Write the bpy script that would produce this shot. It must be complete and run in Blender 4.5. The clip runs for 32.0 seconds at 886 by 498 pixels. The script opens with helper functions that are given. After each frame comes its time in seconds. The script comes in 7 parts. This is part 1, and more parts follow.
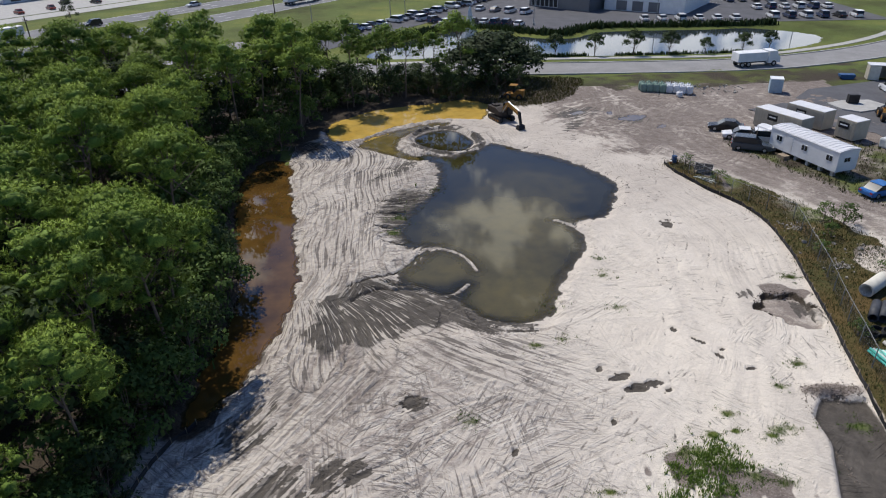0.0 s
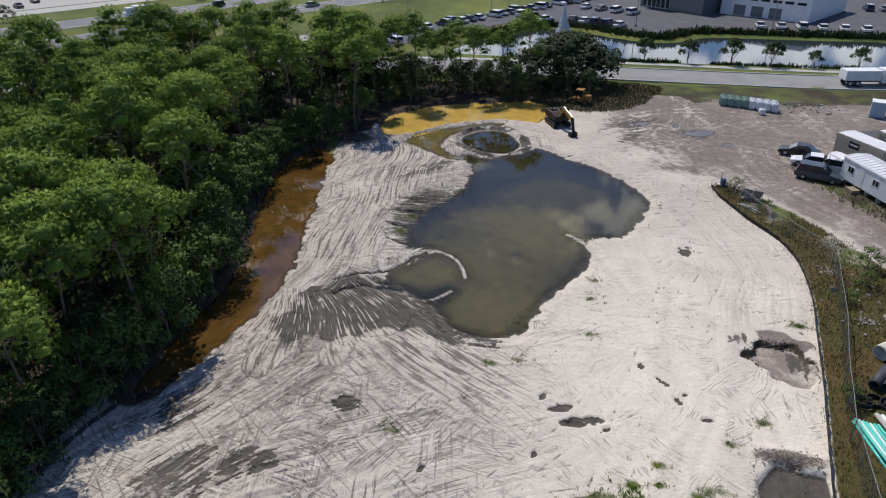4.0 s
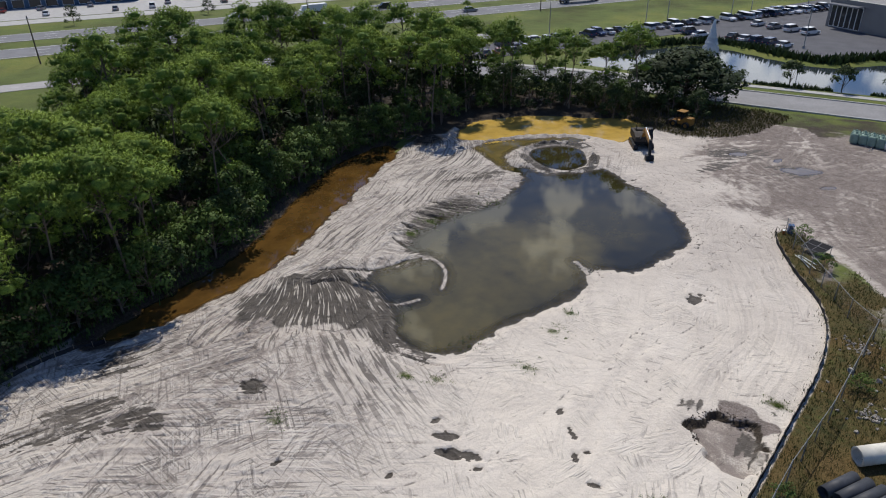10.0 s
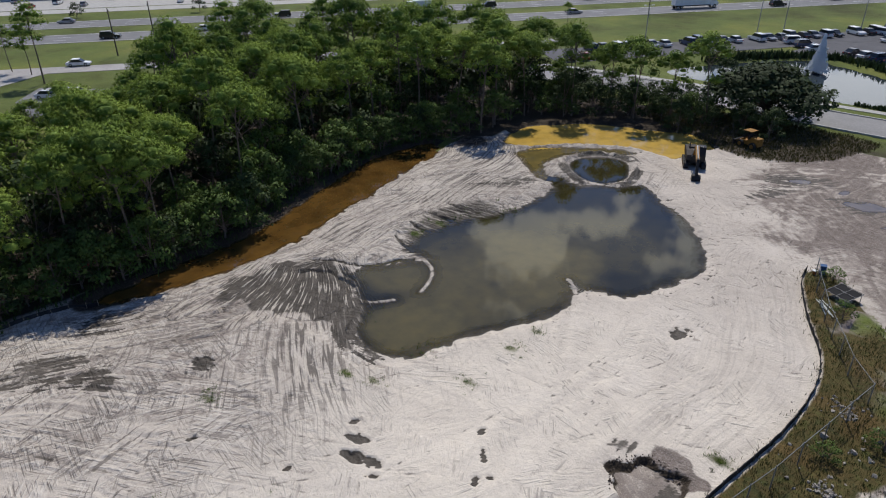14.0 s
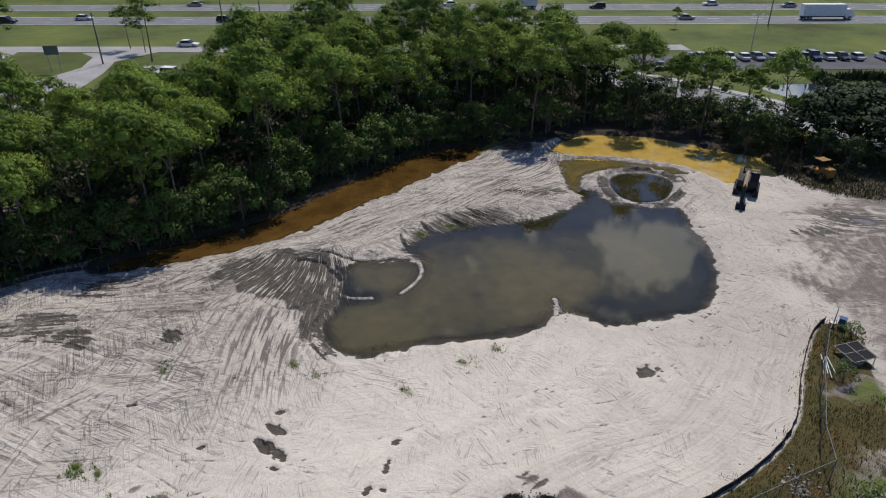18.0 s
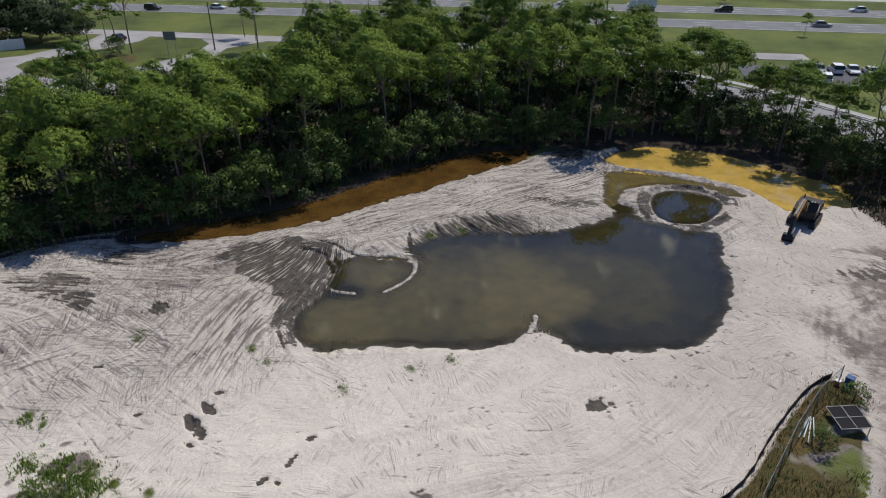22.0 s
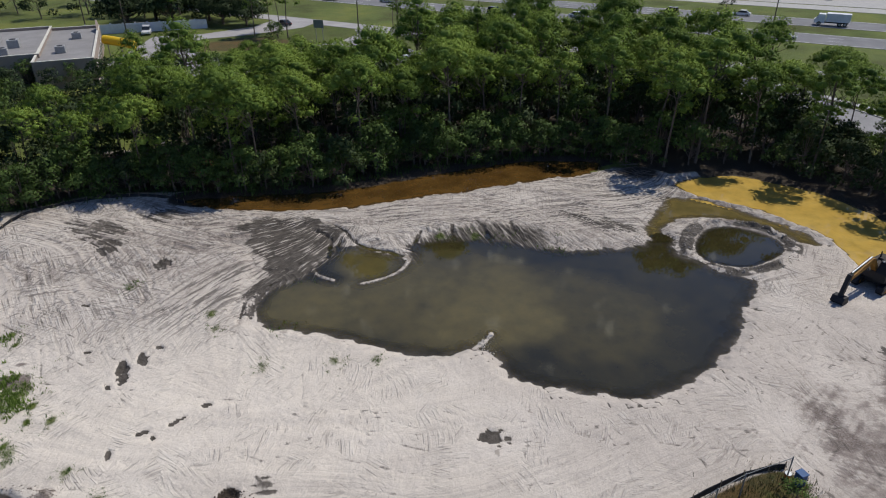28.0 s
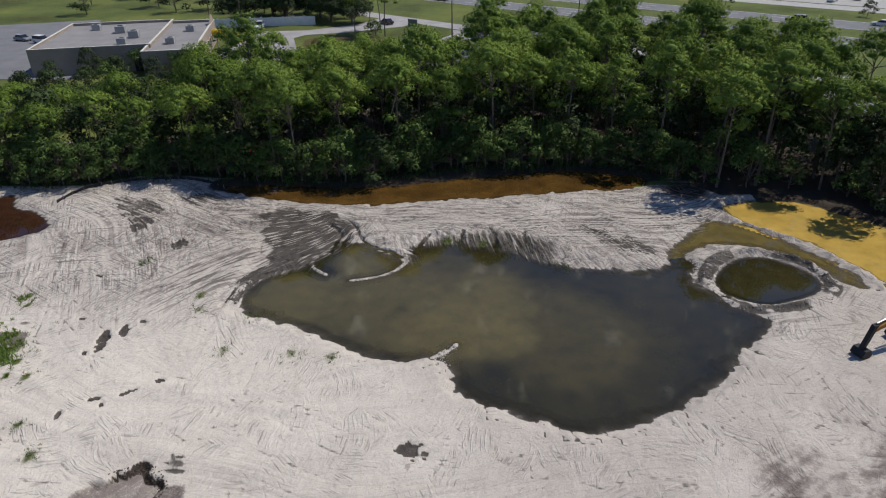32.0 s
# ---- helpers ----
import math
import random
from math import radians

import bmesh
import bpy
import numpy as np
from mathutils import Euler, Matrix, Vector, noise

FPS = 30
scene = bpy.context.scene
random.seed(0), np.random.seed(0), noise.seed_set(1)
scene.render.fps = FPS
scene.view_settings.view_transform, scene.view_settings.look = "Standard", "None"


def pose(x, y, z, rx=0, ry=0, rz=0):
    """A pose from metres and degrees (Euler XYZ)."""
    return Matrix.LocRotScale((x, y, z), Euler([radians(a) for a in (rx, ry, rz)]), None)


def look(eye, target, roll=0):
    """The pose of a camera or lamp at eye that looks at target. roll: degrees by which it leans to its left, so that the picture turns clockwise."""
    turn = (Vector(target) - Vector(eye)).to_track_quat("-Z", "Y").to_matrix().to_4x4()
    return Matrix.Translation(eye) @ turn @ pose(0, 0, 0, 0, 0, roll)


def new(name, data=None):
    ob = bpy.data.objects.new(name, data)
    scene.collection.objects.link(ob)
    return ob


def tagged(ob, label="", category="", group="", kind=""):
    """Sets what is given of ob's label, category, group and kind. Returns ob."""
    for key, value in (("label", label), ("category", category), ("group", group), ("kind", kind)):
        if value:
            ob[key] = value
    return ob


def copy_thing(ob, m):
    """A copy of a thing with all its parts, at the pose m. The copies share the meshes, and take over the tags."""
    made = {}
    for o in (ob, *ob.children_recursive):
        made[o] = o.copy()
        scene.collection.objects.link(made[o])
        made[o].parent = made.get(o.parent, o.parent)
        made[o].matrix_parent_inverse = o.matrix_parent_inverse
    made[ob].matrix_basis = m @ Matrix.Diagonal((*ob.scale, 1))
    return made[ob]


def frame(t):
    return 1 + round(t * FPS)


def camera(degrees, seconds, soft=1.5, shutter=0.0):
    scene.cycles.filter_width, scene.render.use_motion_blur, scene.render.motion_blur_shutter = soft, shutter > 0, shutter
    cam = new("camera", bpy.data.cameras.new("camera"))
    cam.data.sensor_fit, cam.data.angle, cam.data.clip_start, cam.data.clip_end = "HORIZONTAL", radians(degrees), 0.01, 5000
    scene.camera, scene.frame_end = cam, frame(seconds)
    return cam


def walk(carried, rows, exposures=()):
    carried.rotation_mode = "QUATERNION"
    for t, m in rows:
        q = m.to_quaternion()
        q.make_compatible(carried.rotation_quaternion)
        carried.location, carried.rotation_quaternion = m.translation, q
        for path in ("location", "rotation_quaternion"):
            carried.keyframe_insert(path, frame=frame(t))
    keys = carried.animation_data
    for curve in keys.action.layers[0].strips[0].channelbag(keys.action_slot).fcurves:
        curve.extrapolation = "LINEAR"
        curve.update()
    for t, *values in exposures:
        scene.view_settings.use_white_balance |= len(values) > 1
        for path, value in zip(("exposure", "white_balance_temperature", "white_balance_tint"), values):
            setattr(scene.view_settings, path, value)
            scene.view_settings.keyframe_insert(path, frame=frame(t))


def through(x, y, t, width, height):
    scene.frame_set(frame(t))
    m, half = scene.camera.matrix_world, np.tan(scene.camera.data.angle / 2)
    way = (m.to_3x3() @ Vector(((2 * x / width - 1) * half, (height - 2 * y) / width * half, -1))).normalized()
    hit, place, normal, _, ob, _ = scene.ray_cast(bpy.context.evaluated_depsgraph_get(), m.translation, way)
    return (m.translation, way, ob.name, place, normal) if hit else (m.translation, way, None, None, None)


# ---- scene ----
cam = camera(67.9, 32.0, soft=1.1)
PATH = [
    (0, (-0.486, -0.323, 29.953), (-0.486, 1.435, 28.998), -1.6),
    (1, (2.31, -0.099, 30.314), (2.22, 1.651, 29.35), -1.2),
    (2, (5.232, 0.253, 30.527), (5.051, 1.994, 29.56), -1.2),
    (3, (7.906, 0.819, 30.86), (7.644, 2.544, 29.883), -0.8),
    (6, (16.874, 3.513, 29.629), (16.316, 5.19, 28.692), -2.2),
    (9, (24.793, 7.126, 29.788), (23.987, 8.699, 28.852), -1.8),
    (11, (29.129, 10.443, 29.536), (28.183, 11.934, 28.596), -1.2),
    (13, (33.926, 13.989, 29.471), (32.827, 15.376, 28.538), -1.3),
    (14, (35.913, 16.037, 29.511), (34.749, 17.366, 28.574), -0.9),
    (16.5, (40.993, 21.59, 29.59), (39.659, 22.753, 28.658), -0.9),
    (18, (42.979, 24.913, 29.822), (41.577, 25.981, 28.876), -0.1),
    (19, (44.803, 27.712, 29.573), (43.333, 28.694, 28.637), -0.5),
    (20, (46.187, 30.468, 29.76), (44.67, 31.363, 28.814), -0.5),
    (21, (47.234, 33.039, 29.832), (45.676, 33.857, 28.88), -0.4),
    (23, (49.348, 38.6, 29.938), (47.712, 39.245, 28.984), -0.4),
    (25, (50.422, 43.275, 29.826), (48.74, 43.782, 28.87), 0.6),
    (28, (51.804, 52.468, 29.226), (50.054, 52.676, 28.28), -0.3),
    (30, (51.729, 58.326, 28.83), (49.961, 58.345, 27.896), -0.5),
    (32, (50.934, 63.878, 28.92), (49.176, 63.712, 27.981), -0.9),
]
walk(cam, [(t, look(eye, target, roll)) for t, eye, target, roll in PATH], exposures=((0.0, 0.10), (6.0, 0.05), (10.0, 0.02), (14.0, -0.06), (20.0, -0.11), (32.0, -0.11)))

# ---- world and sun ----
SUN_DIR = Vector((-0.50, 0.82, 1.45)).normalized()
world = bpy.data.worlds.new("sky")
scene.world = world
world.use_nodes = True
wt = world.node_tree
sky = wt.nodes.new("ShaderNodeTexSky")
sky.sky_type = "NISHITA"
sky.sun_disc = False
sky.sun_elevation = math.asin(SUN_DIR.z)
sky.sun_rotation = math.atan2(SUN_DIR.x, SUN_DIR.y)
sky.air_density, sky.dust_density, sky.ozone_density = 1.0, 0.1, 3.0
cloud = wt.nodes.new("ShaderNodeTexNoise")
cloud.inputs["Scale"].default_value, cloud.inputs["Detail"].default_value = 17.0, 9
cloud.inputs["Roughness"].default_value = 0.6
cloud_ramp = wt.nodes.new("ShaderNodeValToRGB")
cloud_ramp.color_ramp.elements[0].position, cloud_ramp.color_ramp.elements[1].position = 0.60, 0.71
cloud_mix = wt.nodes.new("ShaderNodeMix")
cloud_mix.data_type = "RGBA"
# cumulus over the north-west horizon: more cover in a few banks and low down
way = wt.nodes.new("ShaderNodeTexCoord").outputs["Generated"]
wt.links.new(way, cloud.inputs["Vector"])
cover = cloud.outputs["Fac"]


def world_math(op, a, b=0.0):
    n = wt.nodes.new("ShaderNodeMath")
    n.operation = op
    for i, v in enumerate((a, b)):
        if isinstance(v, (int, float)):
            n.inputs[i].default_value = v
        else:
            wt.links.new(v, n.inputs[i])
    return n.outputs[0]


def world_range(v, lo, hi, top):
    n = wt.nodes.new("ShaderNodeMapRange")
    n.interpolation_type = "SMOOTHSTEP"
    for k, q in (("From Min", lo), ("From Max", hi), ("To Max", top)):
        n.inputs[k].default_value = q
    wt.links.new(v, n.inputs["Value"])
    return n.outputs["Result"]


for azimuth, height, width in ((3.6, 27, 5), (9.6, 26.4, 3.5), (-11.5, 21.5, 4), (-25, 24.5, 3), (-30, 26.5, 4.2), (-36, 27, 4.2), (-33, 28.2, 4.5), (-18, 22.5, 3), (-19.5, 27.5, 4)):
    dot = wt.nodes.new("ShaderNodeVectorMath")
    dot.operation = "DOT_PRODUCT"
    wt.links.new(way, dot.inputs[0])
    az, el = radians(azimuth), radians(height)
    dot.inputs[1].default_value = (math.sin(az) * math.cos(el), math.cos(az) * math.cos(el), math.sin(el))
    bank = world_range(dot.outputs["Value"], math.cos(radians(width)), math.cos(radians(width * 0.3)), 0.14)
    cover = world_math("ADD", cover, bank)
apart = wt.nodes.new("ShaderNodeSeparateXYZ")
wt.links.new(way, apart.inputs[0])
low_down = world_math("MULTIPLY", world_range(world_math("SUBTRACT", 1.0, apart.outputs[2]), 0.66, 0.77, 0.22), world_range(world_math("SUBTRACT", apart.outputs[1], apart.outputs[0]), -0.1, 0.5, 1.0))
cover = world_math("ADD", cover, low_down)
glow = world_math("ADD", 1.65, world_math("MULTIPLY", low_down, 2.6))
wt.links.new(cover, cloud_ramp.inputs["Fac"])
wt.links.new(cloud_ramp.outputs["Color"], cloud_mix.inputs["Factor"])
tint = wt.nodes.new("ShaderNodeMix")
tint.data_type, tint.blend_type = "RGBA", "MULTIPLY"
tint.inputs[0].default_value = 1.0
wt.links.new(sky.outputs["Color"], tint.inputs["A"])
tint.inputs["B"].default_value = (0.78, 0.95, 1.28, 1)
wt.links.new(tint.outputs["Result"], cloud_mix.inputs["A"])
white = wt.nodes.new("ShaderNodeVectorMath")
white.operation = "SCALE"
white.inputs[0].default_value = (8.2, 8.6, 9.3)
wt.links.new(glow, white.inputs["Scale"])
wt.links.new(white.outputs[0], cloud_mix.inputs["B"])
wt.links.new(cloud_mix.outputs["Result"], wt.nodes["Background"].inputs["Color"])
wt.nodes["Background"].inputs["Strength"].default_value = 0.073

sun = new("sun", bpy.data.lights.new("sun", "SUN"))
sun.data.energy, sun.data.angle, sun.data.color = 3.75, radians(0.6), (1.0, 0.95, 0.88)
sun.matrix_world = look(SUN_DIR * 100, (0, 0, 0))

# ---- materials ----
def nodes_of(name):
    m = bpy.data.materials.new(name)
    m.use_nodes = True
    nt = m.node_tree
    return m, nt, nt.nodes["Principled BSDF"]


def add(nt, kind, **inputs):
    n = nt.nodes.new(kind)
    for k, v in inputs.items():
        n.inputs[k.replace("_", " ")].default_value = v
    return n


def noise_of(nt, scale, detail=4.0, rough=0.55, coords=None):
    n = add(nt, "ShaderNodeTexNoise", Scale=scale, Detail=detail, Roughness=rough)
    if coords is None:
        coords = nt.nodes.new("ShaderNodeTexCoord").outputs["Object"]
    nt.links.new(coords, n.inputs["Vector"])
    return n.outputs["Fac"]


def ramp(nt, fac, stops):
    r = nt.nodes.new("ShaderNodeValToRGB")
    els = r.color_ramp.elements
    while len(els) < len(stops):
        els.new(0.5)
    for e, (p, c) in zip(els, stops):
        e.position, e.color = p, (*c, 1)
    nt.links.new(fac, r.inputs["Fac"])
    return r.outputs["Color"]


def mix(nt, fac, a, b, blend="MIX"):
    n = nt.nodes.new("ShaderNodeMix")
    n.data_type, n.blend_type = "RGBA", blend
    for key, v in (("Factor", fac), ("A", a), ("B", b)):
        sock = n.inputs[key] if key != "Factor" else n.inputs[0]
        if key != "Factor":
            sock = [s for s in n.inputs if s.name == key and s.type == "RGBA"][0]
        if isinstance(v, (int, float)):
            sock.default_value = v
        elif isinstance(v, tuple):
            sock.default_value = (*v, 1)
        else:
            nt.links.new(v, sock)
    return [s for s in n.outputs if s.type == "RGBA"][0]


def math_node(nt, op, a, b=0.0, c=0.0, clamp=False):
    n = nt.nodes.new("ShaderNodeMath")
    n.operation, n.use_clamp = op, clamp
    for i, v in enumerate((a, b, c)):
        if isinstance(v, (int, float)):
            n.inputs[i].default_value = v
        else:
            nt.links.new(v, n.inputs[i])
    return n.outputs[0]


def bump(nt, p, height, strength=0.3, distance=0.05):
    b = add(nt, "ShaderNodeBump", Strength=strength, Distance=distance)
    nt.links.new(height, b.inputs["Height"])
    nt.links.new(b.outputs["Normal"], p.inputs["Normal"])


def simple(name, color, rough=0.6, metal=0.0, vary=0.18, scale=3.0, grain=0.15, bumps=0.15):
    """A painted, metal or mineral surface with broad stains, fine grain and a change from piece to piece."""
    m, nt, p = nodes_of(name)
    dark = tuple(c * (1 - vary) for c in color)
    light = tuple(min(1, c * (1 + vary * 0.6)) for c in color)
    big = noise_of(nt, scale, 5)
    small = noise_of(nt, scale * 14, 3)
    col = ramp(nt, big, [(0.3, dark), (0.7, light)])
    col = mix(nt, grain, col, ramp(nt, small, [(0.35, tuple(c * 0.55 for c in color)), (0.65, light)]))
    nt.links.new(col, p.inputs["Base Color"])
    p.inputs["Roughness"].default_value, p.inputs["Metallic"].default_value = rough, metal
    p.inputs["Specular IOR Level"].default_value = 0.5 if rough < 0.5 else 0.25
    if bumps:
        bump(nt, p, small, bumps, 0.01)
    return m


def leafy(name, dark, mid, light, through=0.25, needles=0.0):
    """Leaves that differ from spray to spray, from clump to clump (tone) and from plant to plant; tone 0 also paints
    inner shade.
    """
    m, nt, p = nodes_of(name)
    tone = nt.nodes.new("ShaderNodeAttribute")
    tone.attribute_name = "tone"
    geo = nt.nodes.new("ShaderNodeNewGeometry")
    info = nt.nodes.new("ShaderNodeObjectInfo")
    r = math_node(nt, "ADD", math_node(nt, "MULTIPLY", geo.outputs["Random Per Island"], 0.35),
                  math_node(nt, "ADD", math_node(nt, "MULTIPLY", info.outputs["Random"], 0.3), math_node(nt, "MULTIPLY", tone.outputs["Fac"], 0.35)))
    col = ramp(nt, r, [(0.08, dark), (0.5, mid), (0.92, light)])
    if needles:
        n = noise_of(nt, needles, 3, 0.7)
        col = mix(nt, 1.0, col, ramp(nt, n, [(0.36, (0.4, 0.45, 0.4)), (0.5, (0.95, 0.95, 0.95)), (0.64, (1.25, 1.2, 1.1))]), "MULTIPLY")
        bump(nt, p, n, 0.4, 0.1)
    nt.links.new(col, p.inputs["Base Color"])
    p.inputs["Roughness"].default_value = 0.75
    p.inputs["Specular IOR Level"].default_value = 0.25
    tr = nt.nodes.new("ShaderNodeBsdfTranslucent")
    nt.links.new(col, tr.inputs["Color"])
    ms = nt.nodes.new("ShaderNodeMixShader")
    ms.inputs[0].default_value = through
    nt.links.new(p.outputs[0], ms.inputs[1])
    nt.links.new(tr.outputs[0], ms.inputs[2])
    nt.links.new(ms.outputs[0], nt.nodes["Material Output"].inputs["Surface"])
    return m


def ground_material():
    m, nt, p = nodes_of("sandy_ground")
    def attr(n):
        a = nt.nodes.new("ShaderNodeAttribute")
        a.attribute_name = n
        return a.outputs["Fac"]
    n_big, n_mid, n_fine = noise_of(nt, 0.12, 5), noise_of(nt, 1.1, 6, 0.65), noise_of(nt, 9.0, 4, 0.7)
    def mask(name, soft=0.22, wob=0.45):
        v = math_node(nt, "ADD", attr(name), math_node(nt, "MULTIPLY", math_node(nt, "SUBTRACT", n_mid, 0.5), wob))
        r = nt.nodes.new("ShaderNodeMapRange")
        r.interpolation_type = "SMOOTHSTEP"
        r.inputs["From Min"].default_value, r.inputs["From Max"].default_value = 0.5 - soft, 0.5 + soft
        nt.links.new(v, r.inputs["Value"])
        return r.outputs["Result"]
    sand = ramp(nt, n_big, [(0.3, (0.41, 0.365, 0.315)), (0.5, (0.57, 0.515, 0.44)), (0.68, (0.72, 0.665, 0.58))])
    sand = mix(nt, 0.35, sand, ramp(nt, n_mid, [(0.3, (0.36, 0.32, 0.275)), (0.48, (0.58, 0.53, 0.46)), (0.7, (0.68, 0.625, 0.545))]))
    sand = mix(nt, 0.19, sand, ramp(nt, n_fine, [(0.35, (0.26, 0.235, 0.215)), (0.6, (0.66, 0.62, 0.57))]))
    dirt = ramp(nt, n_mid, [(0.3, (0.105, 0.082, 0.071)), (0.5, (0.205, 0.162, 0.138)), (0.72, (0.36, 0.31, 0.27))])
    damp_shade = ramp(nt, n_mid, [(0.3, (0.050, 0.043, 0.035)), (0.7, (0.118, 0.102, 0.085))])
    soil_shade = ramp(nt, n_fine, [(0.3, (0.022, 0.018, 0.013)), (0.7, (0.085, 0.066, 0.048))])
    green = ramp(nt, n_fine, [(0.25, (0.045, 0.07, 0.015)), (0.5, (0.085, 0.13, 0.028)), (0.8, (0.15, 0.185, 0.055))])
    green = mix(nt, math_node(nt, "MULTIPLY", n_big, 0.42), green, ramp(nt, n_mid, [(0.35, (0.12, 0.085, 0.03)), (0.65, (0.17, 0.13, 0.05))]))
    n_lawn = noise_of(nt, 0.035, 6, 0.68)
    green = mix(nt, 1.0, green, ramp(nt, n_lawn, [(0.34, (0.55, 0.5, 0.5)), (0.5, (1.0, 1.0, 1.0)), (0.66, (1.55, 1.35, 1.2))]), "MULTIPLY")
    def between(v, lo, hi, top=1.0):
        r = nt.nodes.new("ShaderNodeMapRange")
        r.interpolation_type = "SMOOTHSTEP"
        r.inputs["From Min"].default_value, r.inputs["From Max"].default_value = lo, hi
        r.inputs["To Max"].default_value = top
        nt.links.new(v, r.inputs["Value"])
        return r.outputs["Result"]
    # thin straight scratches of tracks and blades, a few ways across one another, in patches
    scratch, ridge, relief = None, None, None
    place = nt.nodes.new("ShaderNodeTexCoord").outputs["Object"]
    cross = attr("cross")
    for turn, size, shift in ((0.5, 1.0, 0), (1.08, 1.15, 40), (2.45, 0.9, 80), (-0.2, 1.25, 120), (1.75, 0.8, 160)):
        mp = nt.nodes.new("ShaderNodeMapping")
        mp.vector_type = "TEXTURE"
        mp.inputs["Location"].default_value = (shift, shift * 0.7, shift)
        mp.inputs["Rotation"].default_value[2] = turn
        mp.inputs["Scale"].default_value = (4.0 / size, 0.2 / size, 1)
        nt.links.new(place, mp.inputs["Vector"])
        n = noise_of(nt, 1.0, 1.2, 0.5, mp.outputs["Vector"])
        mp2 = nt.nodes.new("ShaderNodeMapping")
        mp2.inputs["Location"].default_value = (shift * 3.1, shift, 5)
        nt.links.new(place, mp2.inputs["Vector"])
        where = between(noise_of(nt, 0.28, 2, 0.5, mp2.outputs["Vector"]), 0.44, 0.56)
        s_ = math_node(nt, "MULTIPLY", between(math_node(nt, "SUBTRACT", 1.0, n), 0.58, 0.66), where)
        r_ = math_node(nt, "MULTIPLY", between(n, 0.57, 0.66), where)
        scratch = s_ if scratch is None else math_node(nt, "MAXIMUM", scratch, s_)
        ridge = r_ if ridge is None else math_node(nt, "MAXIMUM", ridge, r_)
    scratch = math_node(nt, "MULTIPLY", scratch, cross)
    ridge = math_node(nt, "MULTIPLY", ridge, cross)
    # combed grooves that follow the fans, the spit and the shore, coloured dark for damp and shade
    uv = nt.nodes.new("ShaderNodeCombineXYZ")
    nt.links.new(math_node(nt, "MULTIPLY", attr("comb_across"), 4.6), uv.inputs[0])
    nt.links.new(math_node(nt, "MULTIPLY", attr("comb_along"), 0.16), uv.inputs[1])
    comb, cn = attr("comb"), noise_of(nt, 1.0, 1.5, 0.5, uv.outputs[0])
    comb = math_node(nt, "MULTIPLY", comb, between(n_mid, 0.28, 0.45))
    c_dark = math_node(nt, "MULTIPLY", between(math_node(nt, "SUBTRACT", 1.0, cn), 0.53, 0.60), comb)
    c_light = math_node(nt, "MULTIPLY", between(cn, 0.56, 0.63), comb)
    # patches of short parallel blade and tyre marks, each patch turned its own way
    shaken = nt.nodes.new("ShaderNodeVectorMath")
    shaken.operation = "MULTIPLY_ADD"
    wander = add(nt, "ShaderNodeTexNoise", Scale=0.9, Detail=2.0)
    nt.links.new(place, wander.inputs["Vector"])
    nt.links.new(wander.outputs["Color"], shaken.inputs[0])
    shaken.inputs[1].default_value = (2.2, 2.2, 0)
    nt.links.new(place, shaken.inputs[2])
    cells = add(nt, "ShaderNodeTexVoronoi", Scale=0.42)
    cells.voronoi_dimensions = "2D"
    nt.links.new(shaken.outputs[0], cells.inputs["Vector"])
    kind = nt.nodes.new("ShaderNodeSeparateColor")
    nt.links.new(cells.outputs["Color"], kind.inputs[0])
    where_xyz = nt.nodes.new("ShaderNodeSeparateXYZ")
    nt.links.new(place, where_xyz.inputs[0])
    turn_of = math_node(nt, "MULTIPLY", kind.outputs[0], 6.283)
    ca, sa = math_node(nt, "COSINE", turn_of), math_node(nt, "SINE", turn_of)
    du = math_node(nt, "ADD", math_node(nt, "MULTIPLY", where_xyz.outputs[0], ca), math_node(nt, "MULTIPLY", where_xyz.outputs[1], sa))
    dv = math_node(nt, "SUBTRACT", math_node(nt, "MULTIPLY", where_xyz.outputs[1], ca), math_node(nt, "MULTIPLY", where_xyz.outputs[0], sa))
    bent = math_node(nt, "ADD", du, math_node(nt, "MULTIPLY", math_node(nt, "SINE", math_node(nt, "MULTIPLY", dv, 0.9)), 0.25))
    dash_at = nt.nodes.new("ShaderNodeCombineXYZ")
    nt.links.new(math_node(nt, "MULTIPLY", bent, 5.6), dash_at.inputs[0])
    nt.links.new(math_node(nt, "MULTIPLY", dv, 0.42), dash_at.inputs[1])
    nt.links.new(math_node(nt, "MULTIPLY", kind.outputs[1], 50.0), dash_at.inputs[2])
    dash = noise_of(nt, 1.0, 2.0, 0.5, dash_at.outputs[0])
    busy = math_node(nt, "MULTIPLY", between(kind.outputs[2], 0.15, 0.4), attr("open"))
    busy = math_node(nt, "MULTIPLY", busy, between(noise_of(nt, 0.42, 3, 0.6), 0.44, 0.56))
    d_dark = math_node(nt, "MULTIPLY", between(math_node(nt, "SUBTRACT", 1.0, dash), 0.58, 0.67), busy)
    d_light = math_node(nt, "MULTIPLY", between(dash, 0.57, 0.66), busy)
    # scuffs and small broken crusts
    scuff = add(nt, "ShaderNodeTexNoise", Scale=1.7, Detail=6.0, Roughness=0.62, Distortion=1.6)
    nt.links.new(place, scuff.inputs["Vector"])
    scuffs = math_node(nt, "MULTIPLY", between(scuff.outputs["Fac"], 0.60, 0.70), between(n_big, 0.38, 0.6))
    sand = mix(nt, math_node(nt, "MULTIPLY", scuffs, 0.68), sand, (0.22, 0.19, 0.16))
    sand = mix(nt, math_node(nt, "MULTIPLY", math_node(nt, "SUBTRACT", 1.0, attr("pale"), clamp=True), 0.75), sand, (0.90, 0.875, 0.865), "MULTIPLY")
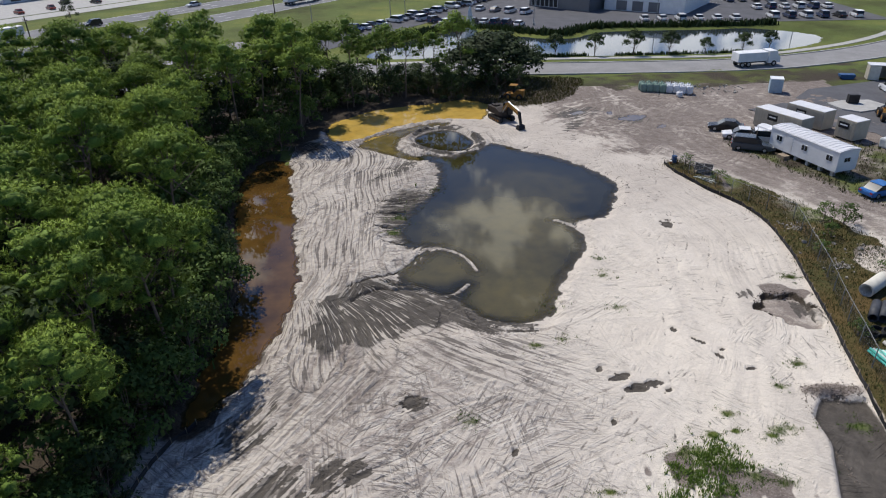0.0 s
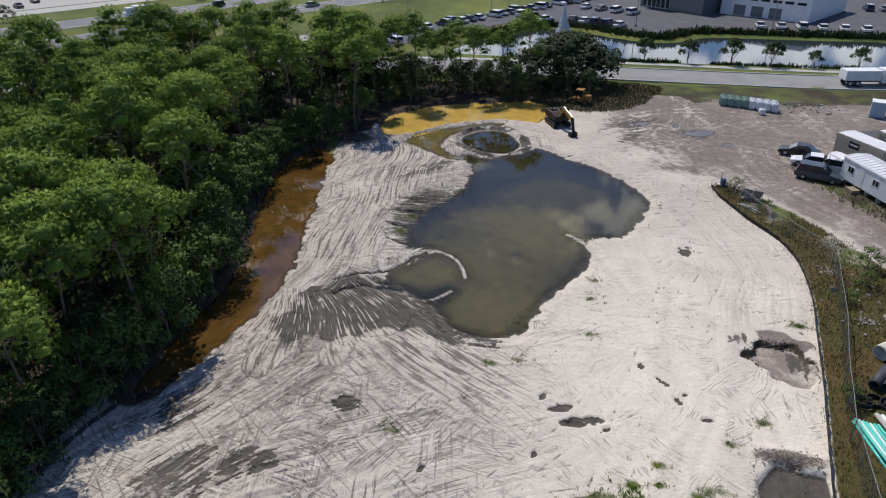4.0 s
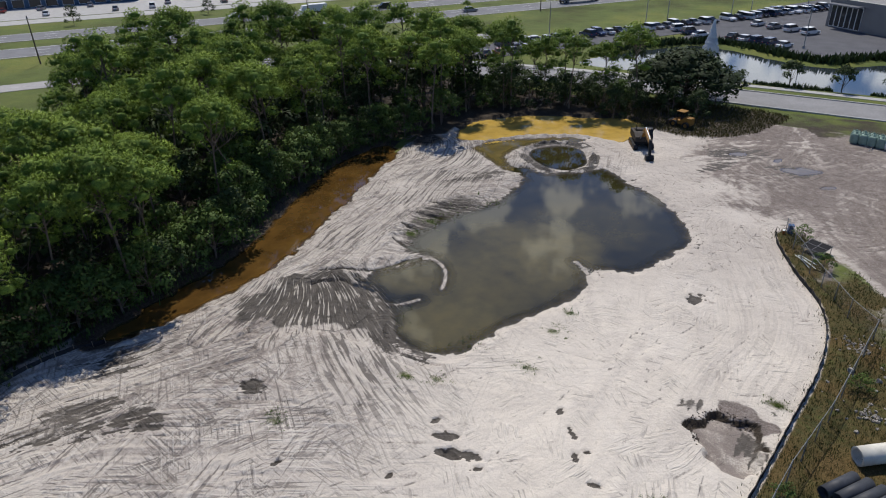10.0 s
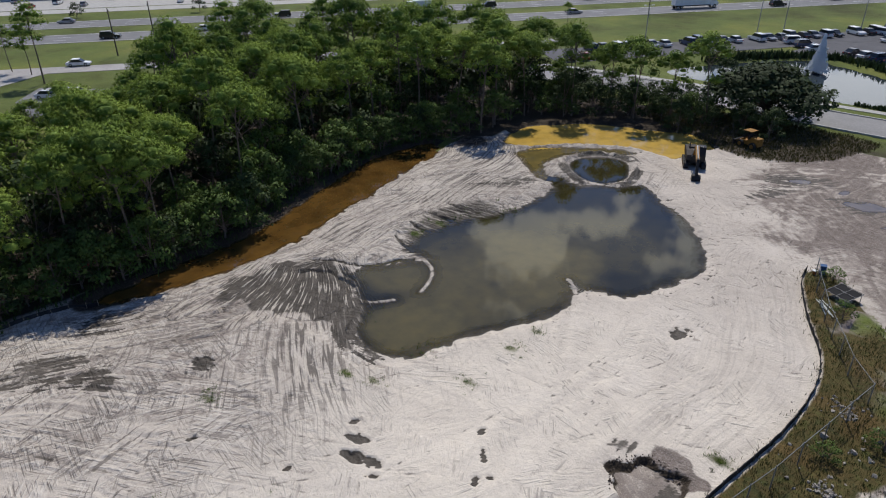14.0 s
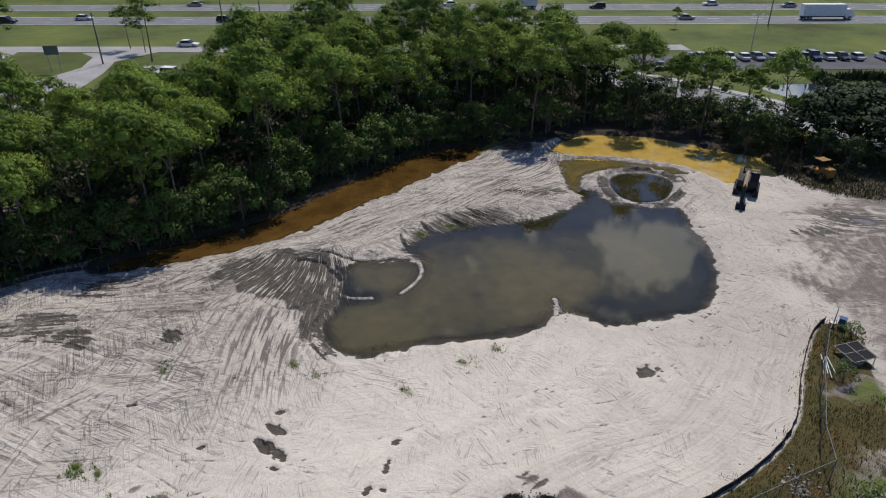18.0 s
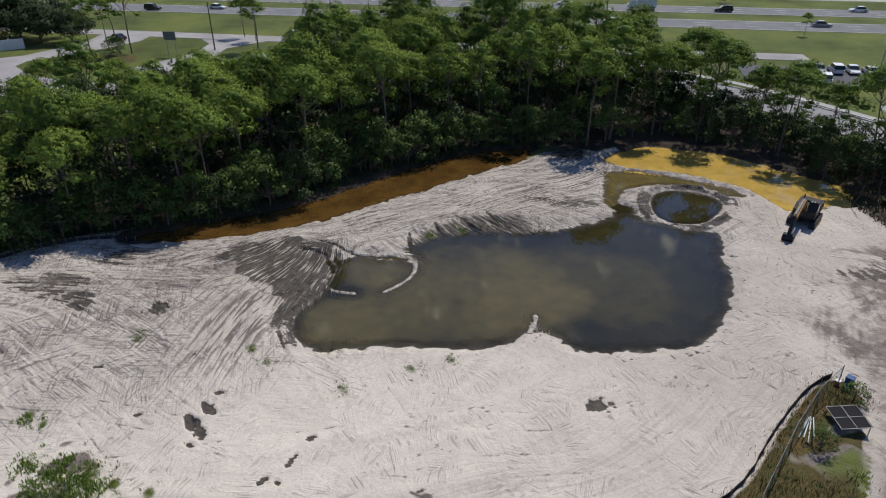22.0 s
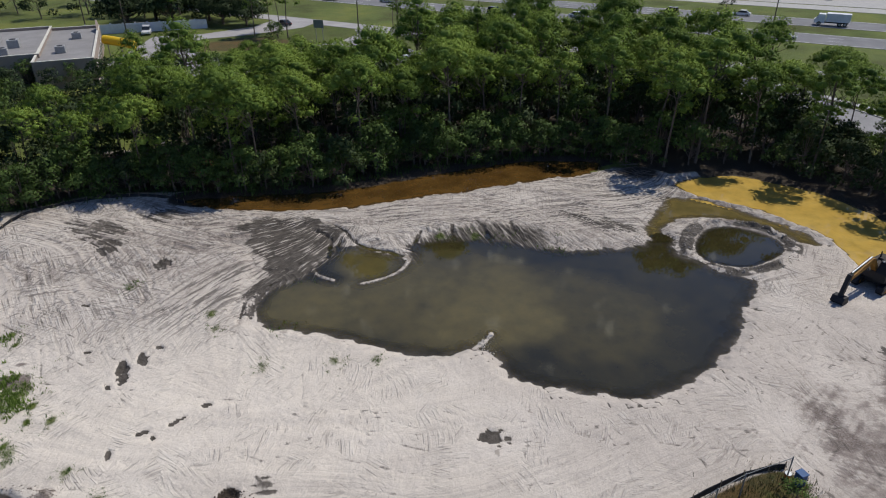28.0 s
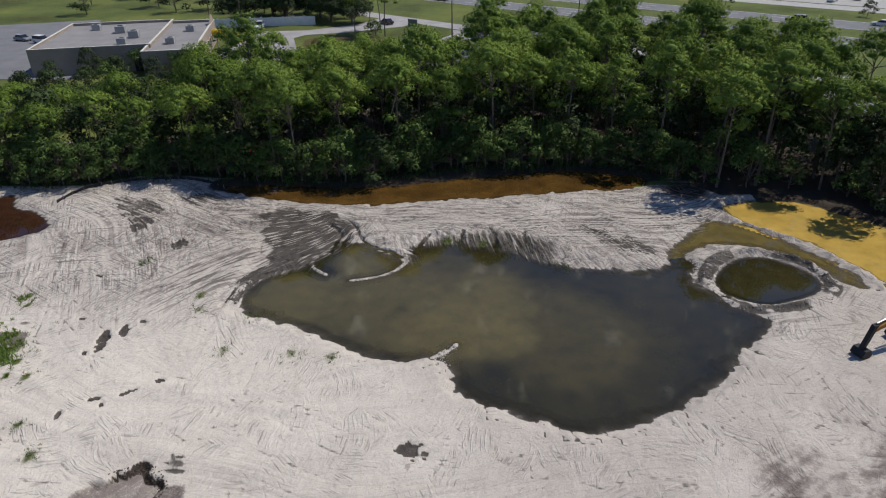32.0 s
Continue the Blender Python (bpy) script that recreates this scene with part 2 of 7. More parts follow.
    sand = mix(nt, math_node(nt, "MULTIPLY", attr("pale"), 0.7), sand, (0.80, 0.715, 0.59))
    sand = mix(nt, math_node(nt, "MULTIPLY", d_dark, 0.4), sand, (0.21, 0.182, 0.155))
    sand = mix(nt, math_node(nt, "MULTIPLY", d_light, 0.35), sand, (0.72, 0.665, 0.575))
    # dark scratches: damp sand and groove shade both put into the colour
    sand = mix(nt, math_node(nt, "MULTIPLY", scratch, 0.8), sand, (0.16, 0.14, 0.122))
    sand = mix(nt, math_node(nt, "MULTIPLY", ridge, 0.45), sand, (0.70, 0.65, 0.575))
    lines = math_node(nt, "ADD", math_node(nt, "ADD", math_node(nt, "SUBTRACT", ridge, scratch), math_node(nt, "SUBTRACT", d_light, d_dark)), math_node(nt, "MULTIPLY", math_node(nt, "SUBTRACT", c_light, c_dark), 1.3))
    dirt = mix(nt, 0.4, dirt, ramp(nt, n_fine, [(0.36, (0.07, 0.06, 0.052)), (0.5, (0.17, 0.15, 0.132)), (0.64, (0.38, 0.345, 0.305))]))
    rough_edge = math_node(nt, "ADD", attr("dirt"), math_node(nt, "ADD", math_node(nt, "MULTIPLY", math_node(nt, "SUBTRACT", n_mid, 0.5), 1.3), math_node(nt, "MULTIPLY", math_node(nt, "SUBTRACT", n_fine, 0.5), 0.9)))
    col = mix(nt, between(rough_edge, 0.26, 0.8), sand, dirt)
    # combed lines darkened likewise, for damp and for shade in the groove
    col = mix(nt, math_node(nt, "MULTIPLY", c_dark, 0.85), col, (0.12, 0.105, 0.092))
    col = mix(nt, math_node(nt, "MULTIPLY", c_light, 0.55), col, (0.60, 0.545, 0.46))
    d = math_node(nt, "MULTIPLY", mask("damp_shade", 0.2, 0.9), math_node(nt, "SUBTRACT", 1.0, math_node(nt, "MULTIPLY", c_light, 0.9)))
    col = mix(nt, d, col, damp_shade)
    col = mix(nt, mask("grass", 0.2, 0.7), col, green)
    weed = ramp(nt, n_fine, [(0.3, (0.022, 0.026, 0.010)), (0.5, (0.07, 0.064, 0.024)), (0.72, (0.15, 0.115, 0.05))])
    weed = mix(nt, math_node(nt, "MULTIPLY", n_mid, 1.0), weed, ramp(nt, n_mid, [(0.35, (0.034, 0.052, 0.014)), (0.5, (0.105, 0.072, 0.027)), (0.65, (0.08, 0.095, 0.026))]))
    weed = mix(nt, between(noise_of(nt, 0.22, 4, 0.6), 0.48, 0.64), weed, ramp(nt, n_fine, [(0.3, (0.055, 0.038, 0.015)), (0.55, (0.125, 0.085, 0.032)), (0.75, (0.20, 0.15, 0.07))]))
    col = mix(nt, mask("weed", 0.2, 0.6), col, weed)
    col = mix(nt, mask("soil_shade", 0.25, 0.5), col, soil_shade)
    nt.links.new(col, p.inputs["Base Color"])
    rg = nt.nodes.new("ShaderNodeMapRange")
    rg.inputs["To Min"].default_value, rg.inputs["To Max"].default_value = 0.95, 0.6
    nt.links.new(d, rg.inputs["Value"])
    nt.links.new(rg.outputs["Result"], p.inputs["Roughness"])
    p.inputs["Specular IOR Level"].default_value = 0.2
    h = math_node(nt, "ADD", math_node(nt, "ADD", math_node(nt, "MULTIPLY", n_mid, 0.6), math_node(nt, "MULTIPLY", n_fine, 0.3)), math_node(nt, "ADD", math_node(nt, "MULTIPLY", lines, 0.36), math_node(nt, "MULTIPLY", scuff.outputs["Fac"], 0.5)))
    bump(nt, p, h, 0.8, 0.17)
    return m


def water_material(name, shallow, deep, clear=0.5, rough=0.03, cloudy=0.4, gloss=0.4):
    """Turbid water: its own colour by depth over a bed that shows near the edges, with a smooth reflecting top."""
    m, nt, p = nodes_of(name)
    a = nt.nodes.new("ShaderNodeAttribute")
    a.attribute_name = "depth"
    n = noise_of(nt, cloudy, 5, 0.6)
    v = math_node(nt, "ADD", math_node(nt, "MULTIPLY", a.outputs["Fac"], 0.35), math_node(nt, "MULTIPLY", math_node(nt, "SUBTRACT", n, 0.32), 1.5))
    col = ramp(nt, v, [(0.15, shallow), (0.75, deep)])
    silt = nt.nodes.new("ShaderNodeAttribute")
    silt.attribute_name = "silt"
    col = mix(nt, silt.outputs["Fac"], col, (0.15, 0.122, 0.045))
    bed = noise_of(nt, 0.75, 5, 0.65)
    col = mix(nt, 1.0, col, ramp(nt, bed, [(0.34, (0.84, 0.86, 0.88)), (0.5, (1.0, 1.0, 1.0)), (0.66, (1.12, 1.1, 1.04))]), "MULTIPLY")
    nt.links.new(col, p.inputs["Base Color"])
    al = nt.nodes.new("ShaderNodeMapRange")
    al.inputs["From Min"].default_value, al.inputs["From Max"].default_value = 0.0, clear
    al.inputs["To Min"].default_value = 0.25
    nt.links.new(a.outputs["Fac"], al.inputs["Value"])
    nt.links.new(al.outputs["Result"], p.inputs["Alpha"])
    p.inputs["Roughness"].default_value, p.inputs["IOR"].default_value = rough, 1.33
    p.inputs["Specular IOR Level"].default_value = gloss
    bump(nt, p, noise_of(nt, 3.0, 3), 0.03, 0.02)
    return m


M_GROUND = ground_material()
M_POND = water_material("pond_water", (0.024, 0.021, 0.009), (0.044, 0.037, 0.0135), 0.2, cloudy=0.12, gloss=1.0)
M_DITCH = water_material("tannin_water", (0.115, 0.062, 0.016), (0.06, 0.032, 0.009), 0.15, cloudy=0.35, gloss=1.0)
M_YELLOW = water_material("ochre_water", (0.50, 0.34, 0.085), (0.43, 0.28, 0.06), 0.1, gloss=0.6)
M_OLIVE = water_material("olive_water", (0.15, 0.115, 0.04), (0.10, 0.08, 0.028), 0.2)
M_LAKE = water_material("lake_water", (0.03, 0.04, 0.045), (0.03, 0.04, 0.045), 0.1, 0.05, gloss=0.9)
M_PUDDLE = water_material("puddle_water", (0.20, 0.17, 0.14), (0.16, 0.135, 0.11), 0.1, gloss=0.9)
M_DARKPOOL = water_material("dark_water", (0.05, 0.022, 0.012), (0.03, 0.012, 0.007), 0.15)
M_ASPHALT = simple("asphalt", (0.20, 0.20, 0.205), 0.9, 0, 0.22, 0.25, 0.3, 0.3)
M_PALEROAD = simple("pale_worn_asphalt", (0.36, 0.345, 0.335), 0.9, 0, 0.28, 0.16, 0.3, 0.3)
M_ROAD = simple("worn_grey_asphalt", (0.27, 0.265, 0.26), 0.9, 0, 0.22, 0.25, 0.3, 0.3)
M_ASPHALT_DARK = simple("dark_asphalt", (0.11, 0.11, 0.118), 0.9, 0, 0.25, 0.3, 0.3, 0.3)
M_CONCRETE = simple("concrete", (0.42, 0.41, 0.385), 0.85, 0, 0.2, 0.8, 0.2, 0.2)
M_PAINT = simple("road_paint", (0.72, 0.72, 0.70), 0.7, 0, 0.2, 2.0)
M_BARK = simple("pine_bark", (0.17, 0.135, 0.11), 0.95, 0, 0.4, 2.5, 0.4, 0.6)
M_NEEDLE = leafy("pine_needles", (0.075, 0.13, 0.022), (0.19, 0.29, 0.045), (0.34, 0.44, 0.085), 0.15, 14.0)
M_OAK = leafy("oak_leaves", (0.022, 0.038, 0.014), (0.05, 0.078, 0.024), (0.10, 0.135, 0.042), 0.14)
M_SHRUB = leafy("shrub_leaves", (0.045, 0.078, 0.018), (0.10, 0.16, 0.034), (0.21, 0.28, 0.075), 0.18)
M_WEED = leafy("weeds", (0.032, 0.052, 0.014), (0.095, 0.085, 0.028), (0.20, 0.15, 0.06), 0.2)
M_LEAFWEED = leafy("leafy_weeds", (0.10, 0.16, 0.03), (0.20, 0.29, 0.06), (0.33, 0.40, 0.11), 0.35)
M_RED = leafy("red_leaves", (0.10, 0.045, 0.022), (0.20, 0.08, 0.045), (0.30, 0.15, 0.08), 0.3)
M_GRASS = leafy("grass_blades", (0.06, 0.11, 0.016), (0.12, 0.21, 0.03), (0.22, 0.30, 0.06), 0.3)


# ---- helpers for meshes ----
def link_mesh(name, verts, faces, material, parent=None, label=""):
    me = bpy.data.meshes.new(name)
    me.from_pydata(verts, [], faces)
    me.materials.append(material)
    ob = new(name, me)
    if parent is not None:
        ob.parent = parent
    if label:
        tagged(ob, label)
    return ob


def part(name, bm, material, parent, label=""):
    me = bpy.data.meshes.new(name)
    bm.to_mesh(me)
    bm.free()
    me.materials.append(material)
    ob = new(name, me)
    ob.parent = parent
    if label:
        tagged(ob, label)
    return ob


def empty(name, label, category, group="", kind="", m=None):
    ob = new(name)
    ob.empty_display_size = 0.2
    if m is not None:
        ob.matrix_basis = m
    return tagged(ob, label, category, group, kind)


def box(bm, size, at=(0, 0, 0), bevel=0.0, rot=None):
    """A box of that size whose middle lies at the place given."""
    m = Matrix.Translation(at) @ (rot or Matrix()) @ Matrix.Diagonal((*size, 1))
    r = bmesh.ops.create_cube(bm, size=1.0, matrix=m)
    if bevel:
        edges = list({e for v in r["verts"] for e in v.link_edges})
        bmesh.ops.bevel(bm, geom=edges, offset=bevel, segments=2, affect="EDGES", profile=0.6)
    return bm


def rod(bm, a, b, r0, r1=None, sides=8):
    a, b = Vector(a), Vector(b)
    d = b - a
    m = Matrix.Translation((a + b) / 2) @ d.to_track_quat("Z", "Y").to_matrix().to_4x4()
    bmesh.ops.create_cone(bm, cap_ends=True, segments=sides, radius1=r0, radius2=r0 if r1 is None else r1, depth=d.length, matrix=m)
    return bm


def prism(bm, outline, depth, m=Matrix()):
    """A flat outline in x and z, made thick along y about its middle."""
    rows = []
    for y in (-depth / 2, depth / 2):
        rows.append([bm.verts.new(m @ Vector((x, y, z))) for x, z in outline])
    n = len(outline)
    bm.faces.new(rows[0])
    bm.faces.new(rows[1][::-1])
    for i in range(n):
        j = (i + 1) % n
        bm.faces.new((rows[0][j], rows[0][i], rows[1][i], rows[1][j]))
    bmesh.ops.recalc_face_normals(bm, faces=bm.faces)
    return bm


def B():
    return bmesh.new()


def smooth_line(pts, closed=False, step=1.0):
    """A Catmull-Rom curve through the points, sampled about every step metres."""
    p = np.array(pts, float)
    n = len(p)
    out = []
    for i in range(n if closed else n - 1):
        a, b, c, d = (p[(i + k) % n] if closed else p[min(max(i + k, 0), n - 1)] for k in (-1, 0, 1, 2))
        m = max(2, int(np.linalg.norm(c - b) / step))
        for t in np.arange(m) / m:
            out.append(0.5 * ((2 * b) + (c - a) * t + (2 * a - 5 * b + 4 * c - d) * t * t + (3 * b - 3 * c + d - a) * t ** 3))
    if not closed:
        out.append(p[-1])
    return np.array(out)


def dist_line(X, Y, line, closed=False):
    best = np.full(X.shape, 1e9)
    n = len(line)
    for i in range(n if closed else n - 1):
        (ax, ay), (bx, by) = line[i][:2], line[(i + 1) % n][:2]
        dx, dy = bx - ax, by - ay
        t = np.clip(((X - ax) * dx + (Y - ay) * dy) / (dx * dx + dy * dy + 1e-9), 0, 1)
        best = np.minimum(best, (X - ax - t * dx) ** 2 + (Y - ay - t * dy) ** 2)
    return np.sqrt(best)


def inside(X, Y, poly):
    r = np.zeros(X.shape, bool)
    n = len(poly)
    for i in range(n):
        (ax, ay), (bx, by) = poly[i][:2], poly[(i + 1) % n][:2]
        c = ((ay > Y) != (by > Y)) & (X < (bx - ax) * (Y - ay) / ((by - ay) or 1e-9) + ax)
        r ^= c
    return r


def signed(X, Y, poly):
    return np.where(inside(X, Y, poly), -1, 1) * dist_line(X, Y, poly, True)


def smooth01(v, a, b):
    t = np.clip((v - a) / (b - a), 0, 1)
    return t * t * (3 - 2 * t)


# ---- the plan: ponds, banks and zones ----
LEVEL = -0.35
POND = smooth_line([(7.5, 43.1), (8.9, 46.5), (10.5, 50), (12.7, 54), (13.3, 57), (13, 59), (14.2, 60.8), (16.3, 61.4), (18.4, 65.4), (19.5, 69), (19.2, 71.5),
                    (17.4, 75.2), (15, 78.4), (11.9, 80.8), (9.4, 82.6), (6.6, 85), (5, 83), (2.7, 82.2), (1, 80.7), (-2.3, 81), (-1, 77), (-0.8, 71), (-2, 68),
                    (-4.1, 64), (-5, 60), (-4.6, 57), (-3, 55.8), (-1.2, 55.9), (-2.8, 53), (-4.7, 50.2), (-3, 48.2), (-0.7, 46.7), (0.8, 45.5), (2, 43.8), (4.5, 42.4)], True)
DITCH = smooth_line([(-22.4, 81), (-24.5, 76), (-24.3, 69.5), (-22.5, 62), (-20.5, 55.5), (-18.5, 48), (-18.3, 38), (-17.9, 32), (-16.5, 33), (-14.8, 36.5), (-13.8, 41),
                     (-13.5, 46), (-13.6, 51), (-15, 57.3), (-16.2, 63), (-17.3, 68), (-19, 74), (-19.2, 78)], True)
YELLOW = smooth_line([(-16, 88.5), (-17, 93), (-16.3, 96.5), (-11.6, 101.5), (-6, 104), (-1.2, 105.3), (3, 106.8), (6, 105.5), (8, 103), (7.1, 100.9), (6.6, 98),
                      (5.6, 95.6), (2.1, 96), (-1, 96.4), (-3.6, 94.9), (-7.2, 93.2), (-10.7, 89.3), (-14, 87.4)], True)
OLIVE = smooth_line([(-11.5, 85), (-10.2, 88.3), (-6.2, 92), (-2, 94.6), (1.5, 95), (0, 93), (-3.5, 91.6), (-6, 88), (-6, 83.8), (-4, 81), (-2.3, 80.8), (-3, 79), (-6, 81)], True)
RINGPOOL = smooth_line([(0.8, 82.4), (-1.8, 83.8), (-3.9, 86.5), (-3.5, 88.8), (-1.5, 90.9), (0.6, 91.3), (2.3, 90.0), (3.6, 87.3), (4.0, 85.0), (2.8, 83.1)], True)
SWPOOL = smooth_line([(-14, 8), (-10.4, 11), (-9.5, 14), (-6, 17.6), (-3.2, 15), (-2, 10), (-6, 5)], True)
LAKE = smooth_line([(-14, 139.5), (-2, 138), (21, 137), (58, 135.5), (76, 140), (84, 150), (74, 160), (63, 160), (40, 161), (30, 154), (22, 156), (10, 164), (2, 166), (-8, 155), (-15, 144)], True, 3)
SILT = smooth_line([(26.9, 75.2), (27.2, 72.5), (29.2, 67), (31.2, 62.5), (31.9, 58), (31.5, 52.5), (30.5, 47.5), (29.3, 41.5), (28.2, 36.5), (27, 31), (25.5, 20), (24, 5)], False, 1.5)
SILT_WEST = smooth_line([(-16.9, 32.2), (-18.2, 29), (-18.7, 25), (-18, 20.5), (-15.2, 16.3), (-11.5, 15.4)], False, 1.0)
RING = smooth_line([(0.9, 81.4), (-2.2, 83.0), (-4.5, 85.6), (-4.6, 88.8), (-2.3, 91.6), (0.6, 92.1), (2.9, 90.8), (4.5, 87.9), (5.0, 85.0), (4.4, 83.3), (3.4, 82.5)])
SPILL = smooth_line([(-11, 88.6), (-7.1, 92.6), (-3.4, 94.9), (0, 95.9), (3, 95.7), (5.6, 95.3)])
TONGUES = [smooth_line([(-1.4, 55.7), (0.4, 54.9), (1.7, 53.4), (2.5, 51.2)]), smooth_line([(-0.9, 46.7), (0.6, 47.4), (1.6, 48.7)]), smooth_line([(12.9, 59.4), (11.9, 60.6), (11.2, 61.0)])]
FOREST = smooth_line([(-21.5, 84.5), (-24.5, 81), (-26, 76), (-25.6, 68), (-23.6, 61), (-21.5, 54), (-19.6, 47), (-19.4, 38), (-19.6, 31), (-20, 25), (-19.5, 20.5), (-16.5, 14.5),
                      (-16, 6), (-16, -14), (-30, -14), (-31, 8), (-35, 23), (-43, 34), (-50, 46), (-60, 57), (-72, 66), (-81, 78), (-74, 89), (-60, 99), (-46, 115), (-20, 115.5),
                      (-4, 115), (6, 112), (9, 106), (3, 108.6), (-6, 106), (-12.5, 103.2), (-17.5, 98), (-18.4, 93), (-17.5, 88)], True, 2)
THICKET = smooth_line([(7.5, 103.5), (12, 101), (17, 102.5), (21, 106), (23.3, 111), (23.3, 118), (-6, 118.5), (-2, 108)], True, 2)
STRIP = smooth_line([(26.9, 75.2), (27.2, 72.5), (29.2, 67), (31.2, 62.5), (31.9, 58), (31.5, 52.5), (30.5, 47.5), (29.3, 41.5), (28.2, 36.5), (27, 31), (25.5, 20), (24, 5),
                     (44, 5), (44, 40), (41, 52), (39.5, 58), (36, 66), (33, 71), (30.5, 74.5), (28.5, 76.2)], True, 2)
TRAILER_PAD = [(37, 80), (41, 85), (56, 80), (58, 62), (50, 58), (44.5, 62.5), (42, 69)]
NE_VERGE = [(27, 112), (29, 107.5), (34, 110), (44, 108), (52, 110), (62, 110), (90, 122), (88, 127), (54, 119.2), (27, 119.2)]
YARD = [(46, 96), (54, 99.5), (60, 106), (80, 112), (90, 100), (90, 70), (59, 70), (58, 84), (50, 90)]
PIT = [(24.6, 44.0), (26.2, 45.7), (28.4, 45.2), (29.2, 43.6), (28.4, 40.4), (26.6, 40.8), (25.3, 42.2)]
MUDFLAT = smooth_line([(-10, 46), (-6.5, 48.6), (-3.5, 48.2), (-1, 46.5), (1, 45), (3, 43.3), (7.5, 42.6), (6, 40.6), (2, 41), (-3, 40.5), (-7.5, 37.5), (-9.4, 40)], True)

MUDCORE = smooth_line([(-10, 39.8), (-10.6, 42), (-10.2, 45.6), (-9.2, 47.6), (-7, 48.6), (-4.3, 48.6), (-1.5, 47.2), (1.0, 46.0), (4.5, 43.8), (2.2, 43.4), (-2.1, 42.9), (-6.2, 41.2)], True)

# ---- the ground: one sheet, fine over the site and wide out to the horizon ----
def steps(*runs):
    return np.unique(np.round(np.concatenate([np.arange(a, b, s) for a, b, s in runs]), 3))


FAR = [180, 260, 400, 700, 1300, 2500, 4500]
XS = np.concatenate([[-v for v in FAR[::-1]], steps((-150, -30, 3.0), (-30, -20, 0.3), (-20, 14, 0.12), (14, 33, 0.17), (33, 47, 0.25), (47, 75, 0.7), (75, 150, 4)), FAR])
YS = np.concatenate([[-v for v in FAR[::-1]], steps((-150, -14, 6), (-14, 18, 0.8), (18, 86, 0.12), (86, 108, 0.18), (108, 150, 0.7), (150, 250, 3)), [260, 400, 700, 1300, 2500, 4500]])
GX, GY = np.meshgrid(XS, YS)
rng = np.random.default_rng(4)


def lattice_noise(X, Y, size, seed):
    """Smooth value noise on a square lattice."""
    g = np.random.default_rng(seed).random((256, 256))
    u, v = X / size + 1000.0, Y / size + 1000.0
    iu, iv = np.floor(u).astype(int), np.floor(v).astype(int)
    fu, fv = u - iu, v - iv
    fu, fv = fu * fu * (3 - 2 * fu), fv * fv * (3 - 2 * fv)
    q = lambda a, b: g[(iv + b) % 256, (iu + a) % 256]
    return (q(0, 0) * (1 - fu) + q(1, 0) * fu) * (1 - fv) + (q(0, 1) * (1 - fu) + q(1, 1) * fu) * fv


# directions in which the machines drove: x, y, degrees, reach
DRIVES = [(-15, 72, 75, 6), (-9, 71, 50, 5), (-4, 61, 8, 4), (-3.5, 68, 25, 4), (-7, 79, 48, 6), (-12, 52, 84, 6), (-9, 58, 70, 4), (-6, 45, -55, 4), (-1, 43, -40, 4),
          (1, 37, -36, 4), (5, 40, -22, 4), (-5, 38, -62, 4), (-13, 38, 60, 5), (-13, 26, 66, 7), (-7, 31, 58, 5), (0, 29, 27, 6), (10, 32, 30, 6), (14, 47, -15, 6),
          (22, 50, 80, 8), (26, 62, 100, 7), (23, 74, 120, 7), (17, 84, 140, 6), (12, 92, 155, 6), (25, 95, 50, 8), (38, 70, 118, 10), (10, 22, 20, 8), (20, 30, 85, 8)]


def drive_field(X, Y):
    c, s = np.zeros(X.shape), np.zeros(X.shape)
    for x, y, a, r in DRIVES:
        w = np.exp(-((X - x) ** 2 + (Y - y) ** 2) / (2 * r * r)) + 1e-9
        c += w * math.cos(2 * radians(a))
        s += w * math.sin(2 * radians(a))
    a = 0.5 * np.arctan2(s, c) + (lattice_noise(X, Y, 5.0, 3) - 0.5) * 0.7
    return np.cos(a), np.sin(a)


FIELD_X, FIELD_Y = drive_field(*np.meshgrid(np.arange(220) * 0.5 - 39.75, np.arange(260) * 0.5 + 0.25))


def streaks(X, Y, cell, half, seed):
    """Noise drawn out along the drive field: ridges and grooves left by tracks."""
    g = np.random.default_rng(seed).standard_normal((1024, 1024))
    total = np.zeros(X.shape)
    for sign in (1, -1):
        px, py = X.copy(), Y.copy()
        for k in range(half):
            total += g[np.floor(py / cell).astype(int) % 1024, np.floor(px / cell).astype(int) % 1024] * (1 - k / half)
            i, j = np.clip(((px + 40) / 0.5).astype(int), 0, 219), np.clip(((py - 0) / 0.5).astype(int), 0, 259)
            px += sign * FIELD_X[j, i] * cell * 0.9
            py += sign * FIELD_Y[j, i] * cell * 0.9
    return total / total.std()


def stroke_marks(X, Y, count, box_of, length, seed, spread=0.5):
    """Pairs of straight grooves with pushed-up sides."""
    r = np.random.default_rng(seed)
    out = np.zeros(X.shape)
    x0, y0, x1, y1 = box_of
    for _ in range(count):
        cx, cy = r.uniform(x0, x1), r.uniform(y0, y1)
        fx, fy = drive_field(np.array([cx]), np.array([cy]))
        a = math.atan2(fy[0], fx[0]) + r.choice([0, 0, 0.9, -0.8, 1.4]) + r.normal(0, spread * 0.4)
        L, bend = r.uniform(*length), r.normal(0, 0.03)
        ca, sa = math.cos(a), math.sin(a)
        sel = (abs(X - cx) < L) & (abs(Y - cy) < L)
        u = (X[sel] - cx) * ca + (Y[sel] - cy) * sa
        v = -(X[sel] - cx) * sa + (Y[sel] - cy) * ca + bend * u * u
        fade = smooth01(L / 2 - abs(u), 0, 1.0)
        w = r.uniform(0.09, 0.17)
        for off in (-0.45, 0.45):
            e = ((v - off) / w) ** 2
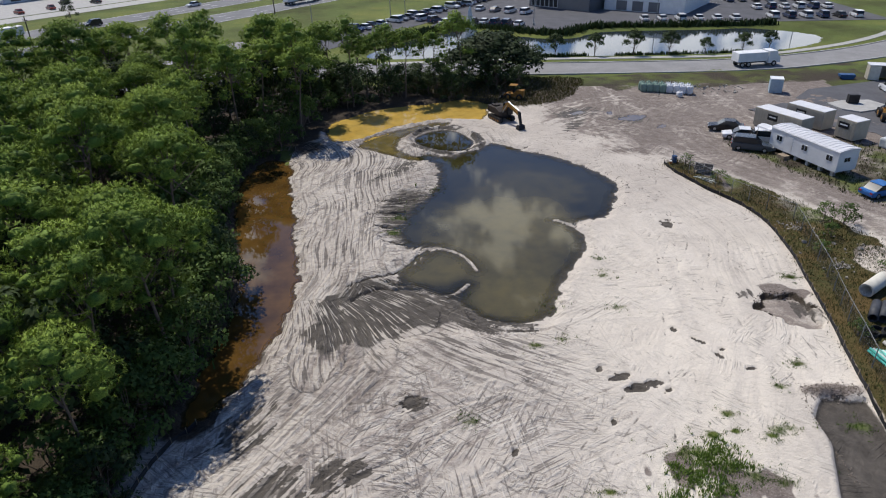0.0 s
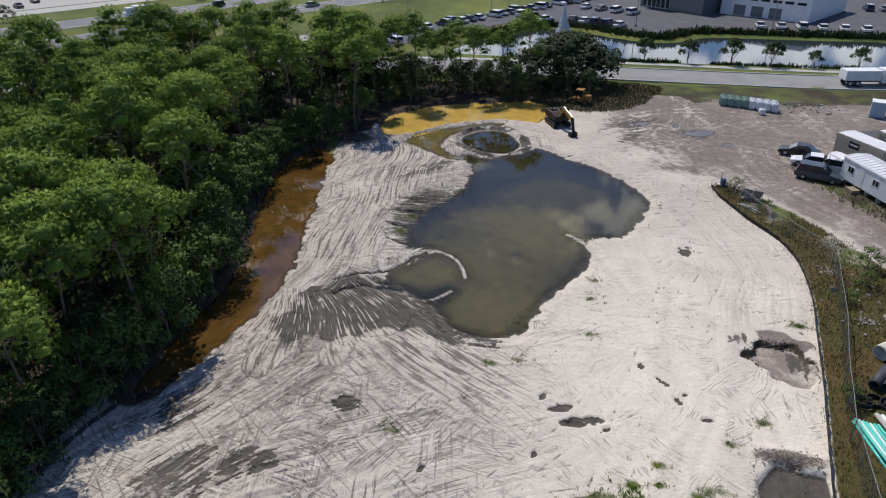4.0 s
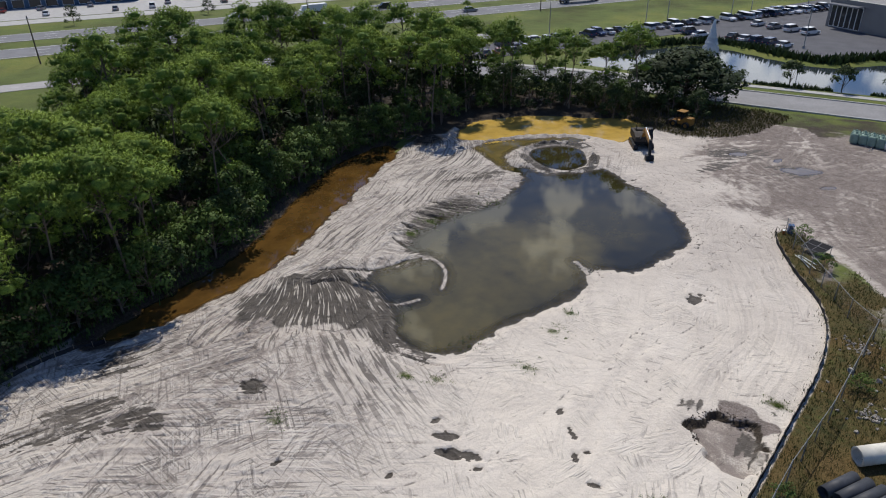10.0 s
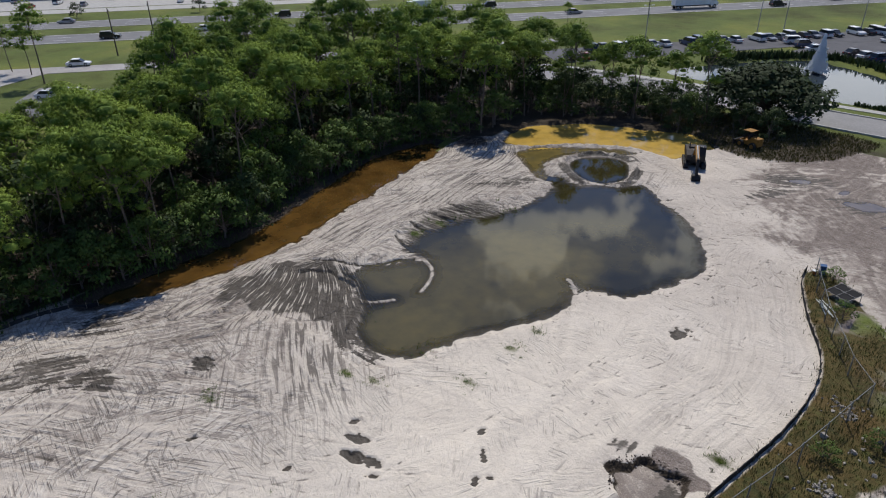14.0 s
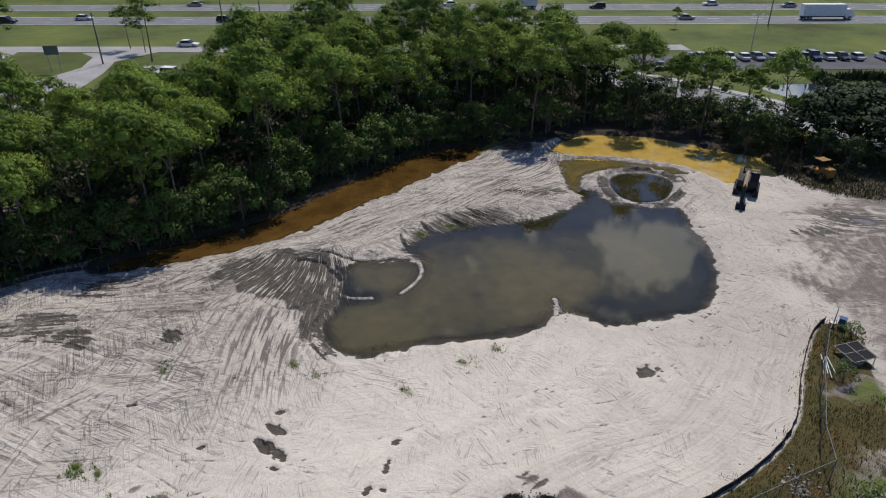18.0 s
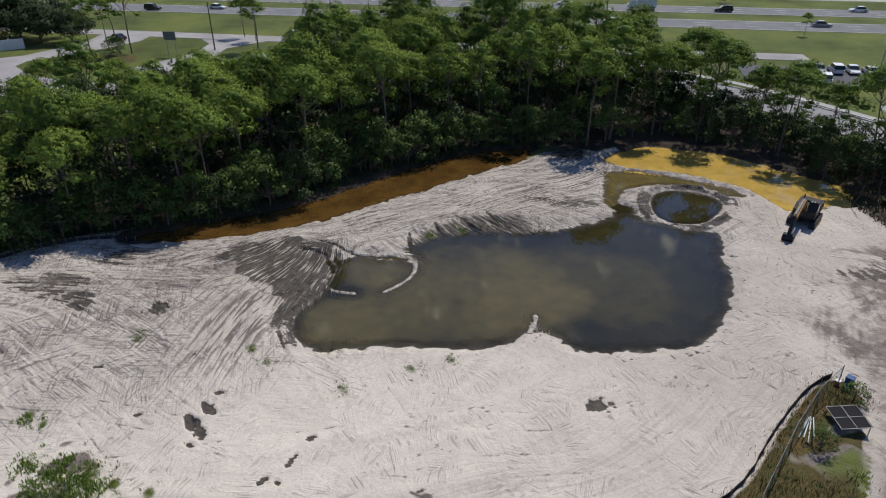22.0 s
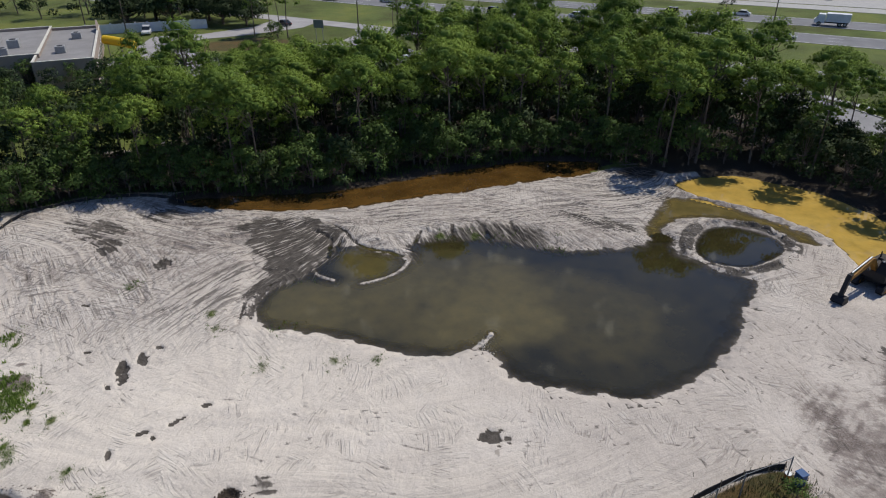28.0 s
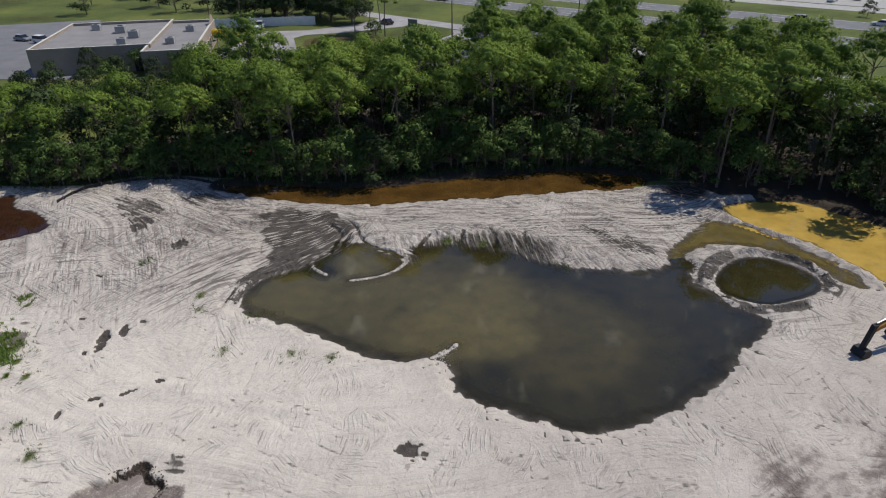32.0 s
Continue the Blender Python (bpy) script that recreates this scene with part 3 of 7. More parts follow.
            out[sel] += fade * (-np.exp(-e) + 0.6 * np.exp(-(abs(v - off) / w - 1.9) ** 2 * 1.5))
    return out


core = (GX > -32) & (GX < 62) & (GY > 4) & (GY < 122)
cx, cy = GX[core], GY[core]
fine, broad = np.zeros(GX.shape), np.zeros(GX.shape)
fine[core] = streaks(cx, cy, 0.15, 24, 11)
broad[core] = streaks(cx, cy, 0.30, 16, 12)
marks = np.zeros(GX.shape)
marks[core] = 0.7 * stroke_marks(cx, cy, 22, (-16, 22, 10, 40), (6, 14), 21, 0.2) + 0.8 * stroke_marks(cx, cy, 40, (8, 20, 30, 75), (1.0, 6), 22) \
    + 0.7 * stroke_marks(cx, cy, 16, (-16, 44, -2, 84), (4, 10), 23, 0.2) + stroke_marks(cx, cy, 120, (12, 75, 44, 112), (2, 9), 24) + 0.7 * stroke_marks(cx, cy, 34, (14, 40, 30, 80), (8, 20), 25, 0.15)

sd_pond, sd_ditch, sd_yellow = signed(GX, GY, POND), signed(GX, GY, DITCH), signed(GX, GY, YELLOW)
sd_olive, sd_ring, sd_sw, sd_lake = signed(GX, GY, OLIVE), signed(GX, GY, RINGPOOL), signed(GX, GY, SWPOOL), signed(GX, GY, LAKE)
sd_mud, sd_strip, sd_forest = signed(GX, GY, MUDFLAT), signed(GX, GY, STRIP), signed(GX, GY, FOREST)
sd_thick, sd_pit = signed(GX, GY, THICKET), signed(GX, GY, PIT)

# how strongly each part of the site is rutted
rut = 0.3 + 0.7 * smooth01(8 - GX, -4, 8) * smooth01(90 - GY, -2, 8)
rut = np.maximum(rut, 0.8 * np.exp(-((GX - 24) ** 2 + (GY - 96) ** 2) / 160))
rut *= smooth01(sd_strip, -0.5, 0.8) * smooth01(sd_forest, -0.5, 1.0)
fingers = np.exp(-((GX + 4) ** 2 / 14 + (GY - 62) ** 2 / 60)) + 0.7 * smooth01(-sd_mud, -0.6, 0.8)
wobble = (lattice_noise(GX, GY, 6, 1) - 0.5) * 0.16 + (lattice_noise(GX, GY, 1.6, 2) - 0.5) * 0.08
H = np.where(core, wobble + rut * (0.012 * fine + 0.03 * broad + 0.05 * marks) + fingers * 0.07 * broad, 0.0)


def dig(sd, bank, slope, deepest, level=LEVEL):
    """Height of a basin by the distance from its edge: bank metres of slope outside, then down to the bed."""
    return np.where(sd > 0, level + (0 - level) * np.clip(sd / bank, 0, 1), level - np.minimum(deepest, slope * -sd))


shore = (lattice_noise(GX, GY, 1.2, 7) - 0.5) * 0.9 + (lattice_noise(GX, GY, 0.45, 8) - 0.5) * 0.7 + (lattice_noise(GX, GY, 0.25, 10) - 0.5) * 0.12
flat_bank = 1.1 + 3.2 * np.exp(-((GX + 4) ** 2 / 18 + (GY - 63) ** 2 / 70)) + 3.0 * smooth01(-sd_mud, -1, 1)
for sd, bank, slope, deep in ((sd_pond + 0.6 * shore, flat_bank, 0.16, 1.1), (sd_ditch + shore * 0.7, 0.9, 0.35, 0.8), (sd_yellow + shore * 0.6, 0.8, 0.3, 0.6),
                              (sd_olive + shore * 0.6, 1.0, 0.2, 0.5), (sd_ring, 0.8, 0.4, 0.7), (sd_sw, 1.2, 0.4, 0.8), (sd_lake, 3.0, 0.3, 1.5)):
    H = np.where(sd < bank, np.minimum(H * np.clip(np.abs(sd) / bank * 0.6 + 0.55, 0, 1) * (sd > -0.8) + dig(sd, bank, slope, deep), np.where(sd < 0, dig(sd, bank, slope, deep) + 0.5 * H * np.exp(np.minimum(sd, 0)), 9)), H)
# mud flat at the waterline
H = H + smooth01(-sd_mud, -0.8, 1.2) * ((LEVEL + 0.05 + 0.04 * broad) - H) * (sd_pond > -0.3)
# thin banks of spoil
d_ring, d_spill = dist_line(GX, GY, RING), dist_line(GX, GY, SPILL)
lump = 0.75 + 0.6 * lattice_noise(GX, GY, 0.8, 5)
H = np.maximum(H, np.where(d_ring < 1.5, LEVEL - 0.2 + (0.3 + 0.75 * lattice_noise(GX, GY, 2.3, 6)) * (0.85 * lump) * np.exp(-(d_ring / (0.3 + 0.34 * lattice_noise(GX, GY, 1.7, 82))) ** 2), -9))
H = np.maximum(H, np.where(d_spill < 1.2, LEVEL - 0.2 + (0.42 * lump) * np.exp(-(d_spill / 0.35) ** 2), -9))
for line, tall in zip(TONGUES, (0.22, 0.2, 0.2)):
    d = dist_line(GX, GY, line)
    H = np.maximum(H, np.where(d < 1.2, LEVEL - 0.17 + tall * 1.2 * lump * np.exp(-(d / 0.3) ** 2), -9))
# gullies washed out at the root of the tongue; the mask also paints their overhang shadow
gully_mask = np.zeros(GX.shape)
for pts in ([(-8.8, 48.8), (-7.2, 49.8), (-5.7, 50.4), (-4.0, 51.8), (-3.0, 53.6), (-2.0, 55.0)], [(-8.4, 46.8), (-7.0, 47.9), (-6.0, 48.4), (-4.9, 48.3), (-3.8, 48.4), (-2.6, 48.2)], [(-5.4, 49.4), (-4.6, 49.0), (-3.6, 49.2)],
            [(-6.5, 57.2), (-5.0, 56.6), (-3.2, 56.2)], [(-7.5, 60.5), (-6.0, 60.2), (-4.6, 60.4)], [(-8.2, 63.0), (-6.4, 63.6), (-4.6, 63.6)], [(-7.6, 66.5), (-5.6, 66.4), (-3.6, 66.9)]):
    d = dist_line(GX, GY, smooth_line(pts, False, 0.4)) + 0.22 * (lattice_noise(GX, GY, 0.5, 83) - 0.5)
    cut = smooth01(0.26 - d, 0, 0.16)
    H -= 0.22 * cut
    gully_mask = np.maximum(gully_mask, cut)
# dug pit and small holes
sd_pit = sd_pit + (lattice_noise(GX, GY, 0.7, 16) - 0.5) * 1.0
H -= 0.46 * smooth01(-sd_pit, -0.15, 0.2) * (0.7 + 0.3 * lattice_noise(GX, GY, 1.5, 15)) * smooth01(GY - 40.2 + 0.3 * (GX - 27), -0.2, 1.2)
HOLES = [(22.4, 59.4, 1.15, 0.6, 68), (11.6, 35.6, 0.75, 0.4, 25), (13.4, 34.5, 1.0, 0.45, 10), (12.3, 34.2, 0.6, 0.25, 0), (14.5, 34.0, 0.4, 0.2, 30), (10.3, 36.3, 0.35, 0.2, 60),
         (10.1, 31.2, 0.35, 0.2, 80), (3.5, 28.8, 0.3, 0.2, 50), (19.3, 37.5, 0.5, 0.25, 120), (19.8, 38.3, 0.35, 0.2, 60), (18.5, 39.3, 0.5, 0.15, 130), (21, 36, 0.4, 0.2, 20),
         (-3, 33.5, 0.8, 0.5, 40), (17, 41, 0.45, 0.18, 100), (25.5, 33, 0.5, 0.25, 0)]
hole_mask = np.zeros(GX.shape)
for x, y, a, b, turn in HOLES:
    ca, sa = math.cos(radians(turn)), math.sin(radians(turn))
    u, v = (GX - x) * ca + (GY - y) * sa, -(GX - x) * sa + (GY - y) * ca
    e = (u / a) ** 2 + (v / b) ** 2 + 1.7 * (lattice_noise(GX, GY, 0.4, 9) - 0.5) + 1.3 * (lattice_noise(GX, GY, 0.9, 96) - 0.5) + 0.25 * fine
    m = smooth01(1.15 - e, 0, 0.6)
    H -= 0.14 * m
    hole_mask = np.maximum(hole_mask, m)

H += np.where(core, smooth01(-sd_strip, 0.1, 0.9) * (0.05 + 0.28 * lattice_noise(GX, GY, 0.7, 37) * lattice_noise(GX, GY, 2.6, 38)), 0)
PUDDLES = [(28.1, 93.8, 2.0, 1.15, 10), (20.5, 97.0, 1.3, 0.6, 30), (25.2, 96.4, 0.8, 0.4, 60), (31.0, 89.5, 0.9, 0.4, 40)]
PUDDLE_LEVEL = -0.06
for x, y, a, b, turn in PUDDLES:
    near = np.exp(-((GX - x) ** 2 + (GY - y) ** 2) / (2.2 * a) ** 2)
    H = H * (1 - near) - 0.02 * near
    ca, sa = math.cos(radians(turn)), math.sin(radians(turn))
    e = (((GX - x) * ca + (GY - y) * sa) / a) ** 2 + ((-(GX - x) * sa + (GY - y) * ca) / b) ** 2 + 1.2 * (lattice_noise(GX, GY, 0.7, 61) - 0.5)
    H -= 0.16 * smooth01(1.5 - e, 0, 1.0)
# zones of the surface, 0 to 1
streak_raw = 0.6 * fine + 0.65 * broad + 1.2 * marks
smear = np.zeros(GX.shape)
smear[core] = streaks(cx, cy, 0.6, 18, 14)
patch = lattice_noise(GX, GY, 3.0, 31) * 0.6 + lattice_noise(GX, GY, 0.9, 32) * 0.4
edge_wave = 7 * (lattice_noise(GX, GY, 9, 70) - 0.5) + 3 * (lattice_noise(GX, GY, 3, 71) - 0.5)
site = ((GX > -20) & (GX < 32) & (GY > -6 + edge_wave) & (GY < 112)) | (sd_strip > 0) & (GX < 66 + edge_wave) & (GY < 112) & (GX > 20) & (GY > -6 + edge_wave)
z_soil_shade = np.maximum(smooth01(-sd_forest, -1.2, 0.6) * 0.9, smooth01(-sd_thick, -1, 1) * 0.68)
# pit's north wall: dark soil colour that also stands in for its shade
pit_edge = 1.0 * smooth01(0.3 - abs(sd_pit + 0.1), 0, 0.18) * (0.55 + 0.8 * lattice_noise(GX, GY, 0.6, 69)) * smooth01(GY - 41.5 - 0.4 * (GX - 25), -0.5, 0.8)
z_soil_shade = np.maximum(z_soil_shade, pit_edge)
west_bank = smooth01(2.4 - sd_ditch, 0, 1.5) * (GX < -16.5 - (GY - 40) * 0.12) * smooth01(sd_ditch, -0.9, -0.4)
north_bank = smooth01(4.5 - sd_yellow, 0, 1.5) * (GY > 91.5 + (GX + 17) * 0.5) * smooth01(sd_yellow, -0.9, -0.4) * (GX < 9)
head_bank = np.exp(-((GX + 18.5) ** 2 / 9 + (GY - 84.5) ** 2 / 12))
z_soil_shade = np.maximum.reduce([z_soil_shade, west_bank * 0.85, north_bank * 0.9, head_bank * 0.85])
z_grass = np.where(site | (sd_forest < 0), 0.0, 0.95)
bare = np.maximum(np.exp(-((GX - 31.6) ** 2 / 6 + (GY - 70.5) ** 2 / 26)), np.exp(-((GX - 37) ** 2 / 6 + (GY - 62) ** 2 / 30)))
z_weed = smooth01(-sd_strip + 1.2 * (lattice_noise(GX, GY, 1.3, 74) - 0.5) * smooth01(dist_line(GX, GY, SILT) - 1.2, 0, 0.8), -0.12, 0.5) * (0.95 - 0.85 * bare * smooth01(patch, 0.25, 0.5))
z_grass = np.maximum(z_grass, smooth01(-sd_thick, -0.5, 1.5) * 0.62 * patch * 1.6)
BED = [(-107, 16), (-112, 22), (-113, 30), (-108, 37), (-100, 36), (-96, 25), (-98, 18)]
z_weed = np.maximum(z_weed, smooth01(-signed(GX, GY, BED), -1, 2) * 0.85)
TUFTS = [(1.0, 31.6, 0.9), (0.3, 32.1, 0.5), (7.1, 24.7, 0.7), (8.6, 25.6, 0.6), (13.5, 49.2, 1.0), (13.6, 52.2, 0.8), (13.6, 44.1, 0.9), (6.2, 39.3, 0.9), (8.3, 40.0, 0.8), (2.6, 45, 0.8),
         (14.4, 28.2, 1.7), (15.8, 27.3, 1.8), (17.2, 26.5, 1.2), (18.6, 26.0, 0.9), (15.9, 29.7, 0.7), (17.4, 30, 0.5), (15.4, 25.8, 0.8), (19.5, 29.5, 0.6), (-5.0, 62.4, 1.3), (-5.4, 59, 1.0), (20.5, 30, 1.2), (25.5, 30.5, 1.2), (22, 34, 0.7), (17.5, 31.5, 0.8), (24.5, 36.5, 0.8), (29.3, 48, 1.0)]
gravel = np.exp(-((GX - 38.8) ** 2 / 8 + (GY - 49.5) ** 2 / 14))
z_grass = z_grass * (1 - smooth01(gravel + 0.3 * patch, 0.45, 0.7))
z_weed = z_weed * (1 - smooth01(gravel + 0.3 * patch, 0.45, 0.7))
z_grass = np.where(sd_strip < 1.0, z_grass * (0.1 + 0.75 * patch), z_grass)
for x, y, r in TUFTS:
    z_grass = np.maximum(z_grass, 0.62 * np.exp(-(((GX - x) / r) ** 2 + ((GY - y) / (r * 0.6)) ** 2)) * (0.5 + patch))
DIRT = [(12.5, 104), (13.5, 93), (16.5, 87), (20, 82), (24, 77.8), (27, 76.6), (30, 77), (45, 50), (75, 40), (75, 122), (18, 122)]
sd_dirt = signed(GX, GY, DIRT)
z_dirt = 0.55 * (np.exp(-((GX - 26) ** 2 / 110 + (GY - 97) ** 2 / 180)) + np.exp(-((GX - 29.5) ** 2 / 45 + (GY - 85) ** 2 / 110))) * (0.5 + patch)
z_dirt = np.maximum(z_dirt, (0.42 + 0.45 * patch) * smooth01(GX - 27 + (GY - 80) * 0.1, 0, 6) * smooth01(sd_strip, -0.5, 1.5))
# yard dirt, its base raised so the colour takes in some cloud shade
z_yard = smooth01(-sd_dirt + 5 * (lattice_noise(GX, GY, 5, 86) - 0.5) + 3 * (lattice_noise(GX, GY, 1.4, 87) - 0.5), -3.5, 6) * (0.57 + 0.62 * lattice_noise(GX, GY, 4, 36) + 0.16 * np.clip(-streak_raw, -1.6, 1.6) + 0.3 * (lattice_noise(GX, GY, 0.9, 88) - 0.5))
for pts in ([(25.4, 120), (27.2, 108), (25.8, 99), (23, 92), (24.5, 82)], [(26, 118), (29, 104), (32, 97), (38, 92), (44, 86), (46.5, 76), (48, 64)], [(28.6, 99), (31.2, 88), (33, 78), (38.7, 68)], [(41, 114), (43.5, 104), (46.5, 86), (47, 74)],
            [(16, 92), (22, 96), (29, 95), (36, 99), (45, 101)], [(21, 88), (27, 90), (34, 88), (41, 82)], [(20, 101), (27, 104), (36, 103)]):
    d = dist_line(GX, GY, smooth_line(pts, False, 1.5))
    z_yard -= 0.42 * np.exp(-((d - 0.95 - 0.5 * (lattice_noise(GX, GY, 3, 89) - 0.5)) / 0.36) ** 2) * (0.3 + lattice_noise(GX, GY, 2.5, 90))
    z_yard += 0.16 * np.exp(-((d - 1.6) / 0.25) ** 2) * (z_yard > 0.2)
z_dirt = np.maximum(z_dirt, z_yard)
z_dirt = np.maximum(z_dirt, (0.1 + 0.45 * lattice_noise(GX, GY, 5, 72)) * smooth01(20 - GY + edge_wave, 0, 16))
z_dirt = np.maximum(z_dirt, smooth01(-sd_strip, -0.2, 0.8) * (0.35 + 0.6 * lattice_noise(GX, GY, 2.2, 35)))
RIDGE_AT = np.exp(-((GX - 25.2) ** 2 / 5 + (GY - 33.5) ** 2 / 0.5))
z_dirt = np.maximum(z_dirt, 1.1 * RIDGE_AT)
H += np.where(core, RIDGE_AT * 0.4 * lattice_noise(GX, GY, 0.5, 17), 0)
for x, y, a, b, turn in ((15.6, 25.6, 3.3, 1.9, 165), (13.2, 27.2, 1.3, 1.1, 60)):
    ca, sa = math.cos(radians(turn)), math.sin(radians(turn))
    e = (((GX - x) * ca + (GY - y) * sa) / a) ** 2 + ((-(GX - x) * sa + (GY - y) * ca) / b) ** 2 + 2.6 * (lattice_noise(GX, GY, 1.0, 62) - 0.5)
    z_dirt = np.maximum(z_dirt, 1.1 * smooth01(1.3 - e, 0, 0.6))
PAD = [(24.3, 33.1), (22.9, 31.3), (22.8, 29), (21.2, 25), (19.4, 14), (20.5, 9), (25, 8), (27.2, 32.6)]
sd_pad = signed(GX, GY, PAD)
H -= 0.4 * smooth01(-sd_pad, -0.15, 0.3)
z_dirt = np.maximum(z_dirt, smooth01(-sd_pit, -0.3, 0.2) * (0.38 + 0.6 * patch))
apron = ((GX - 27.6) * 0.93 - (GY - 45.9) * 0.37) ** 2 / 5.5 + ((GX - 27.6) * 0.37 + (GY - 45.9) * 0.93) ** 2 / 0.8 + 1.2 * (lattice_noise(GX, GY, 0.8, 68) - 0.5)
z_dirt = np.maximum(z_dirt, 0.95 * smooth01(1.3 - apron, 0, 0.8))
pads = [TRAILER_PAD, NE_VERGE]
for pad in pads:
    z_grass = np.maximum(z_grass, smooth01(-signed(GX, GY, pad), -0.4, 1.2) * (0.15 + 0.75 * patch))
    z_soil_shade = np.maximum(z_soil_shade, smooth01(-signed(GX, GY, pad), -0.4, 1.2) * 0.75 * lattice_noise(GX, GY, 2.0, 64))
# verge lawn darkened by soil colour, which includes shade lying on it
z_soil_shade = np.maximum(z_soil_shade, smooth01(GY - 104, 0, 3) * smooth01(119.5 - GY, 0, 1) * (GX > 22) * (GX < 75) * (z_grass > 0.3) * (0.3 + 0.5 * lattice_noise(GX, GY, 2.2, 73)))
streak = 0.6 * fine + 0.65 * broad + 1.2 * marks
# groove bottoms darkened: damp sand together with painted groove shade
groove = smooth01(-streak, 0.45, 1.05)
z_damp_shade = 0.45 * groove * np.clip(rut * 1.4 - 0.25, 0, 1) * (0.5 + 0.75 * lattice_noise(GX, GY, 7, 33))
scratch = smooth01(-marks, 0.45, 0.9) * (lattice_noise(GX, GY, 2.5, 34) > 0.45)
# gully_mask at full strength colours in the shadow under the gully edges
z_damp_shade = np.maximum.reduce([z_damp_shade, 0.5 * scratch * (rut > 0.1), hole_mask, gully_mask])
# long tyre tracks over the open sand
tyre = np.zeros(GX.shape)
for pts in ([(14, 28), (17, 40), (19.5, 50), (22, 61), (23, 71), (20, 80), (14, 88)], [(8, 32), (16, 37), (23, 48), (27, 60), (26, 70)], [(25, 74), (21, 84), (15, 91), (9, 93)], [(27.5, 49), (21, 46.5), (13, 45.5), (8, 38)],
            [(5, 24), (12, 33), (21, 41), (28, 52)], [(-4, 22), (8, 28), (19, 33), (26, 42)], [(16, 60), (22, 66), (25, 78), (24, 88)], [(20.5, 52), (22.5, 57), (22, 66), (19, 75)]):
    d = dist_line(GX, GY, smooth_line(pts, False, 1.0))
    lane_w = np.exp(-((d - 0.85) / 0.13) ** 2) * smooth01(lattice_noise(GX, GY, 3.2, 97), 0.3, 0.6) * (0.45 + 0.8 * lattice_noise(GX, GY, 0.35, 98))
    tyre = np.maximum(tyre, lane_w)
H -= np.where(core, 0.035 * tyre, 0)
open_sand = smooth01(sd_strip, 0, 0.6) * smooth01(sd_forest, 0, 1) * core
flecks = smooth01(-(0.8 * fine + 0.5 * broad), 1.25, 1.75) * smooth01(lattice_noise(GX, GY, 3.5, 39), 0.4, 0.6)
z_damp_shade = np.maximum.reduce([z_damp_shade, 0.4 * flecks * open_sand, 0.52 * tyre * open_sand])
crack = smooth01(0.055 - abs(lattice_noise(GX, GY, 0.9, 65) - 0.5 + 0.15 * (lattice_noise(GX, GY, 0.3, 66) - 0.5)), 0, 0.045) * smooth01(2.6 - sd_pond, 0, 1.2) * (sd_pond > 0.1) * smooth01(lattice_noise(GX, GY, 2.0, 67), 0.35, 0.6)
z_damp_shade = np.maximum(z_damp_shade, 0.75 * crack)
H -= 0.05 * crack
z_dirt = np.maximum(z_dirt, open_sand * (0.02 + 0.15 * smooth01(16 - GX, -4, 8) + 0.22 * smooth01(2 - GX, -3, 5) + 0.1 * smear + 0.22 * (lattice_noise(GX, GY, 9, 40) - 0.5)))
z_damp_shade = np.maximum(z_damp_shade, smooth01(-signed(GX, GY, MUDCORE) + 2.0 * (lattice_noise(GX, GY, 1.6, 55) - 0.5) + 0.8 * (lattice_noise(GX, GY, 0.5, 56) - 0.5), -1.3, 0.4) * 0.97)
wetline = np.minimum.reduce([sd_pond + 0.5 * shore, sd_ditch, sd_yellow, sd_olive, sd_ring, sd_sw])
z_damp_shade = np.maximum(z_damp_shade, smooth01(-sd_pad, -0.1, 0.3) * (0.88 + 0.12 * patch))
z_damp_shade = np.maximum(z_damp_shade, smooth01(1.2 - wetline, 0, 0.6) * smooth01(LEVEL + 0.05 - H, 0, 0.05))
for x, y, a, b, turn in ((-11, 24.8, 2.9, 1.7, 60), (2.2, 43.2, 3.2, 0.9, 155), (4.8, 42.3, 2.0, 0.6, 165), (-7.6, 27.3, 1.3, 0.9, 80), (-6.0, 27.6, 1.2, 0.8, 80), (24.4, 45.6, 0.9, 0.6, 20), (-13.5, 31.5, 2.5, 1.4, 55), (-2.8, 33.4, 1.0, 0.7, 30), (-6, 75, 3.2, 1.2, 50), (-8, 44, 3, 2, 50), (20.5, 97, 3.5, 2, 30), (27.5, 93, 2.6, 1.6, 0),
                      (19, 92, 3, 1.2, 70), (28.6, 43, 1.2, 0.8, 100)):
    ca, sa = math.cos(radians(turn)), math.sin(radians(turn))
    e = (((GX - x) * ca + (GY - y) * sa) / a) ** 2 + ((-(GX - x) * sa + (GY - y) * ca) / b) ** 2
    e = e + 1.6 * (lattice_noise(GX, GY, 0.8, 63) - 0.5) + 0.4 * fine + 0.35 * broad
    z_damp_shade = np.maximum(z_damp_shade, smooth01(1.5 - e, 0, 0.9) * (0.38 + 0.55 * patch + 0.3 * groove))
z_damp_shade = np.maximum(z_damp_shade, 0.85 * smooth01(0.9 - d_ring, 0, 0.4) * smooth01(patch, 0.42, 0.55))
z_soil_shade = np.where(sd_pond < 0, z_soil_shade * 0.4, z_soil_shade)

# combed grooves: a fan from the mud flat's corner, lines along the ditch, lines to the shore, lines along the silt fence
FAN = (-14, 53)
fan_r, fan_a = np.hypot(GX - FAN[0], GY - FAN[1]), np.arctan2(GY - FAN[1], GX - FAN[0])
warp = (lattice_noise(GX, GY, 5, 51) - 0.5) * 0.7
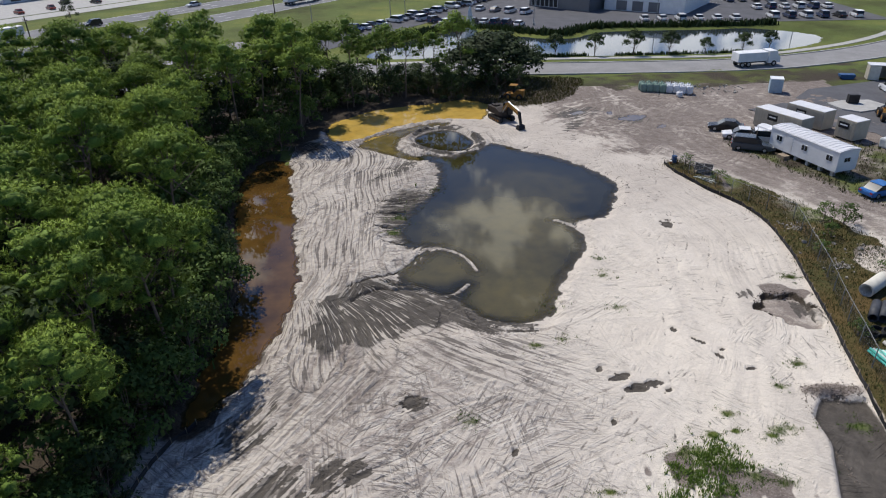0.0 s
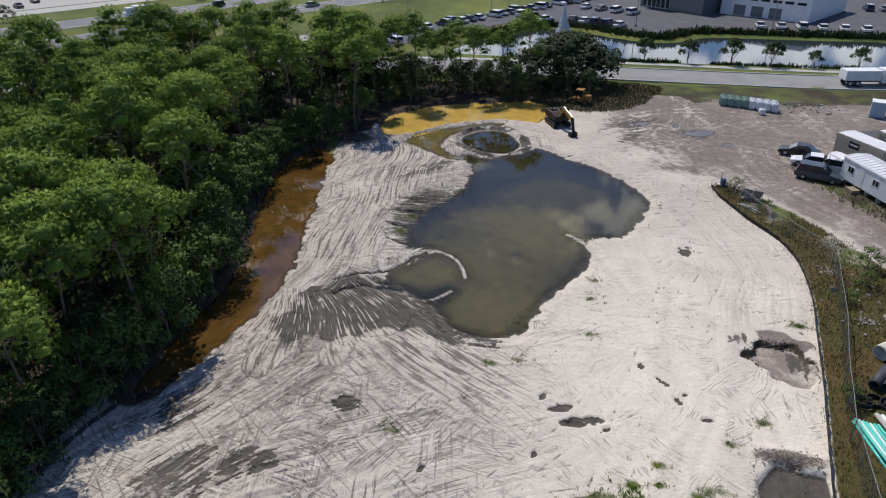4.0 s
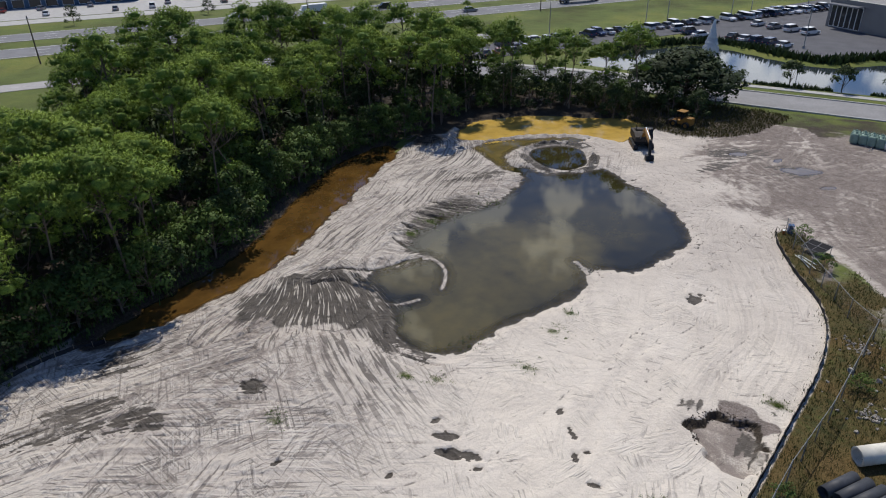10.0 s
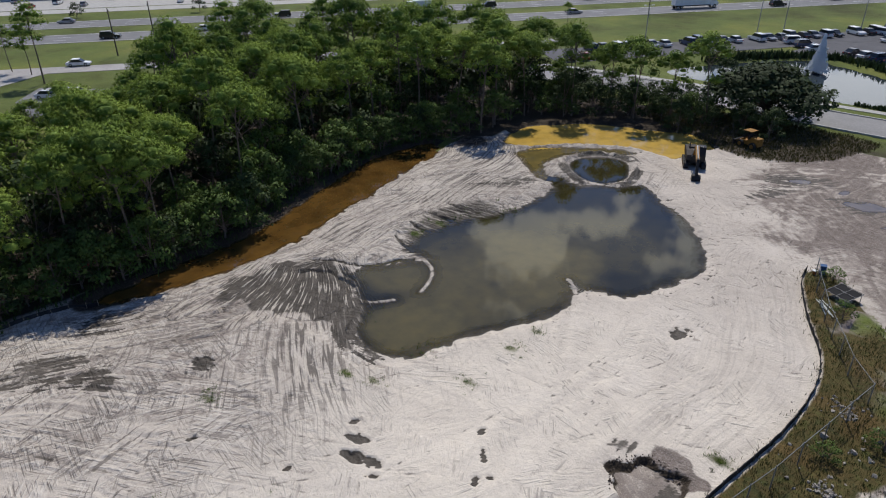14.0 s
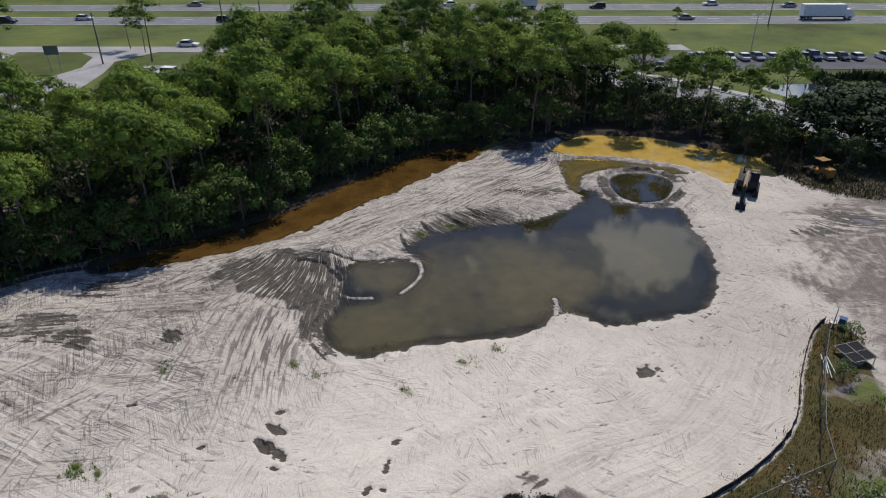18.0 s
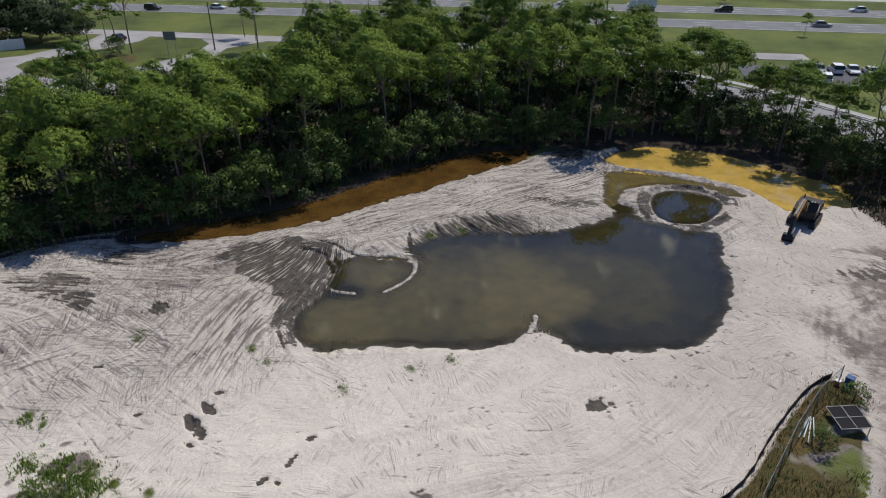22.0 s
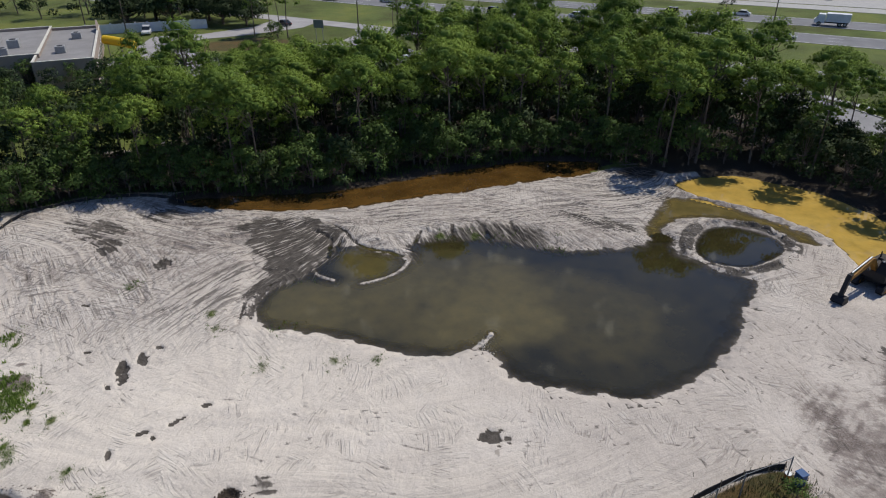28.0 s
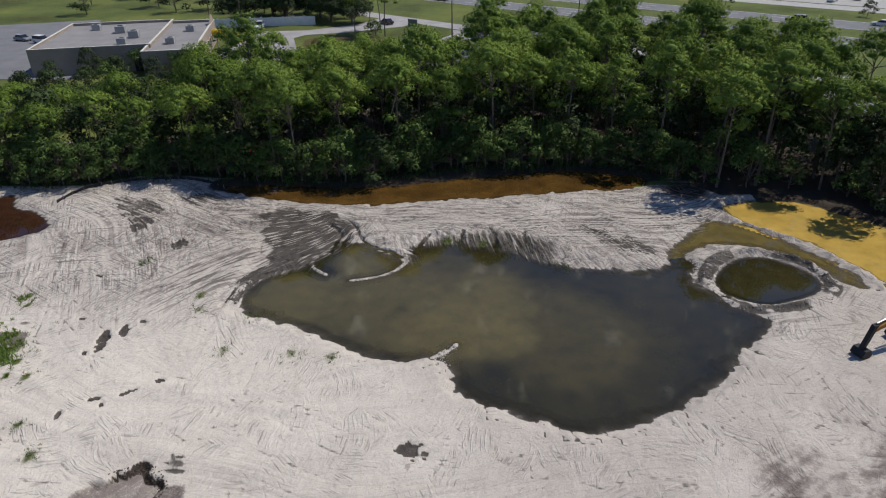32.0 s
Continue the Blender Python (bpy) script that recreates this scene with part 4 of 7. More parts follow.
w_fan = smooth01(fan_r + 3 * (lattice_noise(GX, GY, 2.0, 84) - 0.5), 6.0, 8.5) * smooth01(18.5 + 7 * (lattice_noise(GX, GY, 2.5, 85) - 0.5) - fan_r, 0, 3) * smooth01(-fan_a, 0.15, 0.35) * smooth01(fan_a, -1.75, -1.5) * (0.75 + 0.5 * patch)
w_west = 1.0 * smooth01(sd_ditch, 0.2, 1.0) * smooth01(-3 + (GY - 70) * 0.12 - GX, 0, 3) * smooth01(GY - 44, 0, 4) * smooth01(90 - GY, 0, 5) * smooth01(GX + 22, 0, 2) * (0.3 + 1.0 * lattice_noise(GX, GY, 3.5, 53))
w_shore = 0.95 * np.exp(-((GX + 3.6) ** 2 / 22 + (GY - 63) ** 2 / 80))
w_east = 0.15 * smooth01(sd_strip, 0.3, 1.0) * smooth01(9 - sd_strip, 0, 3) * smooth01(GY - 44, 0, 4) * smooth01(78 - GY, 0, 4) * (GX > 14)
w_west = w_west * (1 - smooth01(w_shore, 0.3, 0.6))
yard_r = np.hypot(GX - 33, (GY - 99) * 0.8)
w_yard = 0.3 * np.exp(-((GX - 25) ** 2 / 120 + (GY - 93) ** 2 / 160)) * smooth01(sd_strip, 0, 1) * smooth01(GX - 11 - (100 - GY) * 0.1, 0, 4)
sou_u, sou_v = (GX - 1.5) * 0.82 - (GY - 39.3) * 0.57, (GX - 1.5) * 0.57 + (GY - 39.3) * 0.82
w_south = 0.95 * np.exp(-(sou_u / 8.5) ** 4 - (sou_v / 3.3) ** 4) * (0.55 + 0.7 * lattice_noise(GX, GY, 2.2, 92))
lef_u, lef_v = (GX + 9.5) * 0.5 + (GY - 35) * 0.87, (GX + 9.5) * 0.87 - (GY - 35) * 0.5
w_left = 0.85 * np.exp(-(lef_u / 9.0) ** 4 - (lef_v / 4.5) ** 4) * (0.35 + 0.9 * lattice_noise(GX, GY, 2.6, 93))
zones_of = np.stack([w_fan, w_west, w_shore, w_east, w_yard, w_south, w_left])
pick = zones_of.argmax(0)
across = np.choose(pick, [fan_a * 15.0 + 0.35 * np.sin(fan_r * 0.5), sd_ditch - 0.12 * GY, GY * 0.97 - GX * 0.22, sd_strip * 0.8, yard_r * 0.6, sou_v * 0.75, lef_v * 0.8]) + warp * (1 + 1.4 * (pick == 1) + 3 * (pick == 4))
along = np.choose(pick, [fan_r * 2.4, GY, GX, GY, GX * 1.5 + GY, sou_u * 1.6, lef_u * 1.8]) + 30.0 * pick
z_pale = smooth01(GX - 4, 0, 9) * smooth01(70 - GY, 0, 25) * (0.5 + 0.7 * lattice_noise(GX, GY, 6, 54)) * smooth01(0.6 + 0.07 * smear, 0.2, 0.9)
z_comb = np.where(core, zones_of.max(0), 0)
z_damp_shade = np.maximum(z_damp_shade, np.where(core, smooth01(w_shore, 0.25, 0.75) * 0.72, 0))
z_cross = np.where(core, (0.1 + 0.9 * smooth01(12 - GX, -2, 10)) * open_sand * (1 - 0.6 * np.clip(z_comb, 0, 1)) * smooth01(100 - GY, 0, 12), 0)



def grid_mesh(name, X, Y, Z, keep=None):
    ny, nx = X.shape
    idx = np.arange(ny * nx).reshape(ny, nx)
    quads = np.stack([idx[:-1, :-1], idx[:-1, 1:], idx[1:, 1:], idx[1:, :-1]], -1).reshape(-1, 4)
    co = np.stack([X, Y, Z], -1).reshape(-1, 3)
    used = None
    if keep is not None:
        k = (keep[:-1, :-1] | keep[:-1, 1:] | keep[1:, 1:] | keep[1:, :-1]).reshape(-1)
        quads = quads[k]
        used, inv = np.unique(quads, return_inverse=True)
        quads, co = inv.reshape(-1, 4), co[used]
    me = bpy.data.meshes.new(name)
    me.vertices.add(len(co))
    me.vertices.foreach_set("co", co.astype(np.float32).ravel())
    me.loops.add(quads.size)
    me.loops.foreach_set("vertex_index", quads.astype(np.int32).ravel())
    me.polygons.add(len(quads))
    me.polygons.foreach_set("loop_start", np.arange(0, quads.size, 4, dtype=np.int32))
    me.polygons.foreach_set("use_smooth", np.ones(len(quads), bool))
    me.update(calc_edges=True)
    return me, used


me, _ = grid_mesh("ground", GX, GY, H)
for key, z in (("dirt", z_dirt), ("damp_shade", z_damp_shade), ("grass", z_grass), ("soil_shade", z_soil_shade), ("weed", z_weed), ("comb", z_comb), ("cross", z_cross), ("pale", z_pale), ("open", np.where(core, open_sand * (1 - np.clip(z_comb, 0, 1)) * smooth01(sd_pond, 0.2, 0.8), 0))):
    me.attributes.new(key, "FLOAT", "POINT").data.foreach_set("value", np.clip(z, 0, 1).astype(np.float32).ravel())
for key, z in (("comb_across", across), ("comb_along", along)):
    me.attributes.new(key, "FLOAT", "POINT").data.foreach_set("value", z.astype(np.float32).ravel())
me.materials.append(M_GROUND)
tagged(new("ground", me), "pale rutted construction sand with damp, shade-darkened grooves, weeds and lawns beyond", "ground", kind="structure")


def ground_z(x, y):
    i = int(np.clip(np.searchsorted(XS, x) - 1, 0, len(XS) - 2))
    j = int(np.clip(np.searchsorted(YS, y) - 1, 0, len(YS) - 2))
    u, v = (x - XS[i]) / (XS[i + 1] - XS[i]), (y - YS[j]) / (YS[j + 1] - YS[j])
    return float((H[j, i] * (1 - u) + H[j, i + 1] * u) * (1 - v) + (H[j + 1, i] * (1 - u) + H[j + 1, i + 1] * u) * v)


def water(name, poly, material, label, step=0.4, reach=1.0, level=LEVEL, silt=()):
    (x0, y0), (x1, y1) = poly.min(0) - 2, poly.max(0) + 2
    X, Y = np.meshgrid(np.arange(x0, x1, step), np.arange(y0, y1, step))
    d = signed(X, Y, poly)
    hz = np.vectorize(ground_z)(X, Y)
    me, used = grid_mesh(name, X, Y, np.full(X.shape, level), d < reach)
    depth = np.clip(level - hz, 0, 1).reshape(-1)[used]
    me.attributes.new("depth", "FLOAT", "POINT").data.foreach_set("value", depth.astype(np.float32))
    cloud_of = np.zeros(X.shape)
    for x, y, r, k in silt:
        cloud_of = np.maximum(cloud_of, k * smooth01(1.5 - ((X - x) ** 2 + (Y - y) ** 2) / (r * r) + 1.1 * (lattice_noise(X, Y, 3.5, 94) - 0.5) + 0.5 * (lattice_noise(X, Y, 1.1, 95) - 0.5), 0, 1.2))
    me.attributes.new("silt", "FLOAT", "POINT").data.foreach_set("value", cloud_of.reshape(-1)[used].astype(np.float32))
    me.materials.append(material)
    return tagged(new(name, me), label, "water", kind="structure")


water("pond_water", POND, M_POND, "still murky olive pond water on pale sand", 0.22, silt=((-1.2, 51.2, 3.6, 0.5), (5.5, 47, 4.5, 0.5), (6.5, 60.5, 7, 0.5), (10, 61.5, 5, 0.62), (3, 57, 6.5, 0.45), (6, 53, 7.5, 0.38), (9, 68, 6, 0.2)))
water("ditch_water", DITCH, M_DITCH, "orange-brown tannin water in the ditch by the trees", level=LEVEL - 0.004)
water("settling_pond_water", YELLOW, M_YELLOW, "opaque ochre yellow silt water under the trees", level=LEVEL - 0.008)
water("shallow_pool_water", OLIVE, M_OLIVE, "shallow olive water between sand banks", reach=0.5, level=LEVEL - 0.012)
water("ring_pool_water", RINGPOOL, M_POND, "dark green water inside a ring of spoil", reach=0.5, level=LEVEL - 0.006)
water("corner_pool_water", SWPOOL, M_DARKPOOL, "dark red-brown pool at the wood's edge")
water("lake_water", LAKE, M_LAKE, "bright reflecting water of a landscaped lake", 2.0, 3.0)

for x, y, a, b, turn in PUDDLES:
    rim = [(x + 1.5 * (a * math.cos(q) * math.cos(radians(turn)) - b * math.sin(q) * math.sin(radians(turn))), y + 1.5 * (a * math.cos(q) * math.sin(radians(turn)) + b * math.sin(q) * math.cos(radians(turn)))) for q in np.linspace(0, 6.0, 14)]
    water("puddle", smooth_line(rim, True, 0.3), M_PUDDLE, "shallow pale puddle on the dirt track", 0.2, 0.1, PUDDLE_LEVEL)


# ---- roads, pavements and kerbs ----
def ribbon(name, line, width, material, z=0.06, thick=0.16, label="", category="road"):
    """A slab along a line, with real edges."""
    line = np.array(line, float)[:, :2]
    t = np.gradient(line, axis=0)
    t /= np.linalg.norm(t, axis=1)[:, None]
    nrm = np.stack([-t[:, 1], t[:, 0]], 1)
    verts, faces = [], []
    for p, q in zip(line, nrm):
        l, r = p + q * width / 2, p - q * width / 2
        verts += [(*l, z), (*r, z), (*r, z - thick), (*l, z - thick)]
    for i in range(len(line) - 1):
        a, b = 4 * i, 4 * i + 4
        faces += [(a + k, a + (k + 1) % 4, b + (k + 1) % 4, b + k) for k in range(4)]
    faces += [(3, 2, 1, 0), tuple(len(verts) - 4 + k for k in range(4))]
    faces = [f[::-1] for f in faces]
    ob = link_mesh(name, verts, faces, material)
    return tagged(ob, label, category, kind="structure") if label else ob


def offset(line, d):
    line = np.array(line, float)
    t = np.gradient(line, axis=0)
    t /= np.linalg.norm(t, axis=1)[:, None]
    return line + d * np.stack([-t[:, 1], t[:, 0]], 1)


def slab(name, outline, material, z, thick, label, category="pavement"):
    n = len(outline)
    verts = [(x, y, z) for x, y in outline] + [(x, y, z - thick) for x, y in outline]
    faces = [tuple(range(n)), tuple(range(2 * n - 1, n - 1, -1))] + [(i, i + n, (i + 1) % n + n, (i + 1) % n) for i in range(n)]
    ob = link_mesh(name, verts, faces, material)
    bm = bmesh.new()
    bm.from_mesh(ob.data)
    bmesh.ops.recalc_face_normals(bm, faces=bm.faces)
    bmesh.ops.triangulate(bm, faces=[f for f in bm.faces if len(f.verts) > 4])
    bm.to_mesh(ob.data)
    bm.free()
    return tagged(ob, label, category, kind="structure")


HU, HN = np.array((0.606, 0.796)), np.array((-0.796, 0.606))


def hwy(s, d):
    """A place by the way along the highway and the distance across it."""
    return tuple(HU * s + HN * d)


def hwy_line(d, s0=-420, s1=520, step=20):
    return [hwy(s, d) for s in np.arange(s0, s1 + 1, step)]


ribbon("highway_near_lanes", hwy_line(167.5), 12.5, M_ASPHALT, label="grey three-lane asphalt carriageway with white lines")
ribbon("highway_far_lanes", hwy_line(191), 12.5, M_ASPHALT, label="grey far asphalt carriageway beyond the grass median")
ribbon("frontage_road", hwy_line(220), 9, M_CONCRETE, label="pale worn frontage road past shop lots")
MAIN = smooth_line([(-84, 104), (-62, 113.5), (-44, 120.6), (-33.4, 123.5), (-24, 125.8), (-10, 126.8), (0, 126.4), (20, 125), (54, 123.8), (72, 127), (90, 134), (110, 147), (140, 175), (170, 215)], False, 4)
ribbon("main_road", MAIN, 8.6, M_ROAD, label="grey two-lane asphalt road past the site")
WEST = smooth_line([hwy(-300, 130), hwy(-60, 130), hwy(0, 129.5), hwy(60, 130), hwy(100, 131)], False, 8)
ribbon("service_road", WEST, 6.0, M_PALEROAD, z=0.07, label="pale grey service road along the highway")
WALK = smooth_line([(-62, 121), (-44, 127.8), (-35.7, 130.6), (-27.4, 132.0), (-13.2, 132.9), (20, 133.2), (56, 131.5), (74, 135), (96, 147), (120, 170)], False, 4)
ribbon("pavement_walk", WALK, 1.6, M_CONCRETE, 0.08, 0.14, "narrow pale concrete pavement beside the lake", "pavement")
ribbon("kerb_north", offset(MAIN, 4.45), 0.3, M_CONCRETE, 0.2, 0.3, "pale concrete kerb along the road", "kerb")
ribbon("kerb_south", offset(MAIN, -4.45)[14:], 0.3, M_CONCRETE, 0.2, 0.3, "pale concrete kerb along the road", "kerb")

# lane lines, each dash a piece of its road
def dashes(parent_name, d, s0, s1, gap, length=3.0, width=0.18):
    road = bpy.data.objects[parent_name]
    me = None
    for s in np.arange(s0, s1, gap):
        (x, y) = hwy(s, d)
        if me is None:
            bm = box(B(), (length, width, 0.012))
            me = bpy.data.meshes.new("lane_dash")
            bm.to_mesh(me)
            bm.free()
            me.materials.append(M_PAINT)
        ob = new("lane_dash", me)
        ob.parent = road
        ob.matrix_basis = pose(x, y, 0.068, 0, 0, math.degrees(math.atan2(HU[1], HU[0])))


for road, d in (("highway_near_lanes", 167.5), ("highway_far_lanes", 191)):
    for off in (-2.0, 2.0):
        dashes(road, d + off, -60, 260, 12)
    for off in (-5.9, 5.9):
        o = ribbon("edge_line", hwy_line(d + off), 0.2, M_PAINT, 0.07, 0.008)
        o.parent = bpy.data.objects[road]

slab("car_lot_strip", [hwy(85, 108.5), hwy(85, 122), hwy(205, 122), hwy(205, 112), hwy(150, 110.5)], M_ASPHALT_DARK, 0.07, 0.2, "dark asphalt display lot with parked cars")
slab("showroom_lot", [(-2, 172), (12, 170), (22, 164), (30, 161.5), (40, 168), (75, 167), (110, 165), (112, 260), (30, 262), (5, 215)], M_ASPHALT_DARK, 0.06, 0.2, "dark asphalt showroom car park")
slab("west_car_park", [(-70, 4), (-84, 2), (-100, 3), (-117, 3.5), (-118.5, 14.4), (-127.4, 25.4), (-138, 30), (-130, 40.5), (-124, 37.7), (-115.4, 24.7), (-112, 15.5), (-108, 13.8), (-97.5, 17.4), (-90, 24), (-80, 36), (-74, 26)], M_PALEROAD, 0.06, 0.2, "pale worn asphalt car park behind the wood")
slab("west_forecourt", [(-119.5, 51), (-113.5, 51.8), (-104.6, 47.8), (-98.2, 39), (-93, 31), (-82, 38), (-86.3, 43.3), (-97, 50), (-106.3, 54.4), (-109.7, 62), (-111, 66.5)], M_PALEROAD, 0.064, 0.2, "pale grey link road to the service road")
slab("west_apron", [(-97, 61), (-99, 58.5), (-92, 52), (-80, 50), (-78, 58), (-88, 66)], M_ASPHALT, 0.058, 0.2, "grey asphalt apron among the pines")
slab("yard_pavement", YARD, M_ASPHALT_DARK, 0.06, 0.2, "dark grey asphalt site road by the trailers")
slab("shop_lot", [hwy(-160, 226), hwy(160, 226), hwy(160, 300), hwy(-160, 300)], M_CONCRETE, 0.05, 0.2, "pale concrete lots in front of shops")
slab("south_west_lot", [(-66, -40), (-66, -14), (-100, -34), (-135, -50), (-120, -90), (-70, -80)], M_ASPHALT, 0.055, 0.2, "pale asphalt lot beside the low building")


# ---- trees ----
def leaf_cloud(centres, radii, per, size, r, flat=0.75, up=0.35):
    """Many small leaf sprays on and in rounded clumps, as verts and faces."""
    verts, faces, normals = [], [], []
    for c, rad in zip(centres, radii):
        n = int(per * (rad ** 2))
        d = r.normal(size=(n, 3))
        d /= np.linalg.norm(d, axis=1)[:, None]
        d[:, 2] = np.where(d[:, 2] < -0.35, -d[:, 2], d[:, 2])
        depth = 1 - np.abs(r.normal(0, 0.2, n))
        lump = 1 + 0.22 * np.sin(d[:, 0] * 7 + c[0] * 3) * np.cos(d[:, 1] * 6 + c[1]) + 0.12 * np.sin(d[:, 2] * 11)
        pos = np.array(c) + d * (rad * depth * lump)[:, None] * np.array([1, 1, flat])
        nrm = d + r.normal(0, 0.55, (n, 3)) + np.array([0, 0, up])
        nrm /= np.linalg.norm(nrm, axis=1)[:, None]
        tan = np.cross(nrm, r.normal(size=(n, 3)))
        tan /= np.linalg.norm(tan, axis=1)[:, None] + 1e-9
        bit = np.cross(nrm, tan)
        s = size * r.uniform(0.6, 1.35, n)
        w = s * r.uniform(0.35, 0.7, n)
        flip = np.sign((nrm * d).sum(1))[:, None]
        bit = bit * flip
        normals.append(np.repeat(d + 0.35 * nrm * flip + np.array([0, 0, 0.25]), 4, 0))
        k = len(verts)
        quad = [pos - tan * s[:, None], pos - bit * w[:, None] + nrm * (0.15 * s)[:, None], pos + tan * s[:, None], pos + bit * w[:, None] + nrm * (0.15 * s)[:, None]]
        verts += np.stack(quad, 1).reshape(-1, 3).tolist()
        faces += [(k + 4 * i, k + 4 * i + 1, k + 4 * i + 2, k + 4 * i + 3) for i in range(n)]
    return verts, faces, np.concatenate(normals)


def round_shade(ob, normals):
    """Shades sprays as the rounded clump they make together."""
    normals = normals / np.linalg.norm(normals, axis=1)[:, None]
    ob.data.polygons.foreach_set("use_smooth", np.ones(len(ob.data.polygons), bool))
    ob.data.normals_split_custom_set_from_vertices(normals.tolist())


def trunk_mesh(height, r0, lean, tips, r, start=0.62, bare=()):
    bm = B()
    pts = [Vector((lean[0] * t * t + 0.12 * math.sin(5 * t), lean[1] * t * t + 0.1 * math.sin(4 * t + 1), height * t - 0.3)) for t in np.linspace(0, 1, 6)]
    for i in range(5):
        rod(bm, pts[i], pts[i + 1], r0 * (1 - 0.16 * i), r0 * (1 - 0.16 * (i + 1)), 7)
    for tip in tips:
        t = min(0.97, start + r.uniform(0, 0.3))
        q = pts[0].lerp(pts[-1], t)
        q = Vector((lean[0] * t * t, lean[1] * t * t, height * t - 0.3))
        tip = Vector(tip)
        mid = q.lerp(tip, 0.5) + Vector((0, 0, -0.15))
        rod(bm, q, mid, r0 * 0.34, r0 * 0.24, 5)
        rod(bm, mid, tip, r0 * 0.24, r0 * 0.1, 5)
    return bm


def set_tone(ob, tones):
    ob.data.attributes.new("tone", "FLOAT", "POINT").data.foreach_set("value", tones.astype(np.float32))


def crown_lobes(lobes, heart, r, dense=23.0, sprays=14):
    """Rounded clumps of a pine crown: a ragged core each, coloured dark for inner shade, under many bursts of short
    needles; gives normals, verts, faces and tones.
    """
    verts, faces, normals, tones, k = [], [], [], [], 0
    squash = np.array([1, 1, 0.78])
    for x, y, z, rad in lobes:
        c, tone = np.array([x, y, z]), r.random()
        # core
        rows, sides = (0.0, 0.55, 1.1, 1.65, 2.2), 8
        pts = [c + np.array([0, 0, 0.32 * rad])]
        for polar in rows[1:]:
            for q in range(sides):
                a = 6.283 * (q + 0.5 * (polar > 1)) / sides
                pts.append(c + np.array([math.cos(a) * math.sin(polar), math.sin(a) * math.sin(polar), math.cos(polar) * 0.6]) * rad * 0.6 * r.uniform(0.75, 1.1))
        tri = [(0, 1 + q, 1 + (q + 1) % sides) for q in range(sides)]
        for b in range(3):
            for q in range(sides):
                u, v = 1 + b * sides + q, 1 + b * sides + (q + 1) % sides
                tri += [(u, u + sides, v + sides), (u, v + sides, v)]
        pts, tri = np.array(pts), np.array(tri)
        verts.append(pts)
        faces.append(tri + k)
        normals.append(pts - c)
        # lowest tone on the core: the crown's inner shade is put into its colour
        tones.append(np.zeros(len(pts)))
        k += len(pts)
        # needle bursts, spread evenly over the upper four fifths
        n = max(9, int(dense * rad * rad))
        m = np.arange(n) + 0.5
        up = 1 - 1.45 * m / n
        ang = 2.39996 * m + r.uniform(0, 6.28) + r.normal(0, 0.25, n)
        w = np.sqrt(np.maximum(0, 1 - up * up))
        d = np.stack([w * np.cos(ang), w * np.sin(ang), up], 1)
        puff = c + d * (rad * r.uniform(0.8, 1.06, n))[:, None] * squash
        pt = r.random(n)
        e = r.normal(size=(n * sprays, 3)) + 0.75 * np.repeat(d, sprays, 0)
        e /= np.linalg.norm(e, axis=1)[:, None]
        big = np.repeat(r.uniform(0.19, 0.32, n), sprays)[:, None]
        side = np.cross(e, r.normal(size=e.shape))
        side /= np.linalg.norm(side, axis=1)[:, None] + 1e-9
        wide = r.uniform(0.026, 0.046, (n * sprays, 1))
        base = np.repeat(puff, sprays, 0) + e * big * 0.18
        t3 = np.stack([base - side * wide, base + side * wide, base + e * big * r.uniform(0.7, 1.25, (n * sprays, 1))], 1)
        dome = puff - np.array(heart)
        dome /= np.linalg.norm(dome, axis=1)[:, None]
        nn = np.repeat(0.75 * d + 0.45 * dome, sprays, 0) + e * 0.4
        low = (np.cross(t3[:, 1] - t3[:, 0], t3[:, 2] - t3[:, 0]) * nn).sum(1) < 0
        t3[low] = t3[low][:, ::-1]
        verts.append(t3.reshape(-1, 3))
        faces.append(k + np.arange(3 * len(t3)).reshape(-1, 3))
        normals.append(np.repeat(nn, 3, 0))
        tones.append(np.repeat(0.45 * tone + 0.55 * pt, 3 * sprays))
        k += 3 * len(t3)
    return np.concatenate(normals), np.concatenate(verts), np.concatenate(faces).tolist(), np.concatenate(tones)


def pine(seed, height, spread, lobes, low=0):
    """A slash pine: a bare leaning trunk with forked limbs under an umbrella of rounded needle clumps."""
    r = np.random.default_rng(seed)
    lean = r.normal(0, 0.45, 2)
    spec = []
    for i in range(lobes):
        a = 2.4 * i + r.uniform(-0.4, 0.4)
        q = math.sqrt(i / lobes) * 0.86
        spec.append((lean[0] + math.cos(a) * spread * q, lean[1] + math.sin(a) * spread * q, height * (0.92 - 0.24 * q * q) + r.normal(0, 0.25), spread * r.uniform(0.26, 0.4) * (1.15 - 0.3 * q)))
    for i in range(low):
        a = r.uniform(0, 6.28)
        q = r.uniform(0.45, 0.75)
        spec.append((lean[0] * 0.6 + math.cos(a) * spread * q, lean[1] * 0.6 + math.sin(a) * spread * q, height * r.uniform(0.5, 0.7), spread * r.uniform(0.2, 0.3)))
    ob = empty("pine_tree", "tall pine with a bare trunk and a rounded yellow-green crown", "tree", "pines of the wood")
    part("trunk", trunk_mesh(height * 0.9, 0.16 * height / 13, lean, [q[:3] for q in spec[::2]], r), M_BARK, ob, "grey-brown ridged bark")
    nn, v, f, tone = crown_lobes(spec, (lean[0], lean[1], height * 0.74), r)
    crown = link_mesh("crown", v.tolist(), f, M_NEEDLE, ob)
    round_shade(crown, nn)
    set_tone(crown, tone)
    return ob


def broadleaf(name, seed, height, spread, puffs, material, label, category, group, size=0.22, per=95, base=0.25, trunk=0.2):
    """A tree or bush with limbs from low down and a crown of many leaf clumps."""
